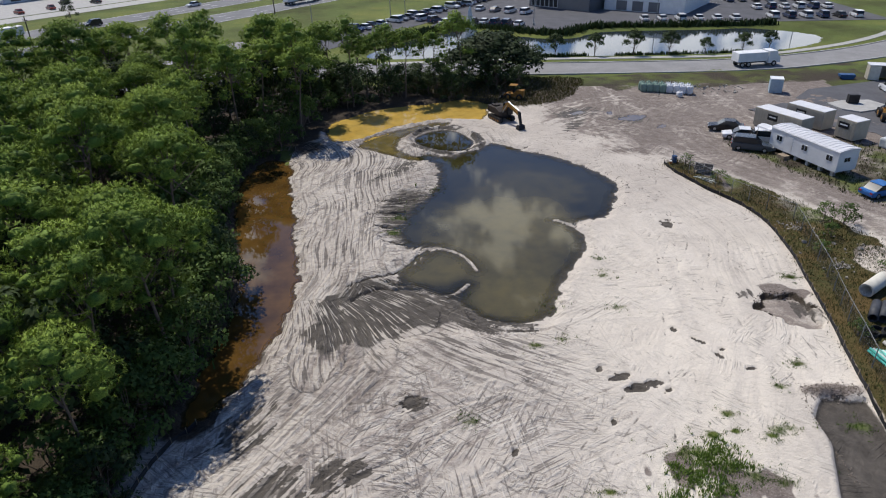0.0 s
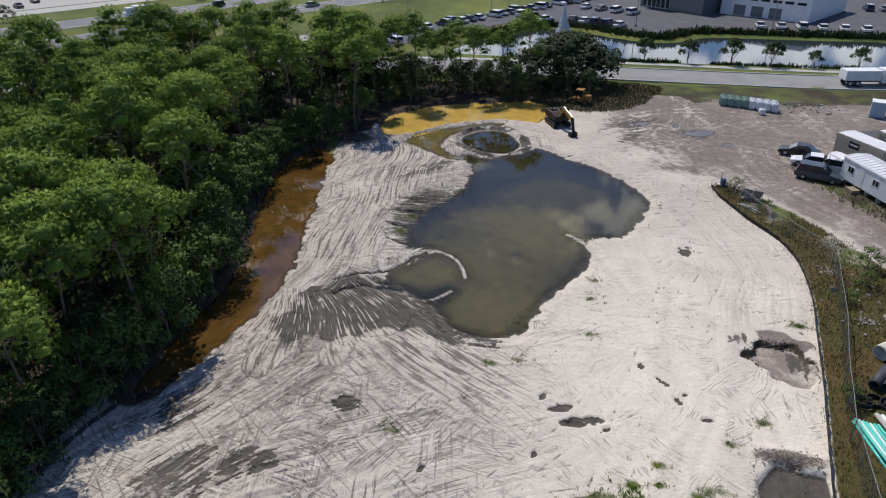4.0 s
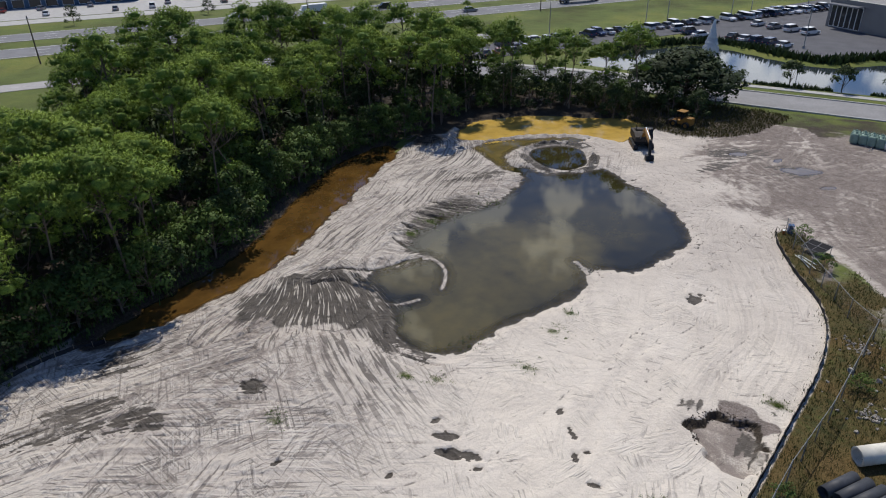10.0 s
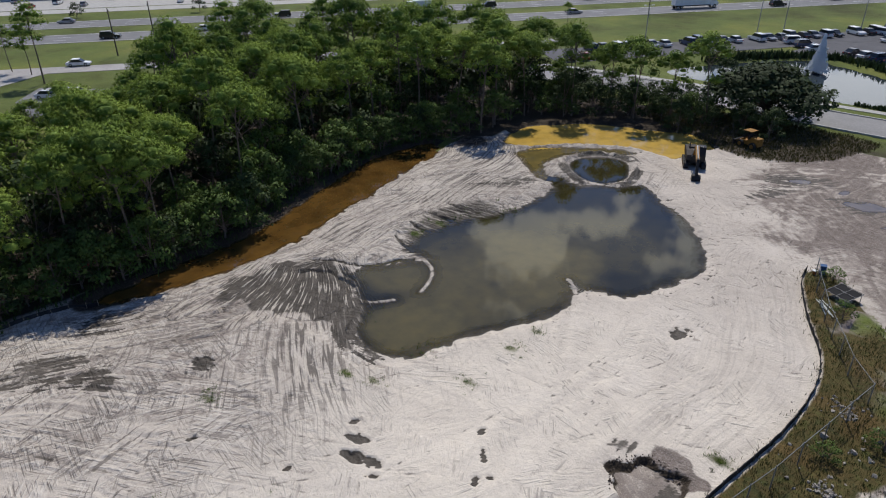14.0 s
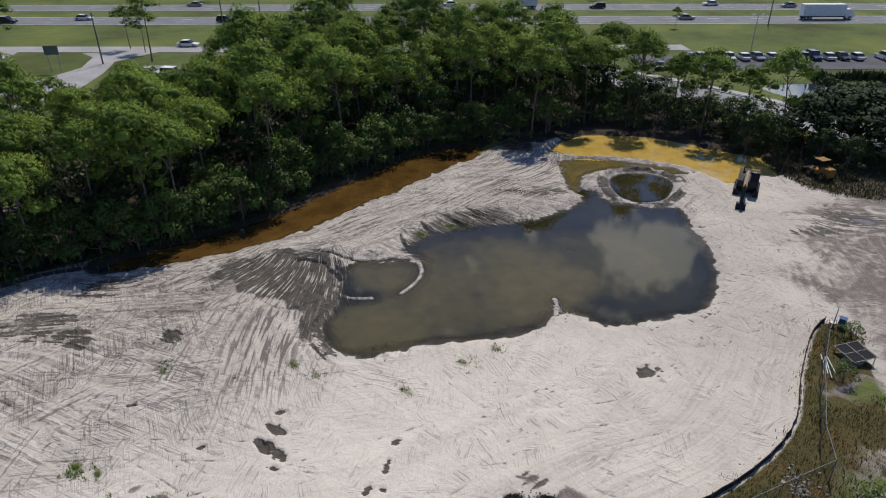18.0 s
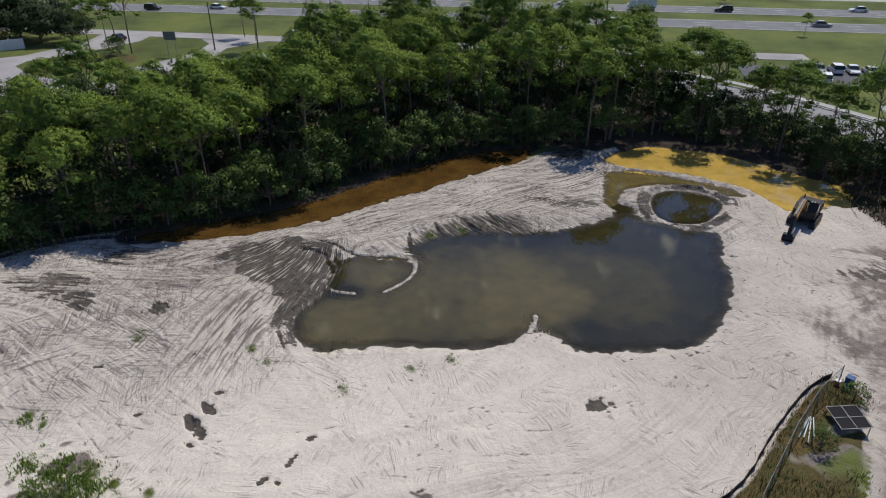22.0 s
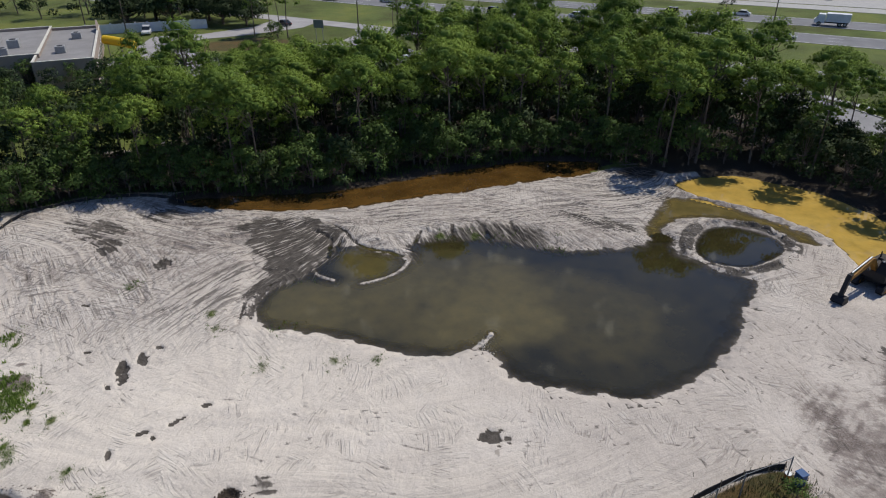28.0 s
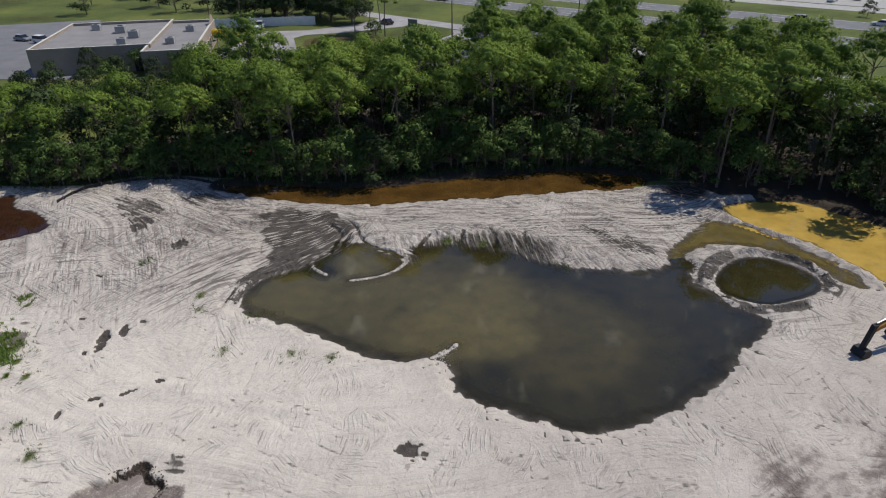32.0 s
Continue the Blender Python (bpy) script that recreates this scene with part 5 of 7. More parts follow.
    r = np.random.default_rng(seed)
    centres, radii = [], []
    for i in range(puffs):
        a = 2.4 * i + r.uniform(-0.5, 0.5)
        q = math.sqrt((i + 0.4) / puffs)
        z = height * (0.82 - (0.82 - base) * q ** 2.2 * r.uniform(0.6, 1.05))
        centres.append((math.cos(a) * spread * q * 0.85, math.sin(a) * spread * q * 0.85, z))
        radii.append(spread * r.uniform(0.28, 0.46))
    ob = empty(name, label, category, group)
    part("trunk", trunk_mesh(height * 0.75, trunk, (0.1, 0.1), centres, r, 0.2), M_BARK, ob)
    v, f, nn = leaf_cloud(centres, radii, per, size, r, 0.85, 0.2)
    round_shade(link_mesh("crown", v, f, material, ob), nn)
    return ob


def put(ob, x, y, turn=0.0, size=1.0, z=None, tall=1.0):
    """Moves a thing, or a copy of one, to a place on the ground."""
    m = pose(x, y, ground_z(x, y) if z is None else z, 0, 0, turn)
    if not ob.get("placed"):
        ob["placed"] = 1
        c = ob
        c.matrix_basis = m
    else:
        c = copy_thing(ob, m)
        c.matrix_basis = m
    c.scale = (size, size, size * tall)
    return c


PINES = [pine(101, 13.0, 3.3, 17, low=3), pine(102, 11.4, 2.9, 14, low=4), pine(103, 13.8, 3.6, 19, low=2), pine(104, 10.2, 2.7, 14, low=5), pine(105, 12.4, 3.8, 20, low=3), pine(106, 14.2, 3.0, 15, low=6)]
BUSHES = [broadleaf("undergrowth_bush" if "bush" in lab else "undergrowth_tree", 201 + i, h, s, p, m, lab, "bush" if "bush" in lab else "tree", "undergrowth of the wood", size=sz, per=pr, base=0.06, trunk=0.1)
          for i, (h, s, p, m, lab, sz, pr) in enumerate((
              (5.5, 2.4, 11, M_SHRUB, "leafy green undergrowth tree at the wood's edge", 0.15, 150), (4.0, 2.1, 9, M_SHRUB, "leafy green undergrowth bush in the wood", 0.14, 160), (6.8, 2.6, 12, M_OAK, "dark leafy undergrowth tree in the wood", 0.17, 130),
              (2.6, 1.7, 8, M_SHRUB, "low bright green leafy bush", 0.12, 190), (5.0, 2.5, 10, M_OAK, "dark dense bush in the wood", 0.17, 130)))]


def scatter(poly, gap, count, seed, sd_min=0.0, others=()):
    """Places inside an outline, no two nearer than the gap."""
    r = np.random.default_rng(seed)
    lo, hi = poly.min(0), poly.max(0)
    tries = r.uniform(lo, hi, (count * 40, 2))
    ok = inside(tries[:, 0], tries[:, 1], poly)
    if sd_min > 0:
        ok &= dist_line(tries[:, 0], tries[:, 1], poly, True) > sd_min
    cells, got = {}, []
    for q in others:
        cells.setdefault((int(q[0] // gap), int(q[1] // gap)), []).append(q)
    for p in tries[ok].tolist():
        a, b = int(p[0] // gap), int(p[1] // gap)
        near = [q for i in (-1, 0, 1) for j in (-1, 0, 1) for q in cells.get((a + i, b + j), ())]
        if all((p[0] - q[0]) ** 2 + (p[1] - q[1]) ** 2 > gap * gap for q in near):
            got.append(p)
            cells.setdefault((a, b), []).append(p)
            if len(got) >= count:
                break
    return got


# single pines that stand out at the wood's edge
EDGE_PINES = [(-20.2, 37.6, 2, 1.0), (-20.0, 40.2, 4, 0.98), (-23.8, 51.5, 2, 1.0), (-24.5, 44.5, 4, 0.95), (-19.5, 88, 0, 1.0), (-14, 103.5, 5, 0.95), (-6, 107.5, 1, 1.0), (-21, 27, 4, 0.85),
              (-22.5, 33, 0, 0.95), (-27.5, 63, 2, 1.05), (-28.5, 72, 0, 1.0), (-26.5, 83, 5, 1.0), (-27, 57, 4, 0.92), (-1, 109.5, 3, 1.0), (3.5, 111, 0, 1.0), (-22, 20, 1, 0.8)]
rt = np.random.default_rng(77)
for x, y, k, s in EDGE_PINES:
    put(PINES[k], x, y, rt.uniform(0, 360), s)
for x, y in scatter(FOREST, 4.3, 215, 5, 2.0, [e[:2] for e in EDGE_PINES]):
    if y > 103 and -50 < x < -8 and rt.uniform() < 0.35:
        continue
    k = int(rt.integers(0, 6))
    south = np.clip((30 - y) / 25, 0, 1)
    put(PINES[k], x, y, rt.uniform(0, 360), rt.uniform(0.78, 1.15) * (1 - 0.25 * south), tall=rt.uniform(0.85, 1.1))
for x, y in scatter(FOREST, 3.7, 150, 6, 1.5):
    near = dist_line(np.array([x]), np.array([y]), FOREST, True)[0] < 4
    k = int(rt.choice([0, 1, 3, 0, 1] if near else [0, 2, 4, 2, 1]))
    belt = 0.65 if y > 106 and x > -50 else 1.0
    put(BUSHES[k], x, y, rt.uniform(0, 360), belt * (rt.uniform(0.85, 1.25) if near else rt.uniform(1.1, 1.75)))
front = smooth_line(FOREST[:int(len(FOREST) * 0.33)], False, 2.3)
for i, (x, y) in enumerate(front):
    k = (0, 1, 3, 0, 4, 1, 3)[i % 7]
    x, y = x - rt.uniform(-0.5, 1.6), y + rt.uniform(-0.6, 0.6)
    put(BUSHES[k], x, y, rt.uniform(0, 360), rt.uniform(0.8, 1.25))
for x, y in scatter(THICKET, 2.8, 34, 8, 0.4):
    if (y > 108 or x < 4) and x < 15 and not (10 < x < 13.5 and y < 108):
        put(BUSHES[int(rt.choice([2, 4, 0]))], x, y, rt.uniform(0, 360), rt.uniform(0.6, 0.9) * (1.0 if y < 109 else 0.85))

for x, y in scatter(smooth_line([(-21, 100), (-12, 104.5), (-4, 107.5), (6, 110), (8, 113), (-4, 115), (-21, 115)], True, 2), 2.6, 36, 9):
    put(BUSHES[int(rt.choice([2, 4, 2, 0]))], x, y, rt.uniform(0, 360), rt.uniform(0.85, 1.2) * (1.0 if y < 107 else 0.75))

# the wood goes on, more open, towards the western lots
BACKWOOD = smooth_line([(-32, 6), (-36, 24), (-44, 35), (-52, 46), (-62, 50), (-71, 36), (-66, 22), (-64, 4), (-62, -14), (-32, -16)], True, 3)
for i, (x, y) in enumerate(scatter(BACKWOOD, 4.6, 62, 91)):
    if y < 14:
        put(BUSHES[int(rt.choice([0, 2, 4]))], x, y, rt.uniform(0, 360), rt.uniform(0.7, 1.0))
    elif i % 5 < 3:
        put(PINES[int(rt.integers(0, 6))], x, y, rt.uniform(0, 360), rt.uniform(0.5, 0.72))
    else:
        put(BUSHES[int(rt.choice([0, 2, 4]))], x, y, rt.uniform(0, 360), rt.uniform(1.1, 1.6))

OAK = broadleaf("oak_tree", 301, 9.5, 6.6, 26, M_OAK, "broad dark live oak beside the road", "tree", "", 0.3, 60, 0.22, 0.4)
put(OAK, 9.6, 118.0, 20, 1.18, tall=0.74)
for x, y, k in ((-139.2, 12.3, 1.1), (-132.5, 17.2, 0.9), (-129.5, 23.5, 0.75), (-134, 4, 1.15), (-131, -6, 1.05), (-142, -2, 1.2)):
    put(OAK, x, y, x * 31, k)
LAKE_TREE = broadleaf("lake_tree", 302, 4.6, 1.9, 9, M_OAK, "small round dark tree on the lake bank", "tree", "row of trees on the lake bank", 0.17, 260, 0.36, 0.1)
for x, y, s in ((23.5, 136.6, 1.0), (31.5, 135.9, 1.0), (39.3, 135.2, 1.1), (46.2, 134.6, 1.05), (53.3, 134.3, 0.75), (61, 134.8, 0.9), (-3.4, 138.6, 1.0), (68, 138.0, 0.8)):
    put(LAKE_TREE, x, y, x * 40, s, z=-0.1)
# scattered trees on the lawns beyond the wood
for x, y, k, s in ((-118.1, 60.6, 3, 0.9), (-114.1, 27.5, 5, 0.85), (-115.8, 31.2, 1, 1.0), (-110.6, 35.6, 2, 1.05), (-66.6, 23.1, 4, 0.7), (-112, 62, 3, 0.9), (-119.7, 32.7, 0, 1.0), (-102, 60.6, 5, 1.0),
                   (-128, 8, 0, 1), (-60, 178, 3, 0.5), (-140, 25, 1, 0.9), (-150, 10, 2, 0.9)):
    put(PINES[k], x, y, rt.uniform(0, 360), s)
for x, y, k, s in ((-142, 2, 2, 1.6), (-146, -6, 4, 1.8), (-150, -14, 2, 1.8), (-138, 12, 4, 1.5), (-155, -24, 2, 1.9), (-148, -34, 4, 1.8), (-160, -45, 2, 1.9), (-150, 20, 2, 1.6), (-158, 6, 4, 1.8), (-165, -10, 2, 2),
                   (-114, 32, 3, 1.3), (-111, 33, 3, 1.4), (-70, 2, 0, 0.9), (-72, -6, 1, 1.2), (-69, -14, 2, 0.9), (-66, 9, 0, 0.9), (-60, 14, 0, 1), (-56, 22, 1, 1.2), (-50, 14, 0, 1), (-45, 8, 2, 1), (-52, 2, 4, 1), (-40, 16, 2, 1),
                   (-58, -4, 0, 1), (-48, -8, 2, 1), (-38, 0, 0, 1), (-62, 34, 0, 1), (-56, 30, 2, 1), (-50, 36, 0, 0.9), (-175, -30, 2, 2), (-170, 15, 4, 2), (-180, -60, 2, 2), (-165, -70, 4, 2), (-145, -60, 2, 1.8)):
    put(BUSHES[k], x, y, rt.uniform(0, 360), s)
for s, d, k in ((-30, 205, 4), (5, 206, 2), (42, 207, 4), (95, 206, 2), (-120, 208, 4)):
    x, y = hwy(s, d)
    put(BUSHES[k], x, y, 30 * s, 0.9)


# ---- more materials for things ----
M_YPAINT = simple("machine_yellow", (0.30, 0.15, 0.03), 0.6, 0, 0.4, 2.0, 0.3)
M_DUSTY = simple("dusty_dark_paint", (0.055, 0.045, 0.038), 0.7, 0, 0.4, 2.0, 0.3)
M_BLACK = simple("black_steel", (0.025, 0.025, 0.027), 0.55, 0.1, 0.3, 3)
M_RUBBER = simple("rubber", (0.03, 0.03, 0.03), 0.9, 0, 0.3, 4)
M_STEEL = simple("galvanised_steel", (0.45, 0.46, 0.47), 0.4, 0.8, 0.2, 5)
M_WHITE = simple("white_metal", (0.74, 0.75, 0.75), 0.45, 0, 0.1, 1.0, 0.1)
M_ROOFWHITE = simple("white_roof_sheet", (0.70, 0.70, 0.71), 0.5, 0.1, 0.12, 0.8)
M_TAN = simple("tan_steel", (0.44, 0.40, 0.32), 0.6, 0, 0.15, 1.0)
M_GLASS = simple("dark_glass", (0.02, 0.025, 0.03), 0.08, 0, 0.1, 1, 0.0, 0)
M_FABRIC = simple("silt_fabric", (0.03, 0.03, 0.033), 0.9, 0, 0.4, 2)
M_WOOD = simple("weathered_wood", (0.30, 0.24, 0.17), 0.85, 0, 0.3, 3)
M_BAGW = simple("white_sack", (0.70, 0.71, 0.72), 0.8, 0, 0.15, 2, 0.2, 0.4)
M_BAGG = simple("green_sack", (0.24, 0.33, 0.27), 0.8, 0, 0.25, 2, 0.2, 0.4)
M_BLUE = simple("blue_plastic", (0.03, 0.09, 0.22), 0.5, 0, 0.15, 2)
M_PALEBLUE = simple("pale_blue_plastic", (0.35, 0.45, 0.52), 0.5, 0, 0.12, 2)
M_TEAL = simple("teal_pvc", (0.10, 0.55, 0.47), 0.45, 0, 0.15, 2)
M_PVC = simple("white_pvc", (0.68, 0.72, 0.68), 0.45, 0, 0.12, 2)
M_CREAM = simple("cream_concrete_pipe", (0.66, 0.63, 0.54), 0.7, 0, 0.15, 2)
M_HDPE = simple("black_plastic_pipe", (0.06, 0.063, 0.07), 0.55, 0, 0.25, 2)
M_PANEL = simple("panel_mesh_black", (0.008, 0.008, 0.010), 0.8, 0, 0.3, 6)
M_ROCK = simple("pale_rock", (0.36, 0.33, 0.29), 0.95, 0, 0.25, 2, 0.3, 0.6)
M_TARP = simple("grey_white_tarp", (0.52, 0.54, 0.54), 0.6, 0, 0.15, 2, 0.1, 0.3)
M_ORANGE = simple("orange_plastic", (0.6, 0.2, 0.05), 0.5, 0, 0.1, 2)
M_LAMP = simple("lamp_glass", (0.7, 0.7, 0.65), 0.2, 0, 0.05, 2, 0.0, 0)
M_RED = simple("red_lamp", (0.35, 0.02, 0.02), 0.3, 0, 0.05, 2, 0.0, 0)


def wheel(parent, x, y, r, w, material=None):
    bm = rod(B(), (x, y - w / 2, r), (x, y + w / 2, r), r, r, 16)
    ob = part("wheel", bm, M_RUBBER, parent)
    sgn = 1 if y > 0 else -1
    part("rim", rod(B(), (x, y + sgn * w * 0.3, r), (x, y + sgn * w * 0.54, r), r * 0.6, r * 0.55, 12), material or M_STEEL, ob)
    return ob


CAR_PAINTS = {}


def car(kind, colour, word, group="", label=None):
    """A parked car with body, glasshouse, wheels and lamps, its nose to +x."""
    key = word
    if key not in CAR_PAINTS:
        CAR_PAINTS[key] = simple(word + "_car_paint", colour, 0.25, 0.1, 0.06, 1.0, 0.05, 0)
    paint = CAR_PAINTS[key]
    L, W = (4.7, 1.82) if kind != "suv" else (4.9, 1.95)
    belt, top = (0.88, 1.42) if kind == "sedan" else (1.05, 1.75)
    ob = empty("car", label or f"{word} parked {'saloon car' if kind == 'sedan' else 'utility car'} with dark windows", "car", group)
    h = L / 2
    body = [(-h, 0.35), (-h, belt * 0.92), (-h * 0.9, belt), (h * 0.35, belt), (h * 0.9, belt * 0.82), (h, belt * 0.68), (h, 0.35), (h * 0.8, 0.25), (-h * 0.8, 0.25)]
    bm = prism(B(), body, W)
    bmesh.ops.bevel(bm, geom=list(bm.edges), offset=0.07, segments=2, affect="EDGES")
    part("body", bm, paint, ob)
    if kind == "sedan":
        cab = [(-h * 0.78, belt), (-h * 0.45, top), (h * 0.12, top), (h * 0.48, belt)]
    else:
        cab = [(-h * 0.96, belt), (-h * 0.86, top), (h * 0.1, top), (h * 0.45, belt)]
    part("glasshouse", prism(B(), cab, W * 0.86), M_GLASS, ob, "dark tinted glass")
    mid = (cab[1][0] + cab[2][0]) / 2
    part("roof", box(B(), (cab[2][0] - cab[1][0] + 0.1, W * 0.84, 0.07), (mid, 0, top + 0.02), 0.03), paint, ob)
    for sx in (-0.62, 0.62):
        for sy in (-1, 1):
            wheel(ob, h * sx, sy * (W / 2 - 0.1), 0.34, 0.22)
    for sy in (-1, 1):
        part("headlight", box(B(), (0.1, 0.36, 0.14), (h - 0.02, sy * W * 0.34, belt * 0.72), 0.03), M_LAMP, ob)
        part("tail_light", box(B(), (0.08, 0.3, 0.18), (-h + 0.01, sy * W * 0.36, belt * 0.82), 0.03), M_RED, ob)
    return ob


# ---- excavator at the spoil bank ----
def excavator():
    ob = empty("excavator", "dusty dark and orange tracked excavator on the sand bank", "excavator", m=pose(8.7, 94.6, ground_z(8.7, 94.6) + 0.02, 0, 0, -64))
    for sy in (-1, 1):
        t = part("track", prism(B(), [(-1.7, 0.0), (-2.0, 0.35), (-1.8, 0.75), (1.8, 0.75), (2.0, 0.35), (1.7, 0.0)], 0.6, Matrix.Translation((0, sy * 1.15, 0))), M_BLACK, ob, "dark steel crawler track")
        for i in range(12):
            part("track_shoe", box(B(), (0.2, 0.64, 0.05), (-1.6 + i * 0.29, sy * 1.15, 0.775), 0.01), M_BLACK, t)
        for i in range(5):
            part("roller", rod(B(), (-1.3 + i * 0.65, sy * 1.15 - 0.31, 0.3), (-1.3 + i * 0.65, sy * 1.15 + 0.31, 0.3), 0.18), M_YPAINT, t)
    part("undercarriage", box(B(), (1.6, 1.8, 0.45), (0, 0, 0.6), 0.06), M_BLACK, ob)
    part("turntable", rod(B(), (0, 0, 0.8), (0, 0, 1.05), 0.75, 0.75, 20), M_BLACK, ob)
    part("house", prism(B(), [(-2.1, 1.05), (-2.25, 1.4), (-2.2, 2.05), (0.2, 2.15), (1.2, 1.75), (1.3, 1.05)], 2.4), M_DUSTY, ob, "dusty dark engine house")
    part("counterweight", box(B(), (0.6, 2.45, 0.95), (-2.2, 0, 1.6), 0.15), M_BLACK, ob)
    cab = part("cab", prism(B(), [(0.1, 1.1), (0.1, 2.85), (1.15, 2.85), (1.65, 1.9), (1.6, 1.1)], 0.95, Matrix.Translation((0, 0.72, 0))), M_BLACK, ob, "black operator cab")
    part("cab_window", prism(B(), [(0.25, 1.75), (0.25, 2.7), (1.05, 2.7), (1.45, 1.85)], 1.0, Matrix.Translation((0, 0.72, 0))), M_GLASS, cab)
    part("cab_roof", box(B(), (1.1, 1.0, 0.08), (0.62, 0.72, 2.9), 0.03), M_BLACK, cab)
    part("engine_cover", box(B(), (1.2, 1.0, 0.25), (-1.3, -0.3, 2.2), 0.08), M_DUSTY, ob, "dusty engine cover")
    part("exhaust", rod(B(), (-0.9, -0.7, 2.2), (-0.9, -0.7, 2.9), 0.07), M_BLACK, ob)
    part("boom", prism(B(), [(0.7, 1.3), (0.6, 1.7), (1.9, 3.3), (2.4, 3.5), (5.5, 2.55), (5.55, 2.2), (2.4, 2.95), (2.1, 2.85)], 0.45, Matrix.Translation((0, -0.15, 0))), M_YPAINT, ob)
    part("stick", prism(B(), [(5.3, 2.75), (5.7, 2.75), (6.35, 0.55), (6.05, 0.55)], 0.36, Matrix.Translation((0, -0.15, 0))), M_BLACK, ob)
    part("boom_cylinder", rod(B(), (1.0, -0.5, 1.4), (2.3, -0.5, 2.9), 0.08), M_STEEL, ob)
    part("stick_cylinder", rod(B(), (2.4, -0.15, 3.55), (5.4, -0.15, 2.85), 0.08), M_STEEL, ob)
    b = part("bucket", prism(B(), [(5.8, 0.75), (6.4, 0.75), (6.65, 0.3), (6.4, 0.02), (5.9, 0.0), (5.55, 0.2)], 1.1, Matrix.Translation((0, -0.15, 0))), M_BLACK, ob, "rusty dark bucket")
    for i in range(5):
        part("tooth", box(B(), (0.2, 0.09, 0.07), (5.48, -0.6 + i * 0.225, 0.16), 0.01), M_STEEL, b)
    for sy in (0.3, 0.55):
        part("light", box(B(), (0.08, 0.14, 0.1), (1.2, sy + 0.2, 2.98), 0.02), M_LAMP, ob)
    ob.scale = (0.9, 0.9, 0.9)
    return ob


def wheel_loader(name, label, m):
    """A yellow loader with a flat canopy."""
    ob = empty(name, label, "loader", m=m)
    part("chassis", prism(B(), [(-2.0, 0.6), (-2.0, 1.45), (-0.3, 1.6), (0.2, 1.25), (1.6, 1.2), (1.7, 0.6)], 1.4), M_YPAINT, ob, "yellow painted chassis")
    part("hood", box(B(), (1.6, 1.3, 0.7), (-1.25, 0, 1.6), 0.12), M_YPAINT, ob)
    part("seat", box(B(), (0.5, 0.6, 0.8), (0.1, 0, 1.7), 0.08), M_BLACK, ob)
    for sx in (-0.35, 0.75):
        for sy in (-0.65, 0.65):
            part("canopy_post", rod(B(), (sx, sy, 1.3), (sx, sy, 2.85), 0.05), M_BLACK, ob)
    part("canopy", box(B(), (1.6, 1.7, 0.1), (0.2, 0, 2.9), 0.04), M_YPAINT, ob, "yellow canopy roof")
    for sx in (-1.25, 1.15):
        for sy in (-1, 1):
            wheel(ob, sx, sy * 0.95, 0.62, 0.45, M_YPAINT)
    for sy in (-0.45, 0.45):
        part("lift_arm", prism(B(), [(0.6, 1.35), (0.7, 1.6), (2.5, 0.75), (2.4, 0.5)], 0.14, Matrix.Translation((0, sy, 0))), M_YPAINT, ob)
    part("bucket", prism(B(), [(2.3, 0.15), (2.25, 0.9), (2.5, 1.0), (2.7, 0.4), (3.3, 0.12)], 2.1), M_BLACK, ob)
    part("exhaust", rod(B(), (-1.3, 0.3, 1.9), (-1.3, 0.3, 2.5), 0.05), M_BLACK, ob)
    return ob


excavator()
wheel_loader("wheel_loader", "yellow wheel loader with a flat canopy in the oak's shade", pose(11.8, 105.4, ground_z(11.8, 105.4), 0, 0, 160)).scale = (0.78, 0.78, 0.78)
wheel_loader("backhoe_loader", "yellow loader parked on the asphalt site road", pose(63, 89.5, 0.06, 0, 0, 70))


# ---- silt fences: each stake and each run of fabric a part ----
def silt_fence(line, label, tall=0.42):
    ob = empty("silt_fence", label, "fence")
    r = np.random.default_rng(9)
    for i in range(len(line) - 1):
        (x0, y0), (x1, y1) = line[i], line[i + 1]
        z0, z1 = ground_z(x0, y0), ground_z(x1, y1)
        k = 1 + r.uniform(-0.2, 0.1)
        n = np.array((y1 - y0, x0 - x1))
        n = n / np.linalg.norm(n) * 0.02
        sag = np.array([(x0, y0, z0 - 0.1), (x1, y1, z1 - 0.1), (x1, y1, z1 + tall), ((x0 + x1) / 2 + n[0] * 3, (y0 + y1) / 2 + n[1] * 3, (z0 + z1) / 2 + tall * k * 0.86), (x0, y0, z0 + tall)])
        off = np.array((*n, 0))
        v = np.concatenate([sag + off, sag - off]).tolist()
        f = [(0, 1, 2, 3, 4), (9, 8, 7, 6, 5)] + [(j, j + 5, (j + 1) % 5 + 5, (j + 1) % 5) for j in range(5)]
        link_mesh("fabric", v, f, M_FABRIC, ob)
        part("stake", box(B(), (0.05, 0.05, tall + 0.35), (x0, y0, z0 + tall / 2)), M_WOOD, ob)
    return ob


silt_fence(SILT, "sagging black fabric silt fence on wooden stakes along the sand")
silt_fence(SILT_WEST, "black fabric silt fence along the wood's edge", 0.35)


# ---- chain-link fence ----
def chain_material():
    m, nt, p = nodes_of("chain_link")
    tc = nt.nodes.new("ShaderNodeTexCoord")
    w = nt.nodes.new("ShaderNodeTexWave")
    w.inputs["Scale"].default_value = 3.0
    nt.links.new(tc.outputs["Object"], w.inputs["Vector"])
    n = noise_of(nt, 2.0)
    a = math_node(nt, "MULTIPLY_ADD", n, 0.16, 0.12)
    nt.links.new(a, p.inputs["Alpha"])
    p.inputs["Base Color"].default_value = (0.13, 0.14, 0.145, 1)
    p.inputs["Metallic"].default_value, p.inputs["Roughness"].default_value = 0.6, 0.5
    return m


M_CHAIN = chain_material()
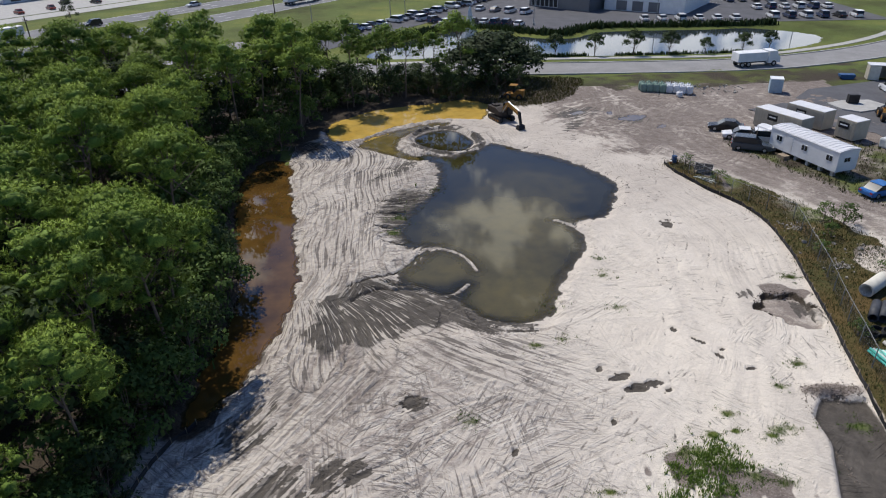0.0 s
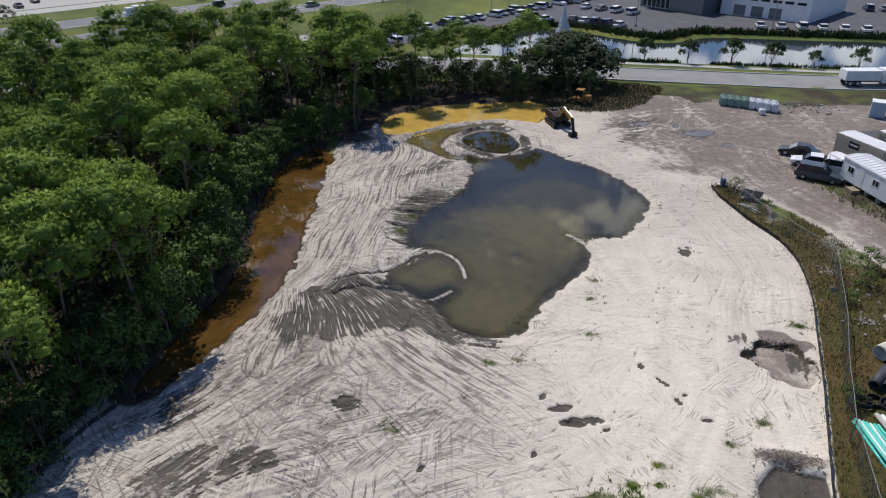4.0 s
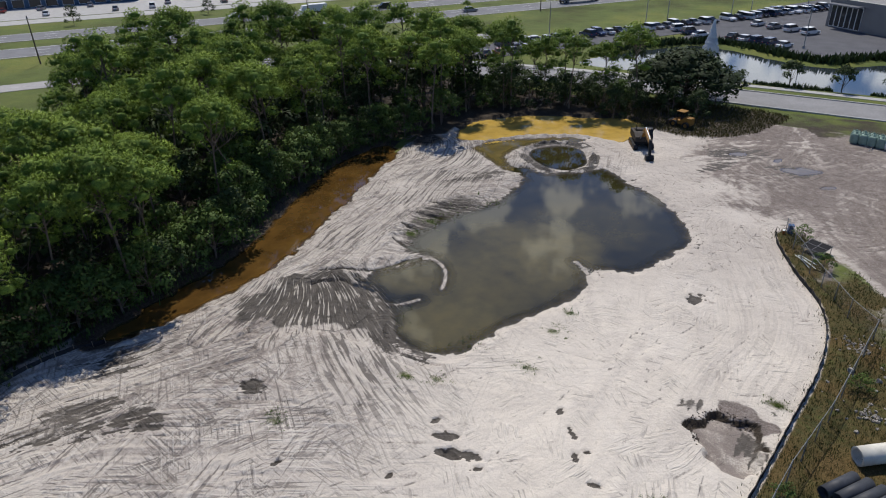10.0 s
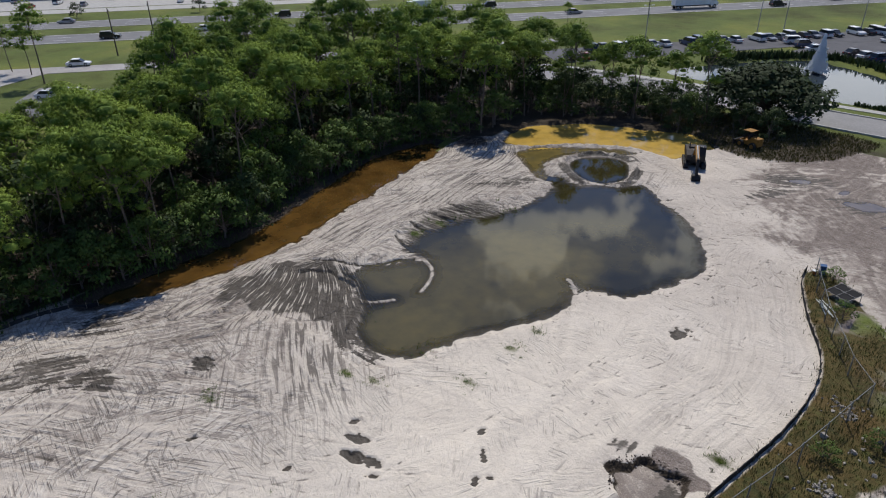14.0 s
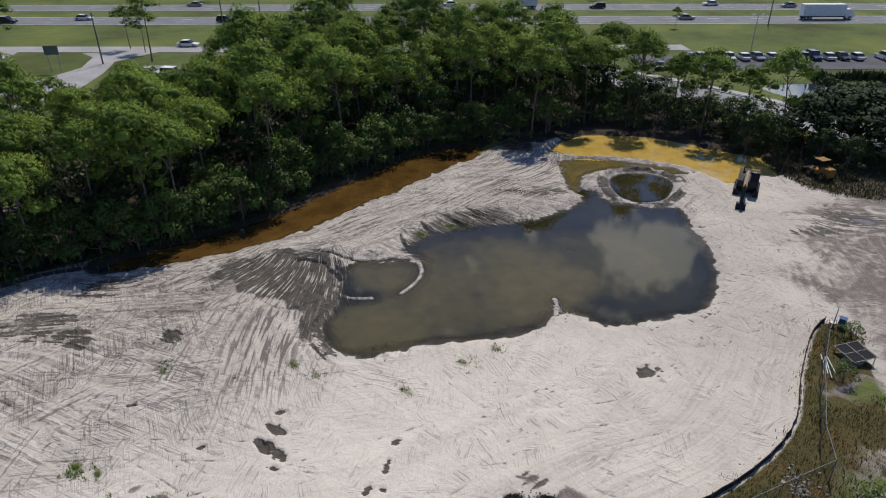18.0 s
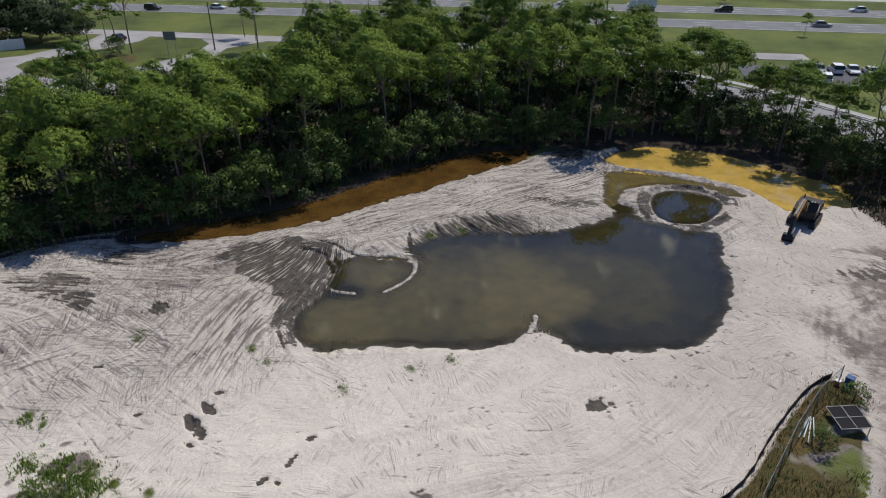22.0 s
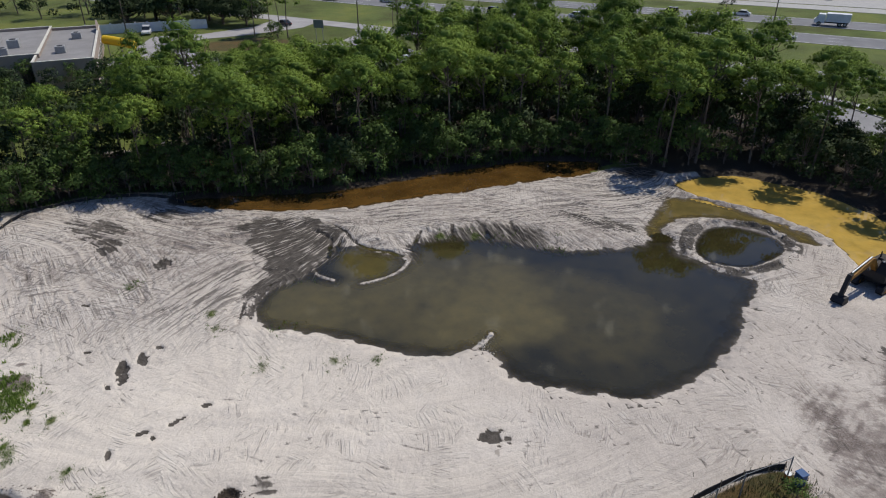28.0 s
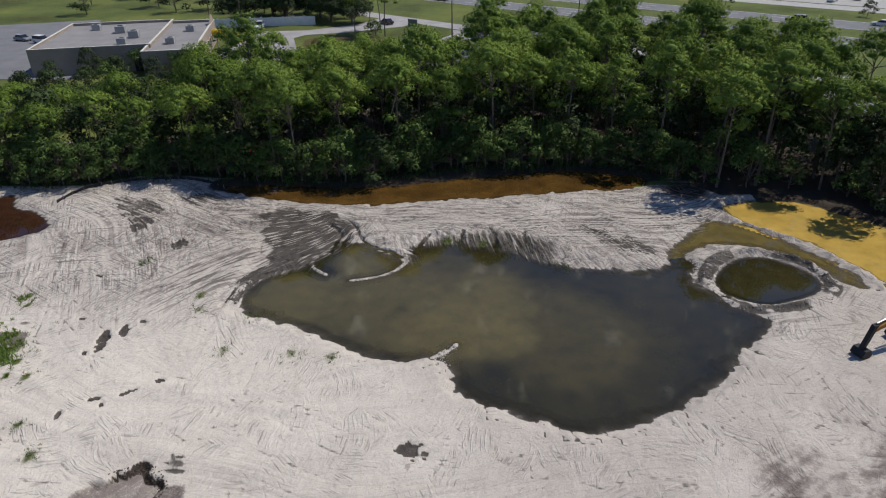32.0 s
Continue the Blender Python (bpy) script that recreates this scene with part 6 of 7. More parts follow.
M_FENCE = simple("dull_galvanised", (0.22, 0.23, 0.23), 0.6, 0.3, 0.3, 2)


def chain_fence(points, label, tall=1.7, gap=2.6):
    ob = empty("chain_link_fence", label, "fence")
    line = []
    for (a, b) in zip(points[:-1], points[1:]):
        n = max(1, round(math.dist(a, b) / gap))
        line += [(a[0] + (b[0] - a[0]) * i / n, a[1] + (b[1] - a[1]) * i / n) for i in range(n)]
    line.append(points[-1])
    for i, (x, y) in enumerate(line):
        z = ground_z(x, y)
        part("post", rod(B(), (x, y, z - 0.2), (x, y, z + tall + 0.08), 0.035), M_FENCE, ob)
        if i + 1 < len(line):
            x1, y1 = line[i + 1]
            z1 = ground_z(x1, y1)
            part("top_rail", rod(B(), (x, y, z + tall), (x1, y1, z1 + tall), 0.022, None, 6), M_FENCE, ob)
            link_mesh("mesh_panel", [(x, y, z), (x1, y1, z1), (x1, y1, z1 + tall), (x, y, z + tall)], [(0, 1, 2, 3)], M_CHAIN, ob, "grey woven wire")
    return ob


chain_fence([(27.7, 74.8), (28.6, 71.5), (30.2, 67.5), (33.2, 61.3), (34.9, 59.0), (32.3, 47.6), (30.4, 41.0), (29.2, 35.7), (28.2, 28), (27.2, 18)], "galvanised chain-link fence through weeds beside the site")


# ---- slatted panel on a frame, blue box, poles ----
M_RACK = simple("rack_frame", (0.22, 0.22, 0.22), 0.5, 0.3)


def solar_rack():
    ob = empty("panel_rack", "tilted rack of four black panels in a pale metal frame", "panel", m=pose(30.5, 72.0, ground_z(30.5, 72.0), 0, 0, -26))
    tilt = Matrix.Rotation(radians(5), 4, "X")
    up = Matrix.Translation((0, 0, 0.7)) @ tilt
    for sx in (-0.6, 0.6):
        for sy in (-0.58, 0.58):
            part("panel", box(B(), (1.14, 1.1, 0.04), (0, 0, 0), 0.0, up @ Matrix.Translation((sx, sy, 0))), M_PANEL, ob)
    for sx in (-1.2, 0, 1.2):
        part("frame_rail", box(B(), (0.035, 2.36, 0.05), (0, 0, 0), 0.0, up @ Matrix.Translation((sx, 0, 0.03))), M_RACK, ob)
    for sy in (-1.18, 0, 1.18):
        part("frame_rail", box(B(), (2.46, 0.035, 0.05), (0, 0, 0), 0.0, up @ Matrix.Translation((0, sy, 0.05))), M_RACK, ob)
    for sx in (-1.1, 1.1):
        for sy in (-1.05, 1.05):
            top = up @ Vector((sx, sy, 0))
            part("leg", rod(B(), (top.x, top.y, -0.1), top, 0.04), M_RACK, ob)
    ob.scale = (0.84, 0.8, 0.8)
    return ob


solar_rack()
ob = empty("blue_drum_box", "dark blue plastic box with a lid on the ground", "box", m=pose(28.1, 75.3, ground_z(28.1, 75.3), 0, 0, 15) @ Matrix.Diagonal((0.8, 0.8, 0.85, 1)))
part("body", box(B(), (0.6, 0.6, 0.95), (0, 0, 0.46), 0.05), M_BLUE, ob)
part("lid", box(B(), (0.66, 0.66, 0.1), (0, 0, 0.98), 0.03), M_BLUE, ob, "dark blue lid")
ob = empty("bucket", "small orange and white bucket by the blue box", "bucket", m=pose(27.6, 74.9, ground_z(27.6, 74.9)))
part("body", rod(B(), (0, 0, 0), (0, 0, 0.36), 0.14, 0.18, 14), M_ORANGE, ob)
part("lid", rod(B(), (0, 0, 0.36), (0, 0, 0.4), 0.19, 0.19, 14), M_PVC, ob)
rp = np.random.default_rng(31)
for i in range(5):
    x, y = 29.0 + rp.uniform(-0.3, 0.3), 70.6 + rp.uniform(-0.3, 0.3)
    z = ground_z(x, y)
    bm = rod(B(), (0, 0, 0.03), (1.3 + rp.uniform(-0.3, 0.3), -2.0 + rp.uniform(-0.3, 0.3), 0.06 + 0.08 * i), 0.035)
    ob = part("white_pole", bm, M_PVC, None)
    ob.matrix_basis = pose(x, y, z)
    tagged(ob, "loose white pole lying against the fence", "pole", "loose white poles")


# ---- pipes stacked in the weeds ----
def pipe(name, a, b, r, wall, material, label, group):
    a, b = Vector(a), Vector(b)
    d = (b - a)
    bm = B()
    n = 20
    m = Matrix.Translation(a) @ d.to_track_quat("Z", "Y").to_matrix().to_4x4()
    rings = []
    for z, rr in ((0, r), (d.length, r), (d.length, r - wall), (0, r - wall)):
        rings.append([bm.verts.new(m @ Vector((rr * math.cos(6.2832 * i / n), rr * math.sin(6.2832 * i / n), z))) for i in range(n)])
    for k in range(4):
        p, q = rings[k], rings[(k + 1) % 4]
        for i in range(n):
            f = bm.faces.new((p[i], p[(i + 1) % n], q[(i + 1) % n], q[i]))
            f.smooth = k in (0, 2)
    ob = part(name, bm, material, None)
    return tagged(ob, label, "pipe", group)


def gz(x, y, up=0.0):
    return (x, y, ground_z(x, y) + up)


pipe("concrete_pipe", gz(33.8, 44.6, 0.55), gz(36.2, 46.2, 0.55), 0.58, 0.12, M_CREAM, "large cream pipe lying in weeds", "pipes in the weeds")
for i in range(4):
    ox = 0.72 * i
    pipe("black_pipe", gz(32.2 + ox, 40.9 - 0.12 * i, 0.36), gz(33.7 + ox, 42.9 - 0.12 * i, 0.36), 0.36, 0.06, M_HDPE, "short thick black plastic pipe in a row", "row of black pipes")
for i in range(14):
    lay, k = divmod(i, 7)
    x, y = 29.9 + 0.2 * k + 0.1 * lay, 37.4 - 0.05 * k
    mat_, word = ((M_TEAL, "teal") if (i * 5) % 3 != 1 else (M_PVC, "white"))
    pipe("pvc_pipe", gz(x, y, 0.1 + 0.17 * lay), gz(x + 0.9 + 0.15 * math.sin(i), y - 5.6 + 0.3 * math.sin(i * 2.1), 0.1 + 0.17 * lay), 0.09, 0.012, mat_, f"long {word} plastic drain pipe in a stack", "stack of drain pipes")
for i in range(6):
    x, y = 31.5 + 0.3 * i, 38.2 - 0.08 * i
    pipe("grey_pipe", gz(x, y, 0.16), gz(x + 1.0, y - 5.0, 0.16), 0.15, 0.015, M_PVC if i % 2 else M_CONCRETE, "long pale plastic pipe in a stack", "stack of drain pipes")
for i in range(3):
    bm = B()
    loops = []
    for j in range(57):
        a, wide = j * 0.449, 0.5 + 0.05 * i
        out = Vector((math.cos(a), math.sin(a), 0))
        mid = out * wide + Vector((0, 0, 0.05 + 0.006 * j))
        loops.append([bm.verts.new(mid + out * (0.04 * math.cos(q)) + Vector((0, 0, 0.04 * math.sin(q)))) for q in np.arange(6) * 1.0472])
    for a, b in zip(loops, loops[1:]):
        for q in range(6):
            bm.faces.new((a[q], a[(q + 1) % 6], b[(q + 1) % 6], b[q]))
    bm.faces.new(loops[0])
    bm.faces.new(loops[-1][::-1])
    ob = part("hose_coil", bm, M_RUBBER, None)
    ob.matrix_basis = pose(31.1 + 0.75 * i, 39.2 + 0.35 * (i % 2), ground_z(31.1 + 0.75 * i, 39.2), 4 * i, 3, 0)
    tagged(ob, "coil of black hose on brown weeds", "hose", "coils of hose")


# ---- sacks, toilet, office trailer, containers ----
def sack(material, word):
    bm = B()
    box(bm, (0.95, 0.95, 1.0), (0, 0, 0.5), 0.2)
    for v in bm.verts:
        k = 1 + 0.1 * math.sin(3.1 * v.co.z)
        v.co.x *= k + 0.03 * math.sin(9 * v.co.y + 3)
        v.co.y *= k + 0.03 * math.sin(8 * v.co.x)
    for f in bm.faces:
        f.smooth = True
    ob = empty("bulk_sack", f"full {word} bulk sack in a row on sandy ground", "sack", "row of bulk sacks")
    part("body", bm, material, ob)
    part("neck", rod(B(), (0, 0, 0.98), (0.05, 0.03, 1.16), 0.2, 0.12, 10), material, ob)
    for sx, sy in ((-1, -1), (-1, 1), (1, -1), (1, 1)):
        part("loop", box(B(), (0.06, 0.06, 0.24), (sx * 0.33, sy * 0.33, 1.06), 0.02), material, ob)
    return ob


SACKS = [sack(M_BAGG, "grey-green"), sack(M_BAGW, "white")]
for row in range(2):
    for i in range(8):
        x = 33.4 + i * 0.98
        y = 107.6 - 0.33 * (x - 33.4) + row * 1.05
        put(SACKS[0 if i < 4 else 1], x, y, -18 + 5 * math.sin(i * 3 + row), 1.03, tall=1.3)
put(SACKS[1], 38.2, 103.9, 10, 0.85)

ob = empty("portable_toilet", "pale blue-grey portable cabin on gravel", "toilet", m=pose(54.0, 105.0, 0.0, 0, 0, -20))
part("body", box(B(), (1.9, 1.9, 2.2), (0, 0, 1.15), 0.06), M_PALEBLUE, ob)
part("roof", box(B(), (2.0, 2.0, 0.14), (0, 0, 2.3), 0.05), M_WHITE, ob, "white roof cap")
part("door", box(B(), (0.8, 0.05, 1.9), (0, -0.97, 1.1), 0.01), M_PALEBLUE, ob)


def ribbed_box(name, label, category, L, W, z0, z1, material, m, group="", ribs=0.5):
    ob = empty(name, label, category, group, m=m)
    part("body", box(B(), (L, W, z1 - z0), (0, 0, (z0 + z1) / 2), 0.03), material, ob)
    return ob


def site_trailer():
    ob = ribbed_box("office_trailer", "long white site office trailer with ribbed roof on blocks", "trailer", 10.2, 3.0, 0.6, 3.0, M_WHITE, pose(44.3, 74.6, 0.0, 0, 0, 108.8))
    r = part("roof", prism(B(), [(-1.58, 3.0), (-1.5, 3.12), (0, 3.3), (1.5, 3.12), (1.58, 3.0)], 10.35, Matrix.Rotation(radians(90), 4, "Z")), M_ROOFWHITE, ob, "low curved white metal roof")
    for i in range(17):
        part("roof_rib", prism(B(), [(-1.57, 3.04), (-1.5, 3.16), (0, 3.35), (1.5, 3.16), (1.57, 3.04)], 0.07, Matrix.Translation((-5.0 + i * 0.62, 0, 0)) @ Matrix.Rotation(radians(90), 4, "Z")), M_ROOFWHITE, r)
    for sx in (-3.9, -0.3, 3.6):
        for sy in (-1, 1):
            w = part("window", box(B(), (0.95, 0.06, 0.75), (sx, sy * 1.5, 2.0), 0.01), M_WHITE, ob)
            for k in (-0.22, 0.22):
                part("pane", box(B(), (0.36, 0.03, 0.6), (sx + k, sy * 1.535, 2.0)), M_GLASS, w)
    w = part("window", box(B(), (0.06, 1.0, 0.6), (-5.11, 0.2, 2.0), 0.01), M_WHITE, ob)
    for k in (-0.23, 0.23):
        part("pane", box(B(), (0.03, 0.38, 0.48), (-5.145, 0.2 + k, 2.0)), M_GLASS, w)
    part("door", box(B(), (0.9, 0.06, 2.0), (2.0, 1.5, 1.65), 0.01), M_WHITE, ob)
    part("steps", box(B(), (1.2, 0.9, 0.45), (2.0, 2.0, 0.22), 0.02), M_WOOD, ob)
    for i in range(6):
        for sy in (-1.1, 1.1):
            part("block_pier", box(B(), (0.4, 0.4, 0.62), (-4.5 + i * 1.8, sy, 0.3)), M_CONCRETE, ob)
    part("hitch", box(B(), (1.6, 0.15, 0.12), (5.8, 0, 0.55)), M_BLACK, ob)
    part("porch_roof", prism(B(), [(-0.8, 2.5), (-0.7, 2.7), (0, 2.85), (0.7, 2.7), (0.8, 2.5)], 2.2, Matrix.Translation((6.3, 0.9, -0.1)) @ Matrix.Rotation(radians(90), 4, "Z")), M_ROOFWHITE, ob)
    for sy in (0.2, 1.6):
        part("porch_post", rod(B(), (7.2, sy, 0), (7.2, sy, 2.5), 0.04), M_WOOD, ob)
    return ob


site_trailer()
for L, x, y, turn, words in ((7.2, 46.2, 86.0, 117, "long tan storage container beside the trailer"), (5.6, 51.0, 88.2, 117, "short tan storage container"), (2.8, 53.6, 82.4, 112, "small square tan storage box")):
    ob = ribbed_box("storage_container", words + " on asphalt", "container", L, 2.5, 0.12, 2.6, M_TAN, pose(x, y, 0.06, 0, 0, turn), "tan storage containers")
    for i in range(int(L / 0.4)):
        for sy in (-1, 1):
            part("rib", box(B(), (0.16, 0.05, 2.2), (-L / 2 + 0.3 + i * 0.4, sy * 1.26, 1.36)), M_TAN, ob)
    part("roof", box(B(), (L - 0.1, 2.4, 0.05), (0, 0, 2.62)), M_ROOFWHITE, ob, "pale dusty roof")
    for sy in (-0.6, 0.6):
        part("door", box(B(), (0.05, 1.1, 2.2), (L / 2 + 0.02, sy, 1.35), 0.01), M_TAN, ob)
    part("sign_board", box(B(), (1.5, 0.04, 0.8), (L * 0.1, 1.31, 1.8)), M_BLACK, ob, "black sign board with white bars")
    part("sign_bar", box(B(), (1.1, 0.03, 0.18), (L * 0.1, 1.335, 1.85)), M_WHITE, ob)
    for sx in (-1, 1):
        part("skid", box(B(), (0.2, 2.3, 0.14), (sx * L * 0.4, 0, 0.06)), M_BLACK, ob)

ob = empty("covered_pile", "load under a creased grey-white tarpaulin", "tarpaulin", m=pose(57.2, 78.5, 0.0, 0, 0, 20))
bm = box(B(), (3.2, 2.2, 1.2), (0, 0, 0.6), 0.25)
bmesh.ops.subdivide_edges(bm, edges=bm.edges[:], cuts=2, use_grid_fill=True)
for v in bm.verts:
    v.co += 0.12 * noise.noise_vector(v.co * 1.3)
    v.co.z = max(v.co.z, 0)
part("tarpaulin", bm, M_TARP, ob)
part("timber", box(B(), (2.2, 0.9, 0.5), (1.9, 0.8, 0.26), 0.04), M_WOOD, ob)
slab("kerb_island", [(58.6, 97.6), (59.2, 94.4), (61, 92.8), (63.6, 93.6), (66.5, 96), (65.6, 98.7), (61.5, 98.8)], M_CONCRETE, 0.24, 0.3, "pale concrete kerbed island on the site road", "kerb")
ob = empty("control_cabinet", "black metal utility cabinet on the kerbed island", "cabinet", m=pose(62.2, 97.2, 0.24, 0, 0, -10))
part("body", box(B(), (1.5, 0.9, 1.3), (0, 0, 0.65), 0.04), M_BLACK, ob)
part("door", box(B(), (0.65, 0.04, 1.1), (-0.35, -0.46, 0.65), 0.01), M_BLACK, ob)
ob = empty("site_shed", "tan open-fronted site shed on asphalt", "shed", m=pose(74.2, 111.2, 0.06, 0, 0, -18))
part("back_wall", box(B(), (3.2, 0.1, 2.4), (0, 1.0, 1.2)), M_TAN, ob)
for sx in (-1.55, 1.55):
    part("side_wall", box(B(), (0.1, 2.0, 2.4), (sx, 0, 1.2)), M_TAN, ob)
part("front_wall", box(B(), (1.6, 0.1, 2.4), (-0.7, -0.95, 1.2)), M_CREAM, ob)
part("roof", box(B(), (3.4, 2.3, 0.12), (0, 0, 2.46), 0.02), M_ROOFWHITE, ob)
ob = empty("skip_bin", "low dark blue steel bin", "bin", m=pose(69.5, 112, 0.0, 0, 0, -10))
part("body", prism(B(), [(-1.2, 0.5), (-0.8, 0.05), (0.8, 0.05), (1.2, 0.5), (1.2, 0.8), (-1.2, 0.8)], 1.3), M_BLUE, ob)

car_suv = car("suv", (0.06, 0.075, 0.09), "dark grey-blue")
put(car_suv, 39.2, 79.1, -24)
car_white = car("sedan", (0.75, 0.75, 0.75), "white")
put(car_white, 39.6, 83.5, 162)
put(car("suv", (0.72, 0.74, 0.75), "white", "", "white parked pickup with dark windows"), 42.6, 81.2, -20)
put(car("sedan", (0.02, 0.02, 0.022), "black"), 39.0, 87.0, 160)
put(car("sedan", (0.04, 0.16, 0.42), "bright blue"), 46.9, 64.4, 20)
put(car("suv", (0.73, 0.74, 0.75), "pale", "", "white parked utility van by the site road"), 71.6, 103.0, 80)

# ---- rocks, spoil and grass on the site ----
def lumps(name, label, places, material, seed, category="rocks"):
    bm = B()
    r = np.random.default_rng(seed)
    for x, y, s in places:
        res = bmesh.ops.create_icosphere(bm, subdivisions=1, radius=s, matrix=pose(x, y, ground_z(x, y) + s * 0.15, *r.uniform(0, 90, 3)))
        for v in res["verts"]:
            v.co += Vector(r.normal(0, s * 0.26, 3))
    ob = part(name, bm, material, None)
    return tagged(ob, label, category, kind="stuff")


rr = np.random.default_rng(17)
spots = []
for i in (0, 1, 6):
    for t in rr.uniform(0, 1, 60):
        a, b = PIT[i], PIT[(i + 1) % 7]
        spots.append((a[0] + (b[0] - a[0]) * t + rr.normal(0, 0.16), a[1] + (b[1] - a[1]) * t + rr.normal(0, 0.16), rr.uniform(0.015, 0.07)))
lumps("pit_clods", "broken dark sand clods along the dug pit", spots, simple("dark_clods", (0.10, 0.08, 0.065), 0.95, 0, 0.4, 3), 18, "clods")
spots = [(rr.uniform(23.2, 27.0), 33.4 + rr.normal(0, 0.35), rr.uniform(0.015, 0.055)) for _ in range(650)] + [(22.9 + rr.normal(0, 0.12), rr.uniform(26, 33), rr.uniform(0.015, 0.05)) for _ in range(120)]
lumps("rubble_ridge", "grey-brown broken rubble ridge beside the sunken pad", spots, simple("rubble", (0.24, 0.20, 0.165), 0.95, 0, 0.4, 3), 19, "rubble")
spots = [(35 + rr.normal(0, 1.6), 53 + rr.normal(0, 3.0), abs(rr.normal(0, 0.08)) + 0.04) for _ in range(50)] + [(33.8 + rr.normal(0, 0.5), 57.5 + rr.normal(0, 0.7), rr.uniform(0.03, 0.13)) for _ in range(60)] + [(34.6 + rr.normal(0, 0.4), 49.4 + rr.normal(0, 0.4), rr.uniform(0.03, 0.15)) for _ in range(50)]
lumps("loose_rocks", "pale loose rocks and lime rubble among weeds", spots, M_ROCK, 20)
spots = [(rr.uniform(34, 50), 110 - rr.uniform(0, 5), abs(rr.normal(0, 0.1)) + 0.05) for _ in range(120)]
lumps("verge_rubble", "pale broken concrete and rubble by the sacks", spots, M_ROCK, 22)
spots = [(12.4 + rr.normal(0, 0.7), 60.3 + rr.normal(0, 0.45), rr.uniform(0.025, 0.09)) for _ in range(90)]
lumps("sand_lumps", "white wet sand lumps slumped into the pond", [q for q in spots if ground_z(q[0], q[1]) > LEVEL - 0.25], simple("pale_clods", (0.56, 0.52, 0.46), 0.9, 0, 0.25, 3), 24, "clods")
ring_line = smooth_line(RING, False, 0.25)
spots = [(p[0] + rr.normal(0, 0.3), p[1] + rr.normal(0, 0.35), rr.uniform(0.03, 0.1)) for p in ring_line for _ in range(2)]
lumps("spoil_clods", "grey clods of dug spoil on the ring bank", spots, simple("grey_clods", (0.34, 0.31, 0.28), 0.95, 0, 0.35, 3), 23, "clods")


def blades(name, label, spots_of, material, seed, tall=0.4, wide=0.05, per=14, category="grass", spread=0.25):
    """Clumps of single blades that lean outwards."""
    r = np.random.default_rng(seed)
    v, f = [], []
    for x, y, s in spots_of:
        z = ground_z(x, y)
        for _ in range(per):
            a, q = r.uniform(0, 6.283), abs(r.normal(0, spread * s))
            bx, by = x + math.cos(a) * q, y + math.sin(a) * q
            h, lean, b = tall * s * r.uniform(0.5, 1.2), r.uniform(0.1, 0.6), r.uniform(0, 6.283)
            w = wide * s * r.uniform(0.7, 1.3)
            tx, ty = bx + math.cos(b) * h * lean, by + math.sin(b) * h * lean
            nx, ny = -math.sin(b) * w, math.cos(b) * w
            k = len(v)
            v += [(bx - nx, by - ny, z - 0.02), (bx + nx, by + ny, z - 0.02), ((bx + tx) / 2 + nx * 0.8, (by + ty) / 2 + ny * 0.8, z + h * 0.62), ((bx + tx) / 2 - nx * 0.8, (by + ty) / 2 - ny * 0.8, z + h * 0.62), (tx, ty, z + h)]
            f += [(k, k + 1, k + 2, k + 3), (k + 3, k + 2, k + 4)]
    ob = link_mesh(name, v, f, material)
    return tagged(ob, label, category, kind="stuff")


spots = []
for x, y, r in TUFTS:
    for _ in range(int(20 * r * r) + 8):
        spots.append((x + rr.normal(0, r * 1.0) * rr.uniform(0.2, 1), y + rr.normal(0, r * 0.7) * rr.uniform(0.2, 1), rr.uniform(0.25, 0.85)))
blades("grass_tufts", "bright green grass tufts on bare sand", spots, M_GRASS, 41, 0.18, 0.014, 22)
spots = []
for x, y, r in ((12.2, 25.0, 0.9), (13.6, 26.4, 1.1), (14.8, 27.6, 1.2), (15.8, 28.6, 0.9), (16.4, 27.2, 0.8), (14.6, 25.6, 1.0), (12.6, 27.2, 0.5), (7.7, 24.6, 0.5)):
    for _ in range(int(80 * r * r)):
        spots.append((x + rr.normal(0, r * 0.6), y + rr.normal(0, r * 0.5), rr.uniform(0.4, 1.2)))
blades("weed_patch", "leafy green weeds on bare sand", spots, M_LEAFWEED, 52, 0.24, 0.03, 9, "weeds", 0.2)
spots = [(p[0], p[1], rr.uniform(0.5, 1.4)) for p in scatter(STRIP, 0.36, 4200, 42) if p[1] > 22 and p[0] < 41 and ((p[0] - 31.6) ** 2 / 6 + (p[1] - 70.5) ** 2 / 26) > 0.8]
blades("weed_strip", "brown and green weeds along the chain-link fence", spots, M_WEED, 43, 0.2, 0.012, 26, "weeds", 0.4)
spots = [(p[0], p[1], rr.uniform(0.6, 1.3)) for p in scatter(smooth_line(TRAILER_PAD, True), 0.6, 900, 44)]
blades("trailer_grass", "rough dark grass round the trailer", spots, M_WEED, 45, 0.3, 0.03, 9)
spots = [(p[0], p[1], rr.uniform(0.7, 1.5)) for p in scatter(THICKET, 0.5, 1400, 46)]
blades("thicket_grass", "rough dark green grass under the oak", spots, M_WEED, 47, 0.3, 0.026, 18)
d_f = [(x + rr.normal(0, 0.5), y + rr.normal(0, 0.5), rr.uniform(0.6, 1.6)) for x, y in smooth_line(FOREST[:70], False, 0.35)]
blades("bank_weeds", "green weeds and fern at the wood's foot", d_f, M_SHRUB, 48, 0.38, 0.04, 14, "weeds", 0.5)
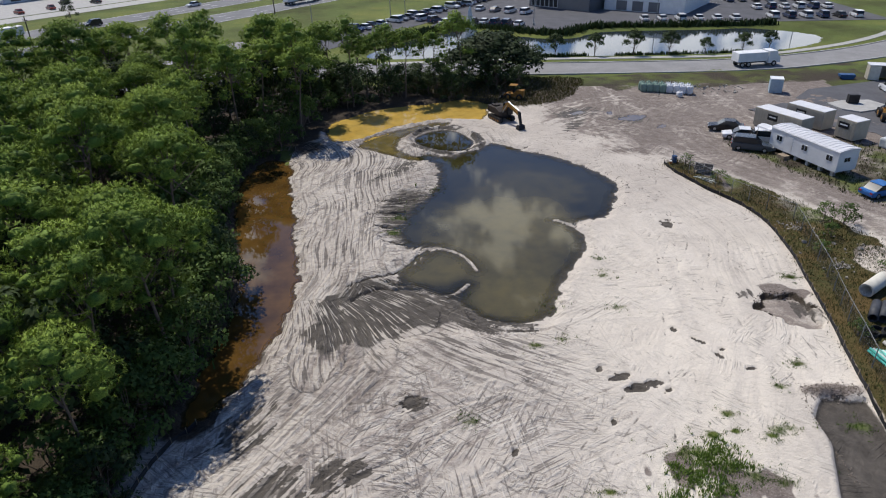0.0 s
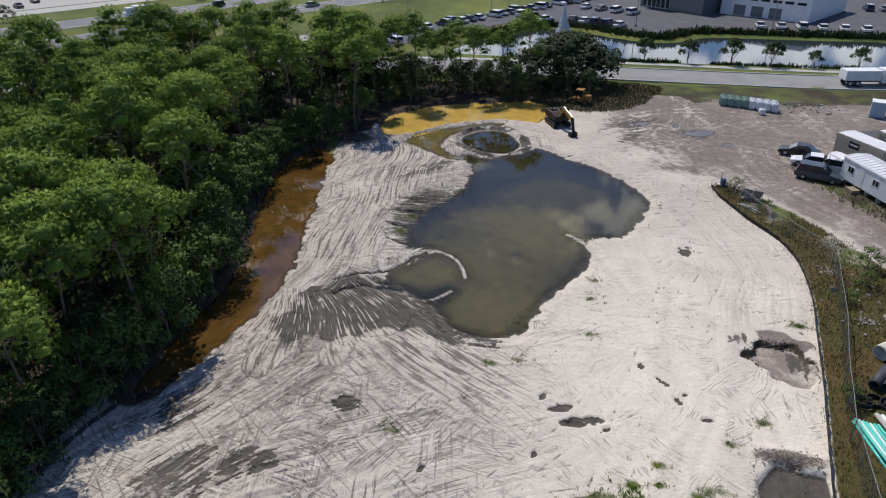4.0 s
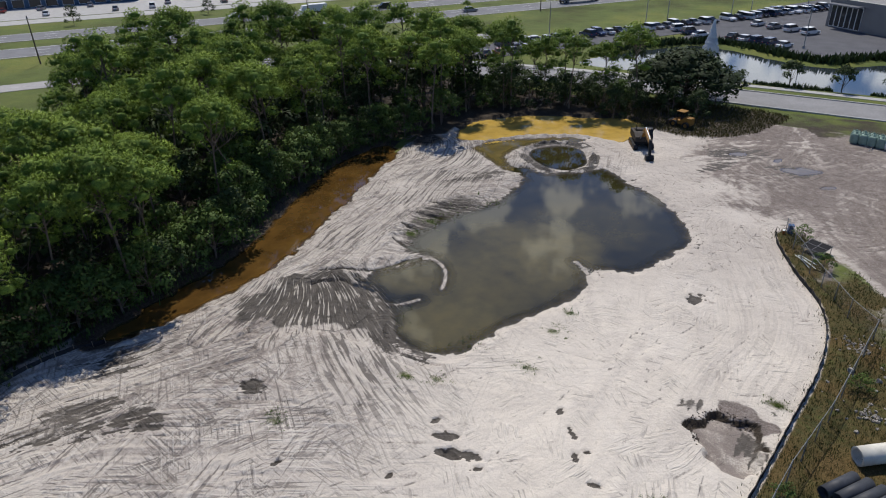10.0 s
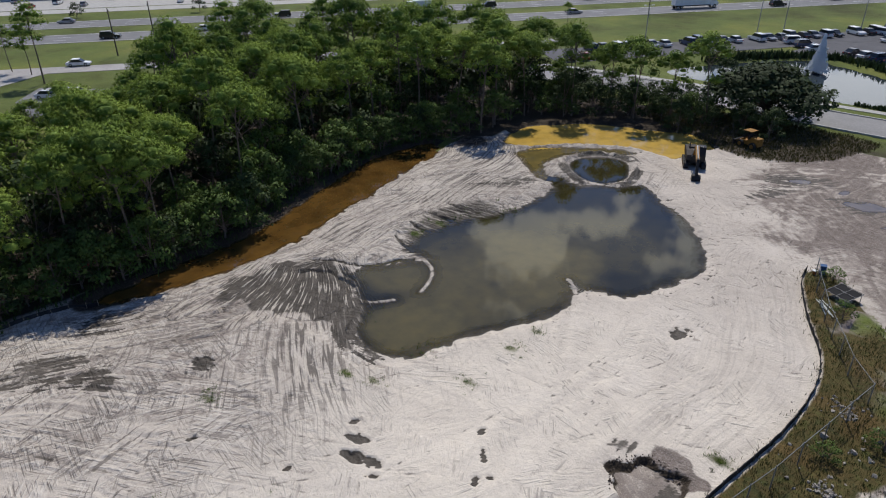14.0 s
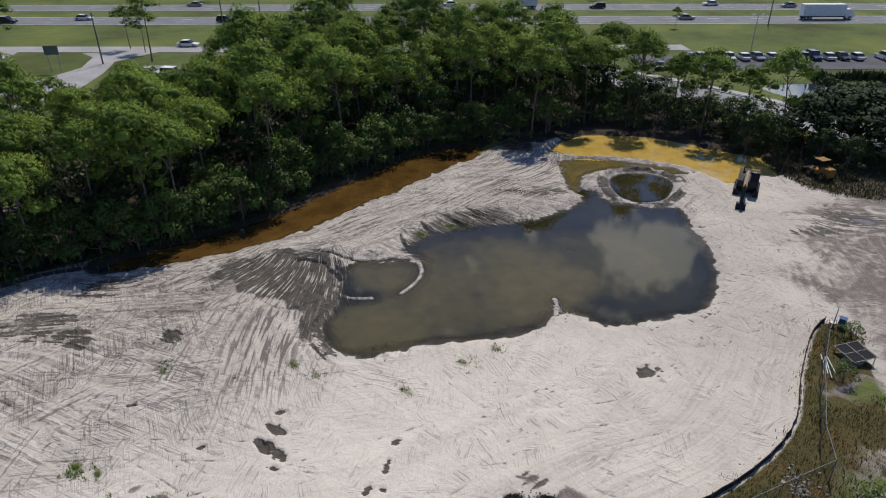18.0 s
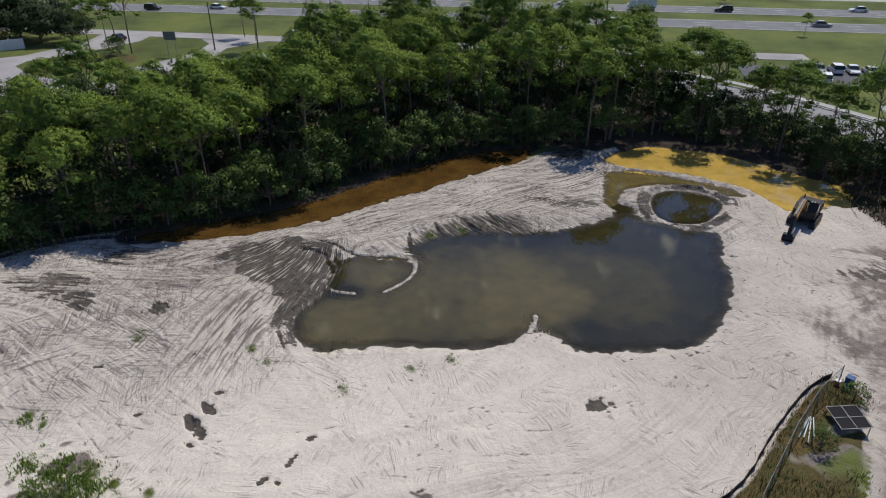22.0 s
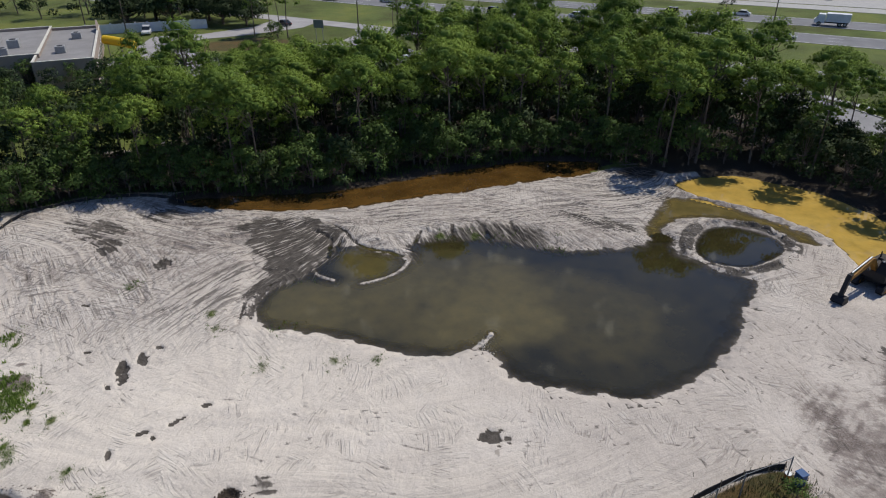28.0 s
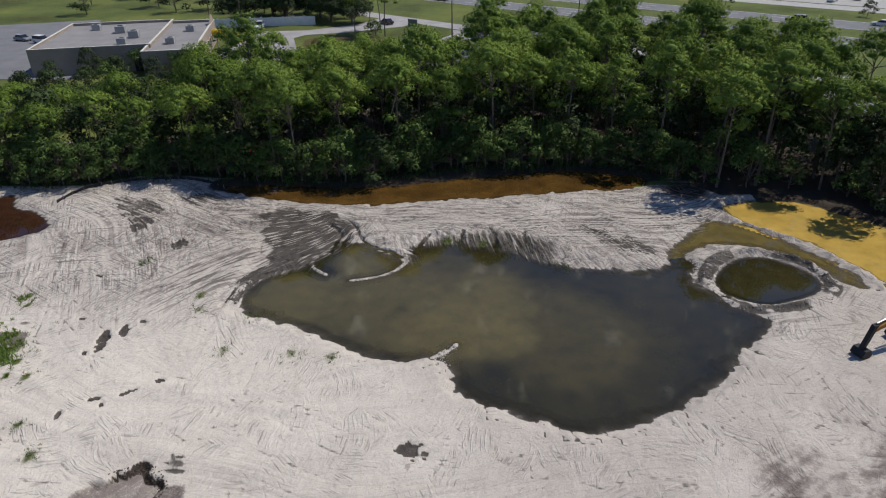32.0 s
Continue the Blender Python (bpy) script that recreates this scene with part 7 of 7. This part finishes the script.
for x, y, k, s in ((37.5, 58.2, 1, 0.55), (39.2, 57.4, 3, 0.9), (34.0, 52.0, 3, 0.5), (30.2, 39.2, 3, 0.55), (31.2, 68.8, 3, 0.6), (29.2, 74.4, 3, 0.55), (38.0, 47.5, 3, 0.8), (36.5, 55, 3, 0.6)):
    put(BUSHES[k], x, y, x * 77, s)
# driftwood and sticks at the ditch's head
bm_spots = [(-19 + rr.normal(0, 2.2), 83.5 + rr.normal(0, 1.2)) for _ in range(22)]
for i, (x, y) in enumerate(bm_spots):
    a = rr.uniform(0, 6.28)
    L = rr.uniform(0.8, 2.6)
    z = max(ground_z(x, y), LEVEL)
    ob = part("dead_branch", rod(B(), (-math.cos(a) * L / 2, -math.sin(a) * L / 2, 0.05), (math.cos(a) * L / 2, math.sin(a) * L / 2, 0.15), 0.06, 0.03, 6), M_BARK, None)
    ob.matrix_basis = pose(x, y, z)
    tagged(ob, "bleached dead branch on dark mud", "branch", "dead branches by the ditch")

# weeds that stand in the shallows, a red bush and dead trunks at the wood's edge
wet = [(cx_ + rr.normal(0, 0.9), cy_ + rr.normal(0, 0.6), rr.uniform(0.5, 1.0)) for cx_, cy_ in ((2.2, 46.6), (4.2, 45.2), (6.6, 44.2), (-2.0, 64.5), (-1.0, 69.5), (-3.2, 61.0)) for _ in range(14)] + [(cx_ + rr.normal(0, 1.0), cy_ + rr.normal(0, 0.8), rr.uniform(0.4, 0.8)) for cx_, cy_ in ((1.6, 63.2), (2.4, 62.6), (5.1, 45.2), (7.7, 46.6), (6.3, 61.4), (5.5, 46.5), (8.3, 45.4), (-4.2, 63.5), (-3.6, 66.5)) for _ in range(9)]
blades("shallow_weeds", "short green weeds standing in the pond's shallows", wet, M_SHRUB, 51, 0.42, 0.02, 10, "weeds", 0.2)
red_bush = broadleaf("red_bush", 207, 3.4, 1.5, 8, M_RED, "rusty red dying bush at the wood's edge", "bush", "", 0.12, 150, 0.1, 0.06)
put(red_bush, -22.0, 33.6, 30, 1.0)
for x, y, L, a, lean in ((8.6, 101.8, 3.8, 20, 0.25), (10.4, 103.2, 4.4, 200, 0.12), (7.2, 104.2, 3.6, 300, 0.18)):
    top = Vector((math.cos(radians(a)) * lean * L, math.sin(radians(a)) * lean * L, L))
    ob = empty("dead_tree", "thin bare leaning dead trunk by the ochre pond", "tree", "dead trunks", m=pose(x, y, ground_z(x, y) - 0.1))
    part("trunk", rod(B(), (0, 0, 0), top, 0.06, 0.02, 7), M_DUSTY, ob)
    for k in range(4):
        q = top * (0.5 + 0.12 * k)
        part("branch", rod(B(), q, q + Vector((math.cos(k * 2.1) * 0.8, math.sin(k * 2.1) * 0.8, 0.5)), 0.02, 0.01, 5), M_DUSTY, ob)


# ---- beyond the site: showroom, car lots, lake, highway, western buildings ----
M_GREYWALL = simple("grey_cladding", (0.16, 0.165, 0.175), 0.5, 0.2, 0.1, 0.5)
M_STUCCO = simple("beige_stucco", (0.33, 0.27, 0.225), 0.85, 0, 0.12, 0.5)
M_ROOFGREY = simple("grey_membrane_roof", (0.27, 0.26, 0.25), 0.85, 0, 0.2, 0.25, 0.2)
M_YTUBE = simple("yellow_slide", (0.72, 0.46, 0.01), 0.4, 0, 0.08, 1)
M_SIGNBLUE = simple("blue_shopfront", (0.05, 0.10, 0.17), 0.5, 0, 0.2, 1)
M_SPRAY = simple("water_spray", (0.8, 0.82, 0.84), 0.6, 0, 0.1, 3)
M_POLE = simple("grey_pole", (0.33, 0.33, 0.33), 0.5, 0.4, 0.15, 2)
M_TIMBERPOLE = simple("timber_pole", (0.13, 0.105, 0.085), 0.9, 0, 0.25, 2)


def lamp_post(tall=8.5, heads=2):
    ob = empty("street_lamp", "tall grey lamp post with flat lamp heads", "lamp", "lamp posts of the lots")
    part("foot", rod(B(), (0, 0, 0), (0, 0, 0.7), 0.28, 0.28, 12), M_CONCRETE, ob)
    part("pole", rod(B(), (0, 0, 0.6), (0, 0, tall), 0.11, 0.07, 8), M_POLE, ob)
    part("arm", rod(B(), (-0.8, 0, tall), (0.8, 0, tall), 0.04, None, 6), M_POLE, ob)
    for s in (-1, 1)[:heads]:
        part("lamp_head", box(B(), (0.6, 0.32, 0.12), (s * 0.9, 0, tall + 0.02), 0.03), M_WHITE, ob, "pale flat lamp head")
    return ob


LAMP_POST = lamp_post()
for x, y in (*[hwy(s, 121.0) for s in (110, 138, 166, 194)], (-9.1, 191), (23.7, 170.5), (54, 169.8), (90, 172), (8.7, 208), (40, 215), (80, 215)):
    put(LAMP_POST, x, y, 53, 1.0, z=0.0)

LOT = [car("sedan", (0.72, 0.73, 0.74), "silver-white", "cars on the display lots"), car("sedan", (0.03, 0.03, 0.035), "near-black", "cars on the display lots"),
       car("sedan", (0.25, 0.26, 0.28), "mid-grey", "cars on the display lots"), car("suv", (0.74, 0.74, 0.74), "clean-white", "cars on the display lots"),
       car("suv", (0.04, 0.06, 0.12), "navy", "cars on the display lots"), car("sedan", (0.25, 0.04, 0.03), "dark-red", "cars on the display lots")]
rc = np.random.default_rng(88)
head = math.degrees(math.atan2(HU[1], HU[0]))
for i, s in enumerate(np.arange(96, 200, 2.9)):
    x, y = hwy(s, 118.6)
    if rc.random() < 0.9:
        put(LOT[int(rc.choice([0, 0, 1, 1, 2, 3, 4]))], x, y, head + 90 + 180 * (i % 2) + rc.normal(0, 2), 0.95, z=0.07)
for i, s in enumerate((88, 91.2, 94.5, 98)):
    x, y = hwy(s, 110.8)
    put(LOT[(1, 5, 2, 3)[i]], x, y, head + 80, 0.95, z=0.07)
for a, b, n in (((9, 176), (20, 170), 5), ((-4, 182), (2, 176), 3), ((12, 196), (24, 188), 4), ((52, 173), (74, 170.5), 6), ((8, 205), (14, 222), 6), ((84, 172), (104, 170), 6), ((86, 186), (104, 184), 6), ((84, 200), (106, 198), 7), ((18, 224), (30, 238), 5)):
    for t in np.linspace(0, 1, n):
        x, y = a[0] + (b[0] - a[0]) * t, a[1] + (b[1] - a[1]) * t
        turn = math.degrees(math.atan2(b[1] - a[1], b[0] - a[0])) + 90
        put(LOT[int(rc.choice([0, 1, 2, 3, 4, 0, 3]))], x, y, turn + rc.normal(0, 3), 0.95, z=0.06)


def flat_building(name, label, m, L, W, tall, wall, roof, kind="building", group=""):
    """A flat-roofed block: four walls, a roof sheet behind parapets."""
    ob = empty(name, label, kind, group, m=m)
    for sx in (-1, 1):
        part("wall", box(B(), (0.3, W, tall), (sx * (L / 2 - 0.15), 0, tall / 2)), wall, ob)
    for sy in (-1, 1):
        part("wall", box(B(), (L - 0.6, 0.3, tall), (0, sy * (W / 2 - 0.15), tall / 2)), wall, ob)
    part("roof", box(B(), (L - 0.58, W - 0.58, 0.3), (0, 0, tall - 0.65)), roof, ob)
    for sy in (-1, 1):
        part("parapet_cap", box(B(), (L + 0.1, 0.4, 0.08), (0, sy * (W / 2 - 0.15), tall + 0.04)), M_CREAM, ob)
    for sx in (-1, 1):
        part("parapet_cap", box(B(), (0.4, W - 0.7, 0.08), (sx * (L / 2 - 0.15), 0, tall + 0.04)), M_CREAM, ob)
    return ob


def windows(ob, y, xs, w, h, z, material=None, name="window", frame=True):
    for x in xs:
        p = part(name, box(B(), (w, 0.14, h), (x, y, z)), M_WHITE if frame else M_BLACK, ob)
        part("pane", box(B(), (w - 0.2, 0.06, h - 0.2), (x, y + (0.07 if y > 0 else -0.07), z)), material or M_GLASS, p)


M_UNIT = simple("roof_unit_metal", (0.34, 0.34, 0.33), 0.6, 0.2)


def roof_units(ob, places, z):
    for x, y, s in places:
        u = part("roof_unit", box(B(), (1.7 * s, 1.5 * s, 1.1 * s), (x, y, z + 0.55 * s), 0.06), M_UNIT, ob, "grey rooftop air conditioner")
        part("fan_grille", box(B(), (1.0 * s, 0.05, 0.8 * s), (x, y - 0.76 * s, z + 0.55 * s)), M_BLACK, u)
        part("fan", rod(B(), (x, y, z + 1.08 * s), (x, y, z + 1.16 * s), 0.45 * s, 0.45 * s, 14), M_BLACK, u)


# showroom: a dark glazed hall and a long white workshop
turn = math.degrees(math.atan2(186.0 - 199.7, 41.7 - 27.3))
hall = flat_building("showroom_hall", "dark grey showroom hall with a glazed front", pose(41.5, 203, 0.06, 0, 0, turn), 20, 22, 6.5, M_GREYWALL, M_ROOFGREY)
windows(hall, -11.0, [-8.4 + 1.5 * i for i in range(6)], 1.4, 5.0, 2.7, None, "glazed_bay")
part("canopy", box(B(), (9.0, 2.2, 0.3), (-4.6, -12.0, 5.4), 0.05), M_GREYWALL, hall)
roof_units(hall, ((-4, 2, 1.3), (4, 5, 1.2)), 6.0)
work = flat_building("showroom_workshop", "long white showroom workshop with strip windows", pose(62.0, 195.0, 0.06, 0, 0, turn + 8), 22, 24, 5.6, M_WHITE, M_ROOFWHITE)
windows(work, -12.0, [-8.6 + 2.9 * i for i in range(7)], 2.3, 0.8, 4.2, None, "strip_window")
windows(work, -12.0, [-6 + 4.5 * i for i in range(3)], 3.2, 2.7, 1.4, M_GREYWALL, "roller_door")
roof_units(work, ((-6, 3, 1.4), (2, -3, 1.3), (7, 5, 1.3)), 5.1)
part("roof_plant", box(B(), (7, 5, 1.6), (-3, 4, 6.0), 0.1), M_GREYWALL, work)
# hedge on the lake's far bank
hedge = [(x, y, rc.uniform(0.8, 1.5)) for x, y in smooth_line([(-12, 153), (-5, 163), (4, 169.5), (12, 168), (22, 160.5), (29, 158), (38, 165), (60, 164), (80, 163)], False, 0.7)]
blades("lake_hedge", "dark clipped hedge and reeds on the lake bank", hedge, M_OAK, 91, 1.1, 0.16, 26, "hedge", 0.7)
near_reeds = [(x, 136.2 + rc.normal(0, 0.3), rc.uniform(0.6, 1.1)) for x in np.concatenate([np.arange(18, 30, 0.4), np.arange(36, 62, 0.45)])]
blades("lake_reeds", "dark low reeds along the lake's near shore", near_reeds, M_OAK, 92, 0.8, 0.12, 18, "reeds", 0.5)

# fountain: a plume of drops over a floating nozzle
ob = empty("fountain", "white plume of a floating lake fountain", "fountain", m=pose(7.1, 156.6, LEVEL))
part("float", rod(B(), (0, 0, 0), (0, 0, 0.3), 0.8, 0.6, 14), M_BLACK, ob)
v, f = [], []
for _ in range(1500):
    t = rc.uniform(0, 1)
    a = rc.uniform(0, 6.28)
    q = (0.2 + 2.0 * (1 - t) ** 1.4) * math.sqrt(rc.random())
    z = 0.2 + 6.8 * t
    s = rc.uniform(0.08, 0.18)
    x, y = q * math.cos(a), q * math.sin(a)
    k = len(v)
    v += [(x - s, y, z), (x + s, y, z), (x, y + s, z - s), (x, y, z + 2.2 * s)]
    f += [(k, k + 1, k + 3), (k + 1, k + 2, k + 3), (k + 2, k, k + 3), (k, k + 2, k + 1)]
link_mesh("plume", v, f, M_SPRAY, ob, "white falling spray")


# box truck, rubbish truck, highway cars
def lorry(name, label, L, colour_mat, cab_mat, m, tall=3.6):
    ob = empty(name, label, "lorry", m=m)
    part("cargo_box", box(B(), (L - 2.6, 2.45, tall - 1.0), (-1.3, 0, 1.0 + (tall - 1.0) / 2), 0.06), colour_mat, ob)
    part("chassis", box(B(), (L - 0.6, 1.2, 0.3), (0, 0, 0.8)), M_BLACK, ob)
    c = part("cab", prism(B(), [(L / 2 - 2.4, 0.6), (L / 2 - 2.4, 2.7), (L / 2 - 0.9, 2.75), (L / 2 - 0.4, 1.7), (L / 2, 1.5), (L / 2, 0.6)], 2.3), cab_mat, ob)
    part("windscreen", prism(B(), [(L / 2 - 0.95, 1.75), (L / 2 - 0.98, 2.6), (L / 2 - 0.78, 2.6), (L / 2 - 0.36, 1.75)], 2.0), M_GLASS, c)
    for x in (L / 2 - 1.2, -L / 2 + 1.0, -L / 2 + 2.2):
        for sy in (-1, 1):
            wheel(ob, x, sy * 1.05, 0.5, 0.32)
    return ob


lorry("rubbish_truck", "white rubbish truck on the two-lane road", 8.4, M_WHITE, M_WHITE, pose(58.5, 123.0, 0.06, 0, 0, 8), 2.6)
x, y = hwy(150, 168)
lorry("box_lorry", "long white box lorry on the highway", 14.0, M_WHITE, M_WHITE, pose(x, y, 0.06, 0, 0, head), 4.0)
x, y = hwy(70, 188)
lorry("work_truck", "white flatbed work truck on the far carriageway", 8.0, M_ROOFWHITE, M_WHITE, pose(x, y, 0.06, 0, 0, head + 180), 3.0)
lane = [car("sedan", (0.7, 0.71, 0.72), "white-silver", "cars on the highway", "white car on the grey highway"), car("suv", (0.03, 0.03, 0.03), "dark", "cars on the highway", "dark car on the grey highway"),
        car("sedan", (0.3, 0.31, 0.33), "grey", "cars on the highway", "grey car on the grey highway")]
for s, d, k in ((-70, 164, 1), (-52, 169, 0), (-12, 165, 1), (10, 170, 0), (62, 164, 0), (112, 168, 2), (175, 164, 1), (200, 170, 0), (-90, 188, 0), (-30, 194, 2), (30, 188, 1), (48, 194, 0), (92, 188, 1), (128, 194, 0), (150, 190, 2), (210, 188, 0)):
    x, y = hwy(s, d)
    put(lane[k], x, y, head + (0 if d < 180 else 180), 1.0, z=0.06)
for x, y, t in ((-128, 33, 220), (-112.5, 71.5, 53), (-121, 1, 10), (-90, 57, 40), (-86, 60, 40), (-99, -38, 70), (-101, -45, 70), (-104, -52, 70)):
    put(LOT[int(rc.integers(0, 5))], x, y, t, 1.0, z=0.06)


# ---- western building, wall, sign, poles ----
wb = flat_building("low_building", "low beige flat-roofed building behind the wood", pose(-86.0, -19.2, 0.0, 0, 0, 17), 31, 22, 5.0, M_STUCCO, M_ROOFGREY)
wb2 = flat_building("low_building_wing", "beige flat-roofed wing with a gabled front", pose(-86.6, -3.4, 0.0, 0, 0, 16.5), 36, 9.6, 4.8, M_STUCCO, M_ROOFGREY)
roof_units(wb, ((4, 6, 1.3), (-3, 2, 1.3), (11, 5, 1.1), (-8, -4, 1.1)), 4.5)
roof_units(wb2, ((8, -1, 1.1), (-6, 1, 1.1)), 4.3)
part("loading_door", box(B(), (0.12, 3.0, 2.6), (15.53, 4, 1.3)), M_BLACK, wb, "dark open loading door")
part("arch_door", box(B(), (0.12, 1.8, 2.4), (15.53, 8.4, 1.2)), M_BLACK, wb)
windows(wb2, 4.8, [-12 + 3.5 * i for i in range(8)], 1.3, 1.4, 2.2)
part("gable_front", prism(B(), [(-3.5, 4.7), (0, 6.5), (3.5, 4.7)], 0.3, Matrix.Translation((-14, 4.6, 0))), M_STUCCO, wb2)
ob = empty("tube_slide", "bright yellow plastic tube slide beside the building", "slide", m=pose(-93.5, 3.6, 0, 0, 0, 72))
pt = [(-3.6, 0, 3.6), (-1.4, 0, 3.4), (1.2, 0, 3.1), (3.2, 0, 2.6)]
part("tube", rod(rod(rod(B(), pt[0], pt[1], 0.9, None, 18), pt[1], pt[2], 0.9, None, 18), pt[2], pt[3], 0.9, None, 18), M_YTUBE, ob)
for x in (-3, 0, 2.8):
    part("support", rod(B(), (x, 0, 0), (x, 0, 3), 0.09), M_POLE, ob)
# white boundary wall in panels
ob = empty("boundary_wall", "long white rendered wall at the car park's far side", "wall")
a, b = Vector((-121.5, -13, 0)), Vector((-127.3, 14.1, 0))
for i in range(10):
    p = a.lerp(b, (i + 0.5) / 10)
    ang = math.atan2(b.y - a.y, b.x - a.x)
    part("wall_panel", box(B(), (2.75, 0.2, 2.2), p + Vector((0, 0, 1.1)), 0.0, Matrix.Rotation(ang, 4, "Z")), M_WHITE, ob)
    part("pier", box(B(), (0.35, 0.35, 2.4), a.lerp(b, i / 10) + Vector((0, 0, 1.2)), 0.0, Matrix.Rotation(ang, 4, "Z")), M_WHITE, ob)
ob = empty("roadside_sign", "green-backed sign board on two posts", "sign", m=pose(-103.4, 43.2, 0, 0, 0, 60))
part("board", box(B(), (2.6, 0.1, 1.7), (0, 0, 4.2), 0.02), simple("sign_back", (0.12, 0.15, 0.13), 0.6), ob)
for sx in (-0.9, 0.9):
    part("post", rod(B(), (sx, 0.1, 0), (sx, 0.1, 4.9), 0.07), M_POLE, ob)


def power_pole():
    ob = empty("power_pole", "dark timber power pole with a crossarm", "pole", "power poles along the highway")
    part("pole", rod(B(), (0, 0, -0.2), (0, 0, 10.5), 0.17, 0.11, 8), M_TIMBERPOLE, ob)
    part("crossarm", box(B(), (2.2, 0.12, 0.14), (0, 0, 9.8)), M_TIMBERPOLE, ob)
    for x in (-0.9, 0, 0.9):
        part("insulator", rod(B(), (x, 0, 9.87), (x, 0, 10.1), 0.05), M_PALEBLUE, ob)
    return ob


POLE = power_pole()
for x, y in ((-116.3, 81.5), (-119.6, 80.3 + 12), hwy(130, 158), hwy(60, 150), hwy(-100, 150), (-105.5, 52), (-122, -4), (-135, -18)):
    put(POLE, x, y, head + 90, 0.95, z=0)
# shops across the highway
for i, (s, d, L, W, tall, wall, word) in enumerate(((0, 262, 46, 16, 6, M_SIGNBLUE, "blue-fronted"), (-52, 262, 40, 16, 5.5, M_WHITE, "white"), (62, 268, 44, 18, 6, M_STUCCO, "beige"), (120, 270, 40, 18, 6.5, M_WHITE, "white"), (-110, 265, 44, 16, 6, M_STUCCO, "beige"), (175, 268, 40, 18, 6, M_STUCCO, "beige"))):
    x, y = hwy(s, d)
    sh = flat_building("shop_block", f"{word} flat-roofed shop block across the highway", pose(x, y, 0.05, 0, 0, head), L, W, tall, wall, M_ROOFWHITE, group="shops across the highway")
    windows(sh, -W / 2, [-L / 2 + 4 + 5 * k for k in range(int(L / 5) - 1)], 3.6, 2.6, 1.6)
    roof_units(sh, ((-8, 0, 1.4), (6, 2, 1.4)), tall - 0.5)
for i in range(34):
    x, y = hwy(-120 + i * 8.5 + rc.normal(0, 1.5), rc.choice([232, 240, 247]))
    put(LOT[int(rc.integers(0, 6))], x, y, head + 90 + rc.normal(0, 4), 1.0, z=0.05)
# apartment block behind the western trees
ap = flat_building("apartment_block", "grey-blue apartment block behind dark trees", pose(-172, -2, 0, 0, 0, 70), 26, 12, 10, M_PALEBLUE, M_ROOFGREY)
for z in (2, 5.2, 8.4):
    windows(ap, -6.0, [-10.5 + 3 * k for k in range(8)], 1.6, 1.7, z)
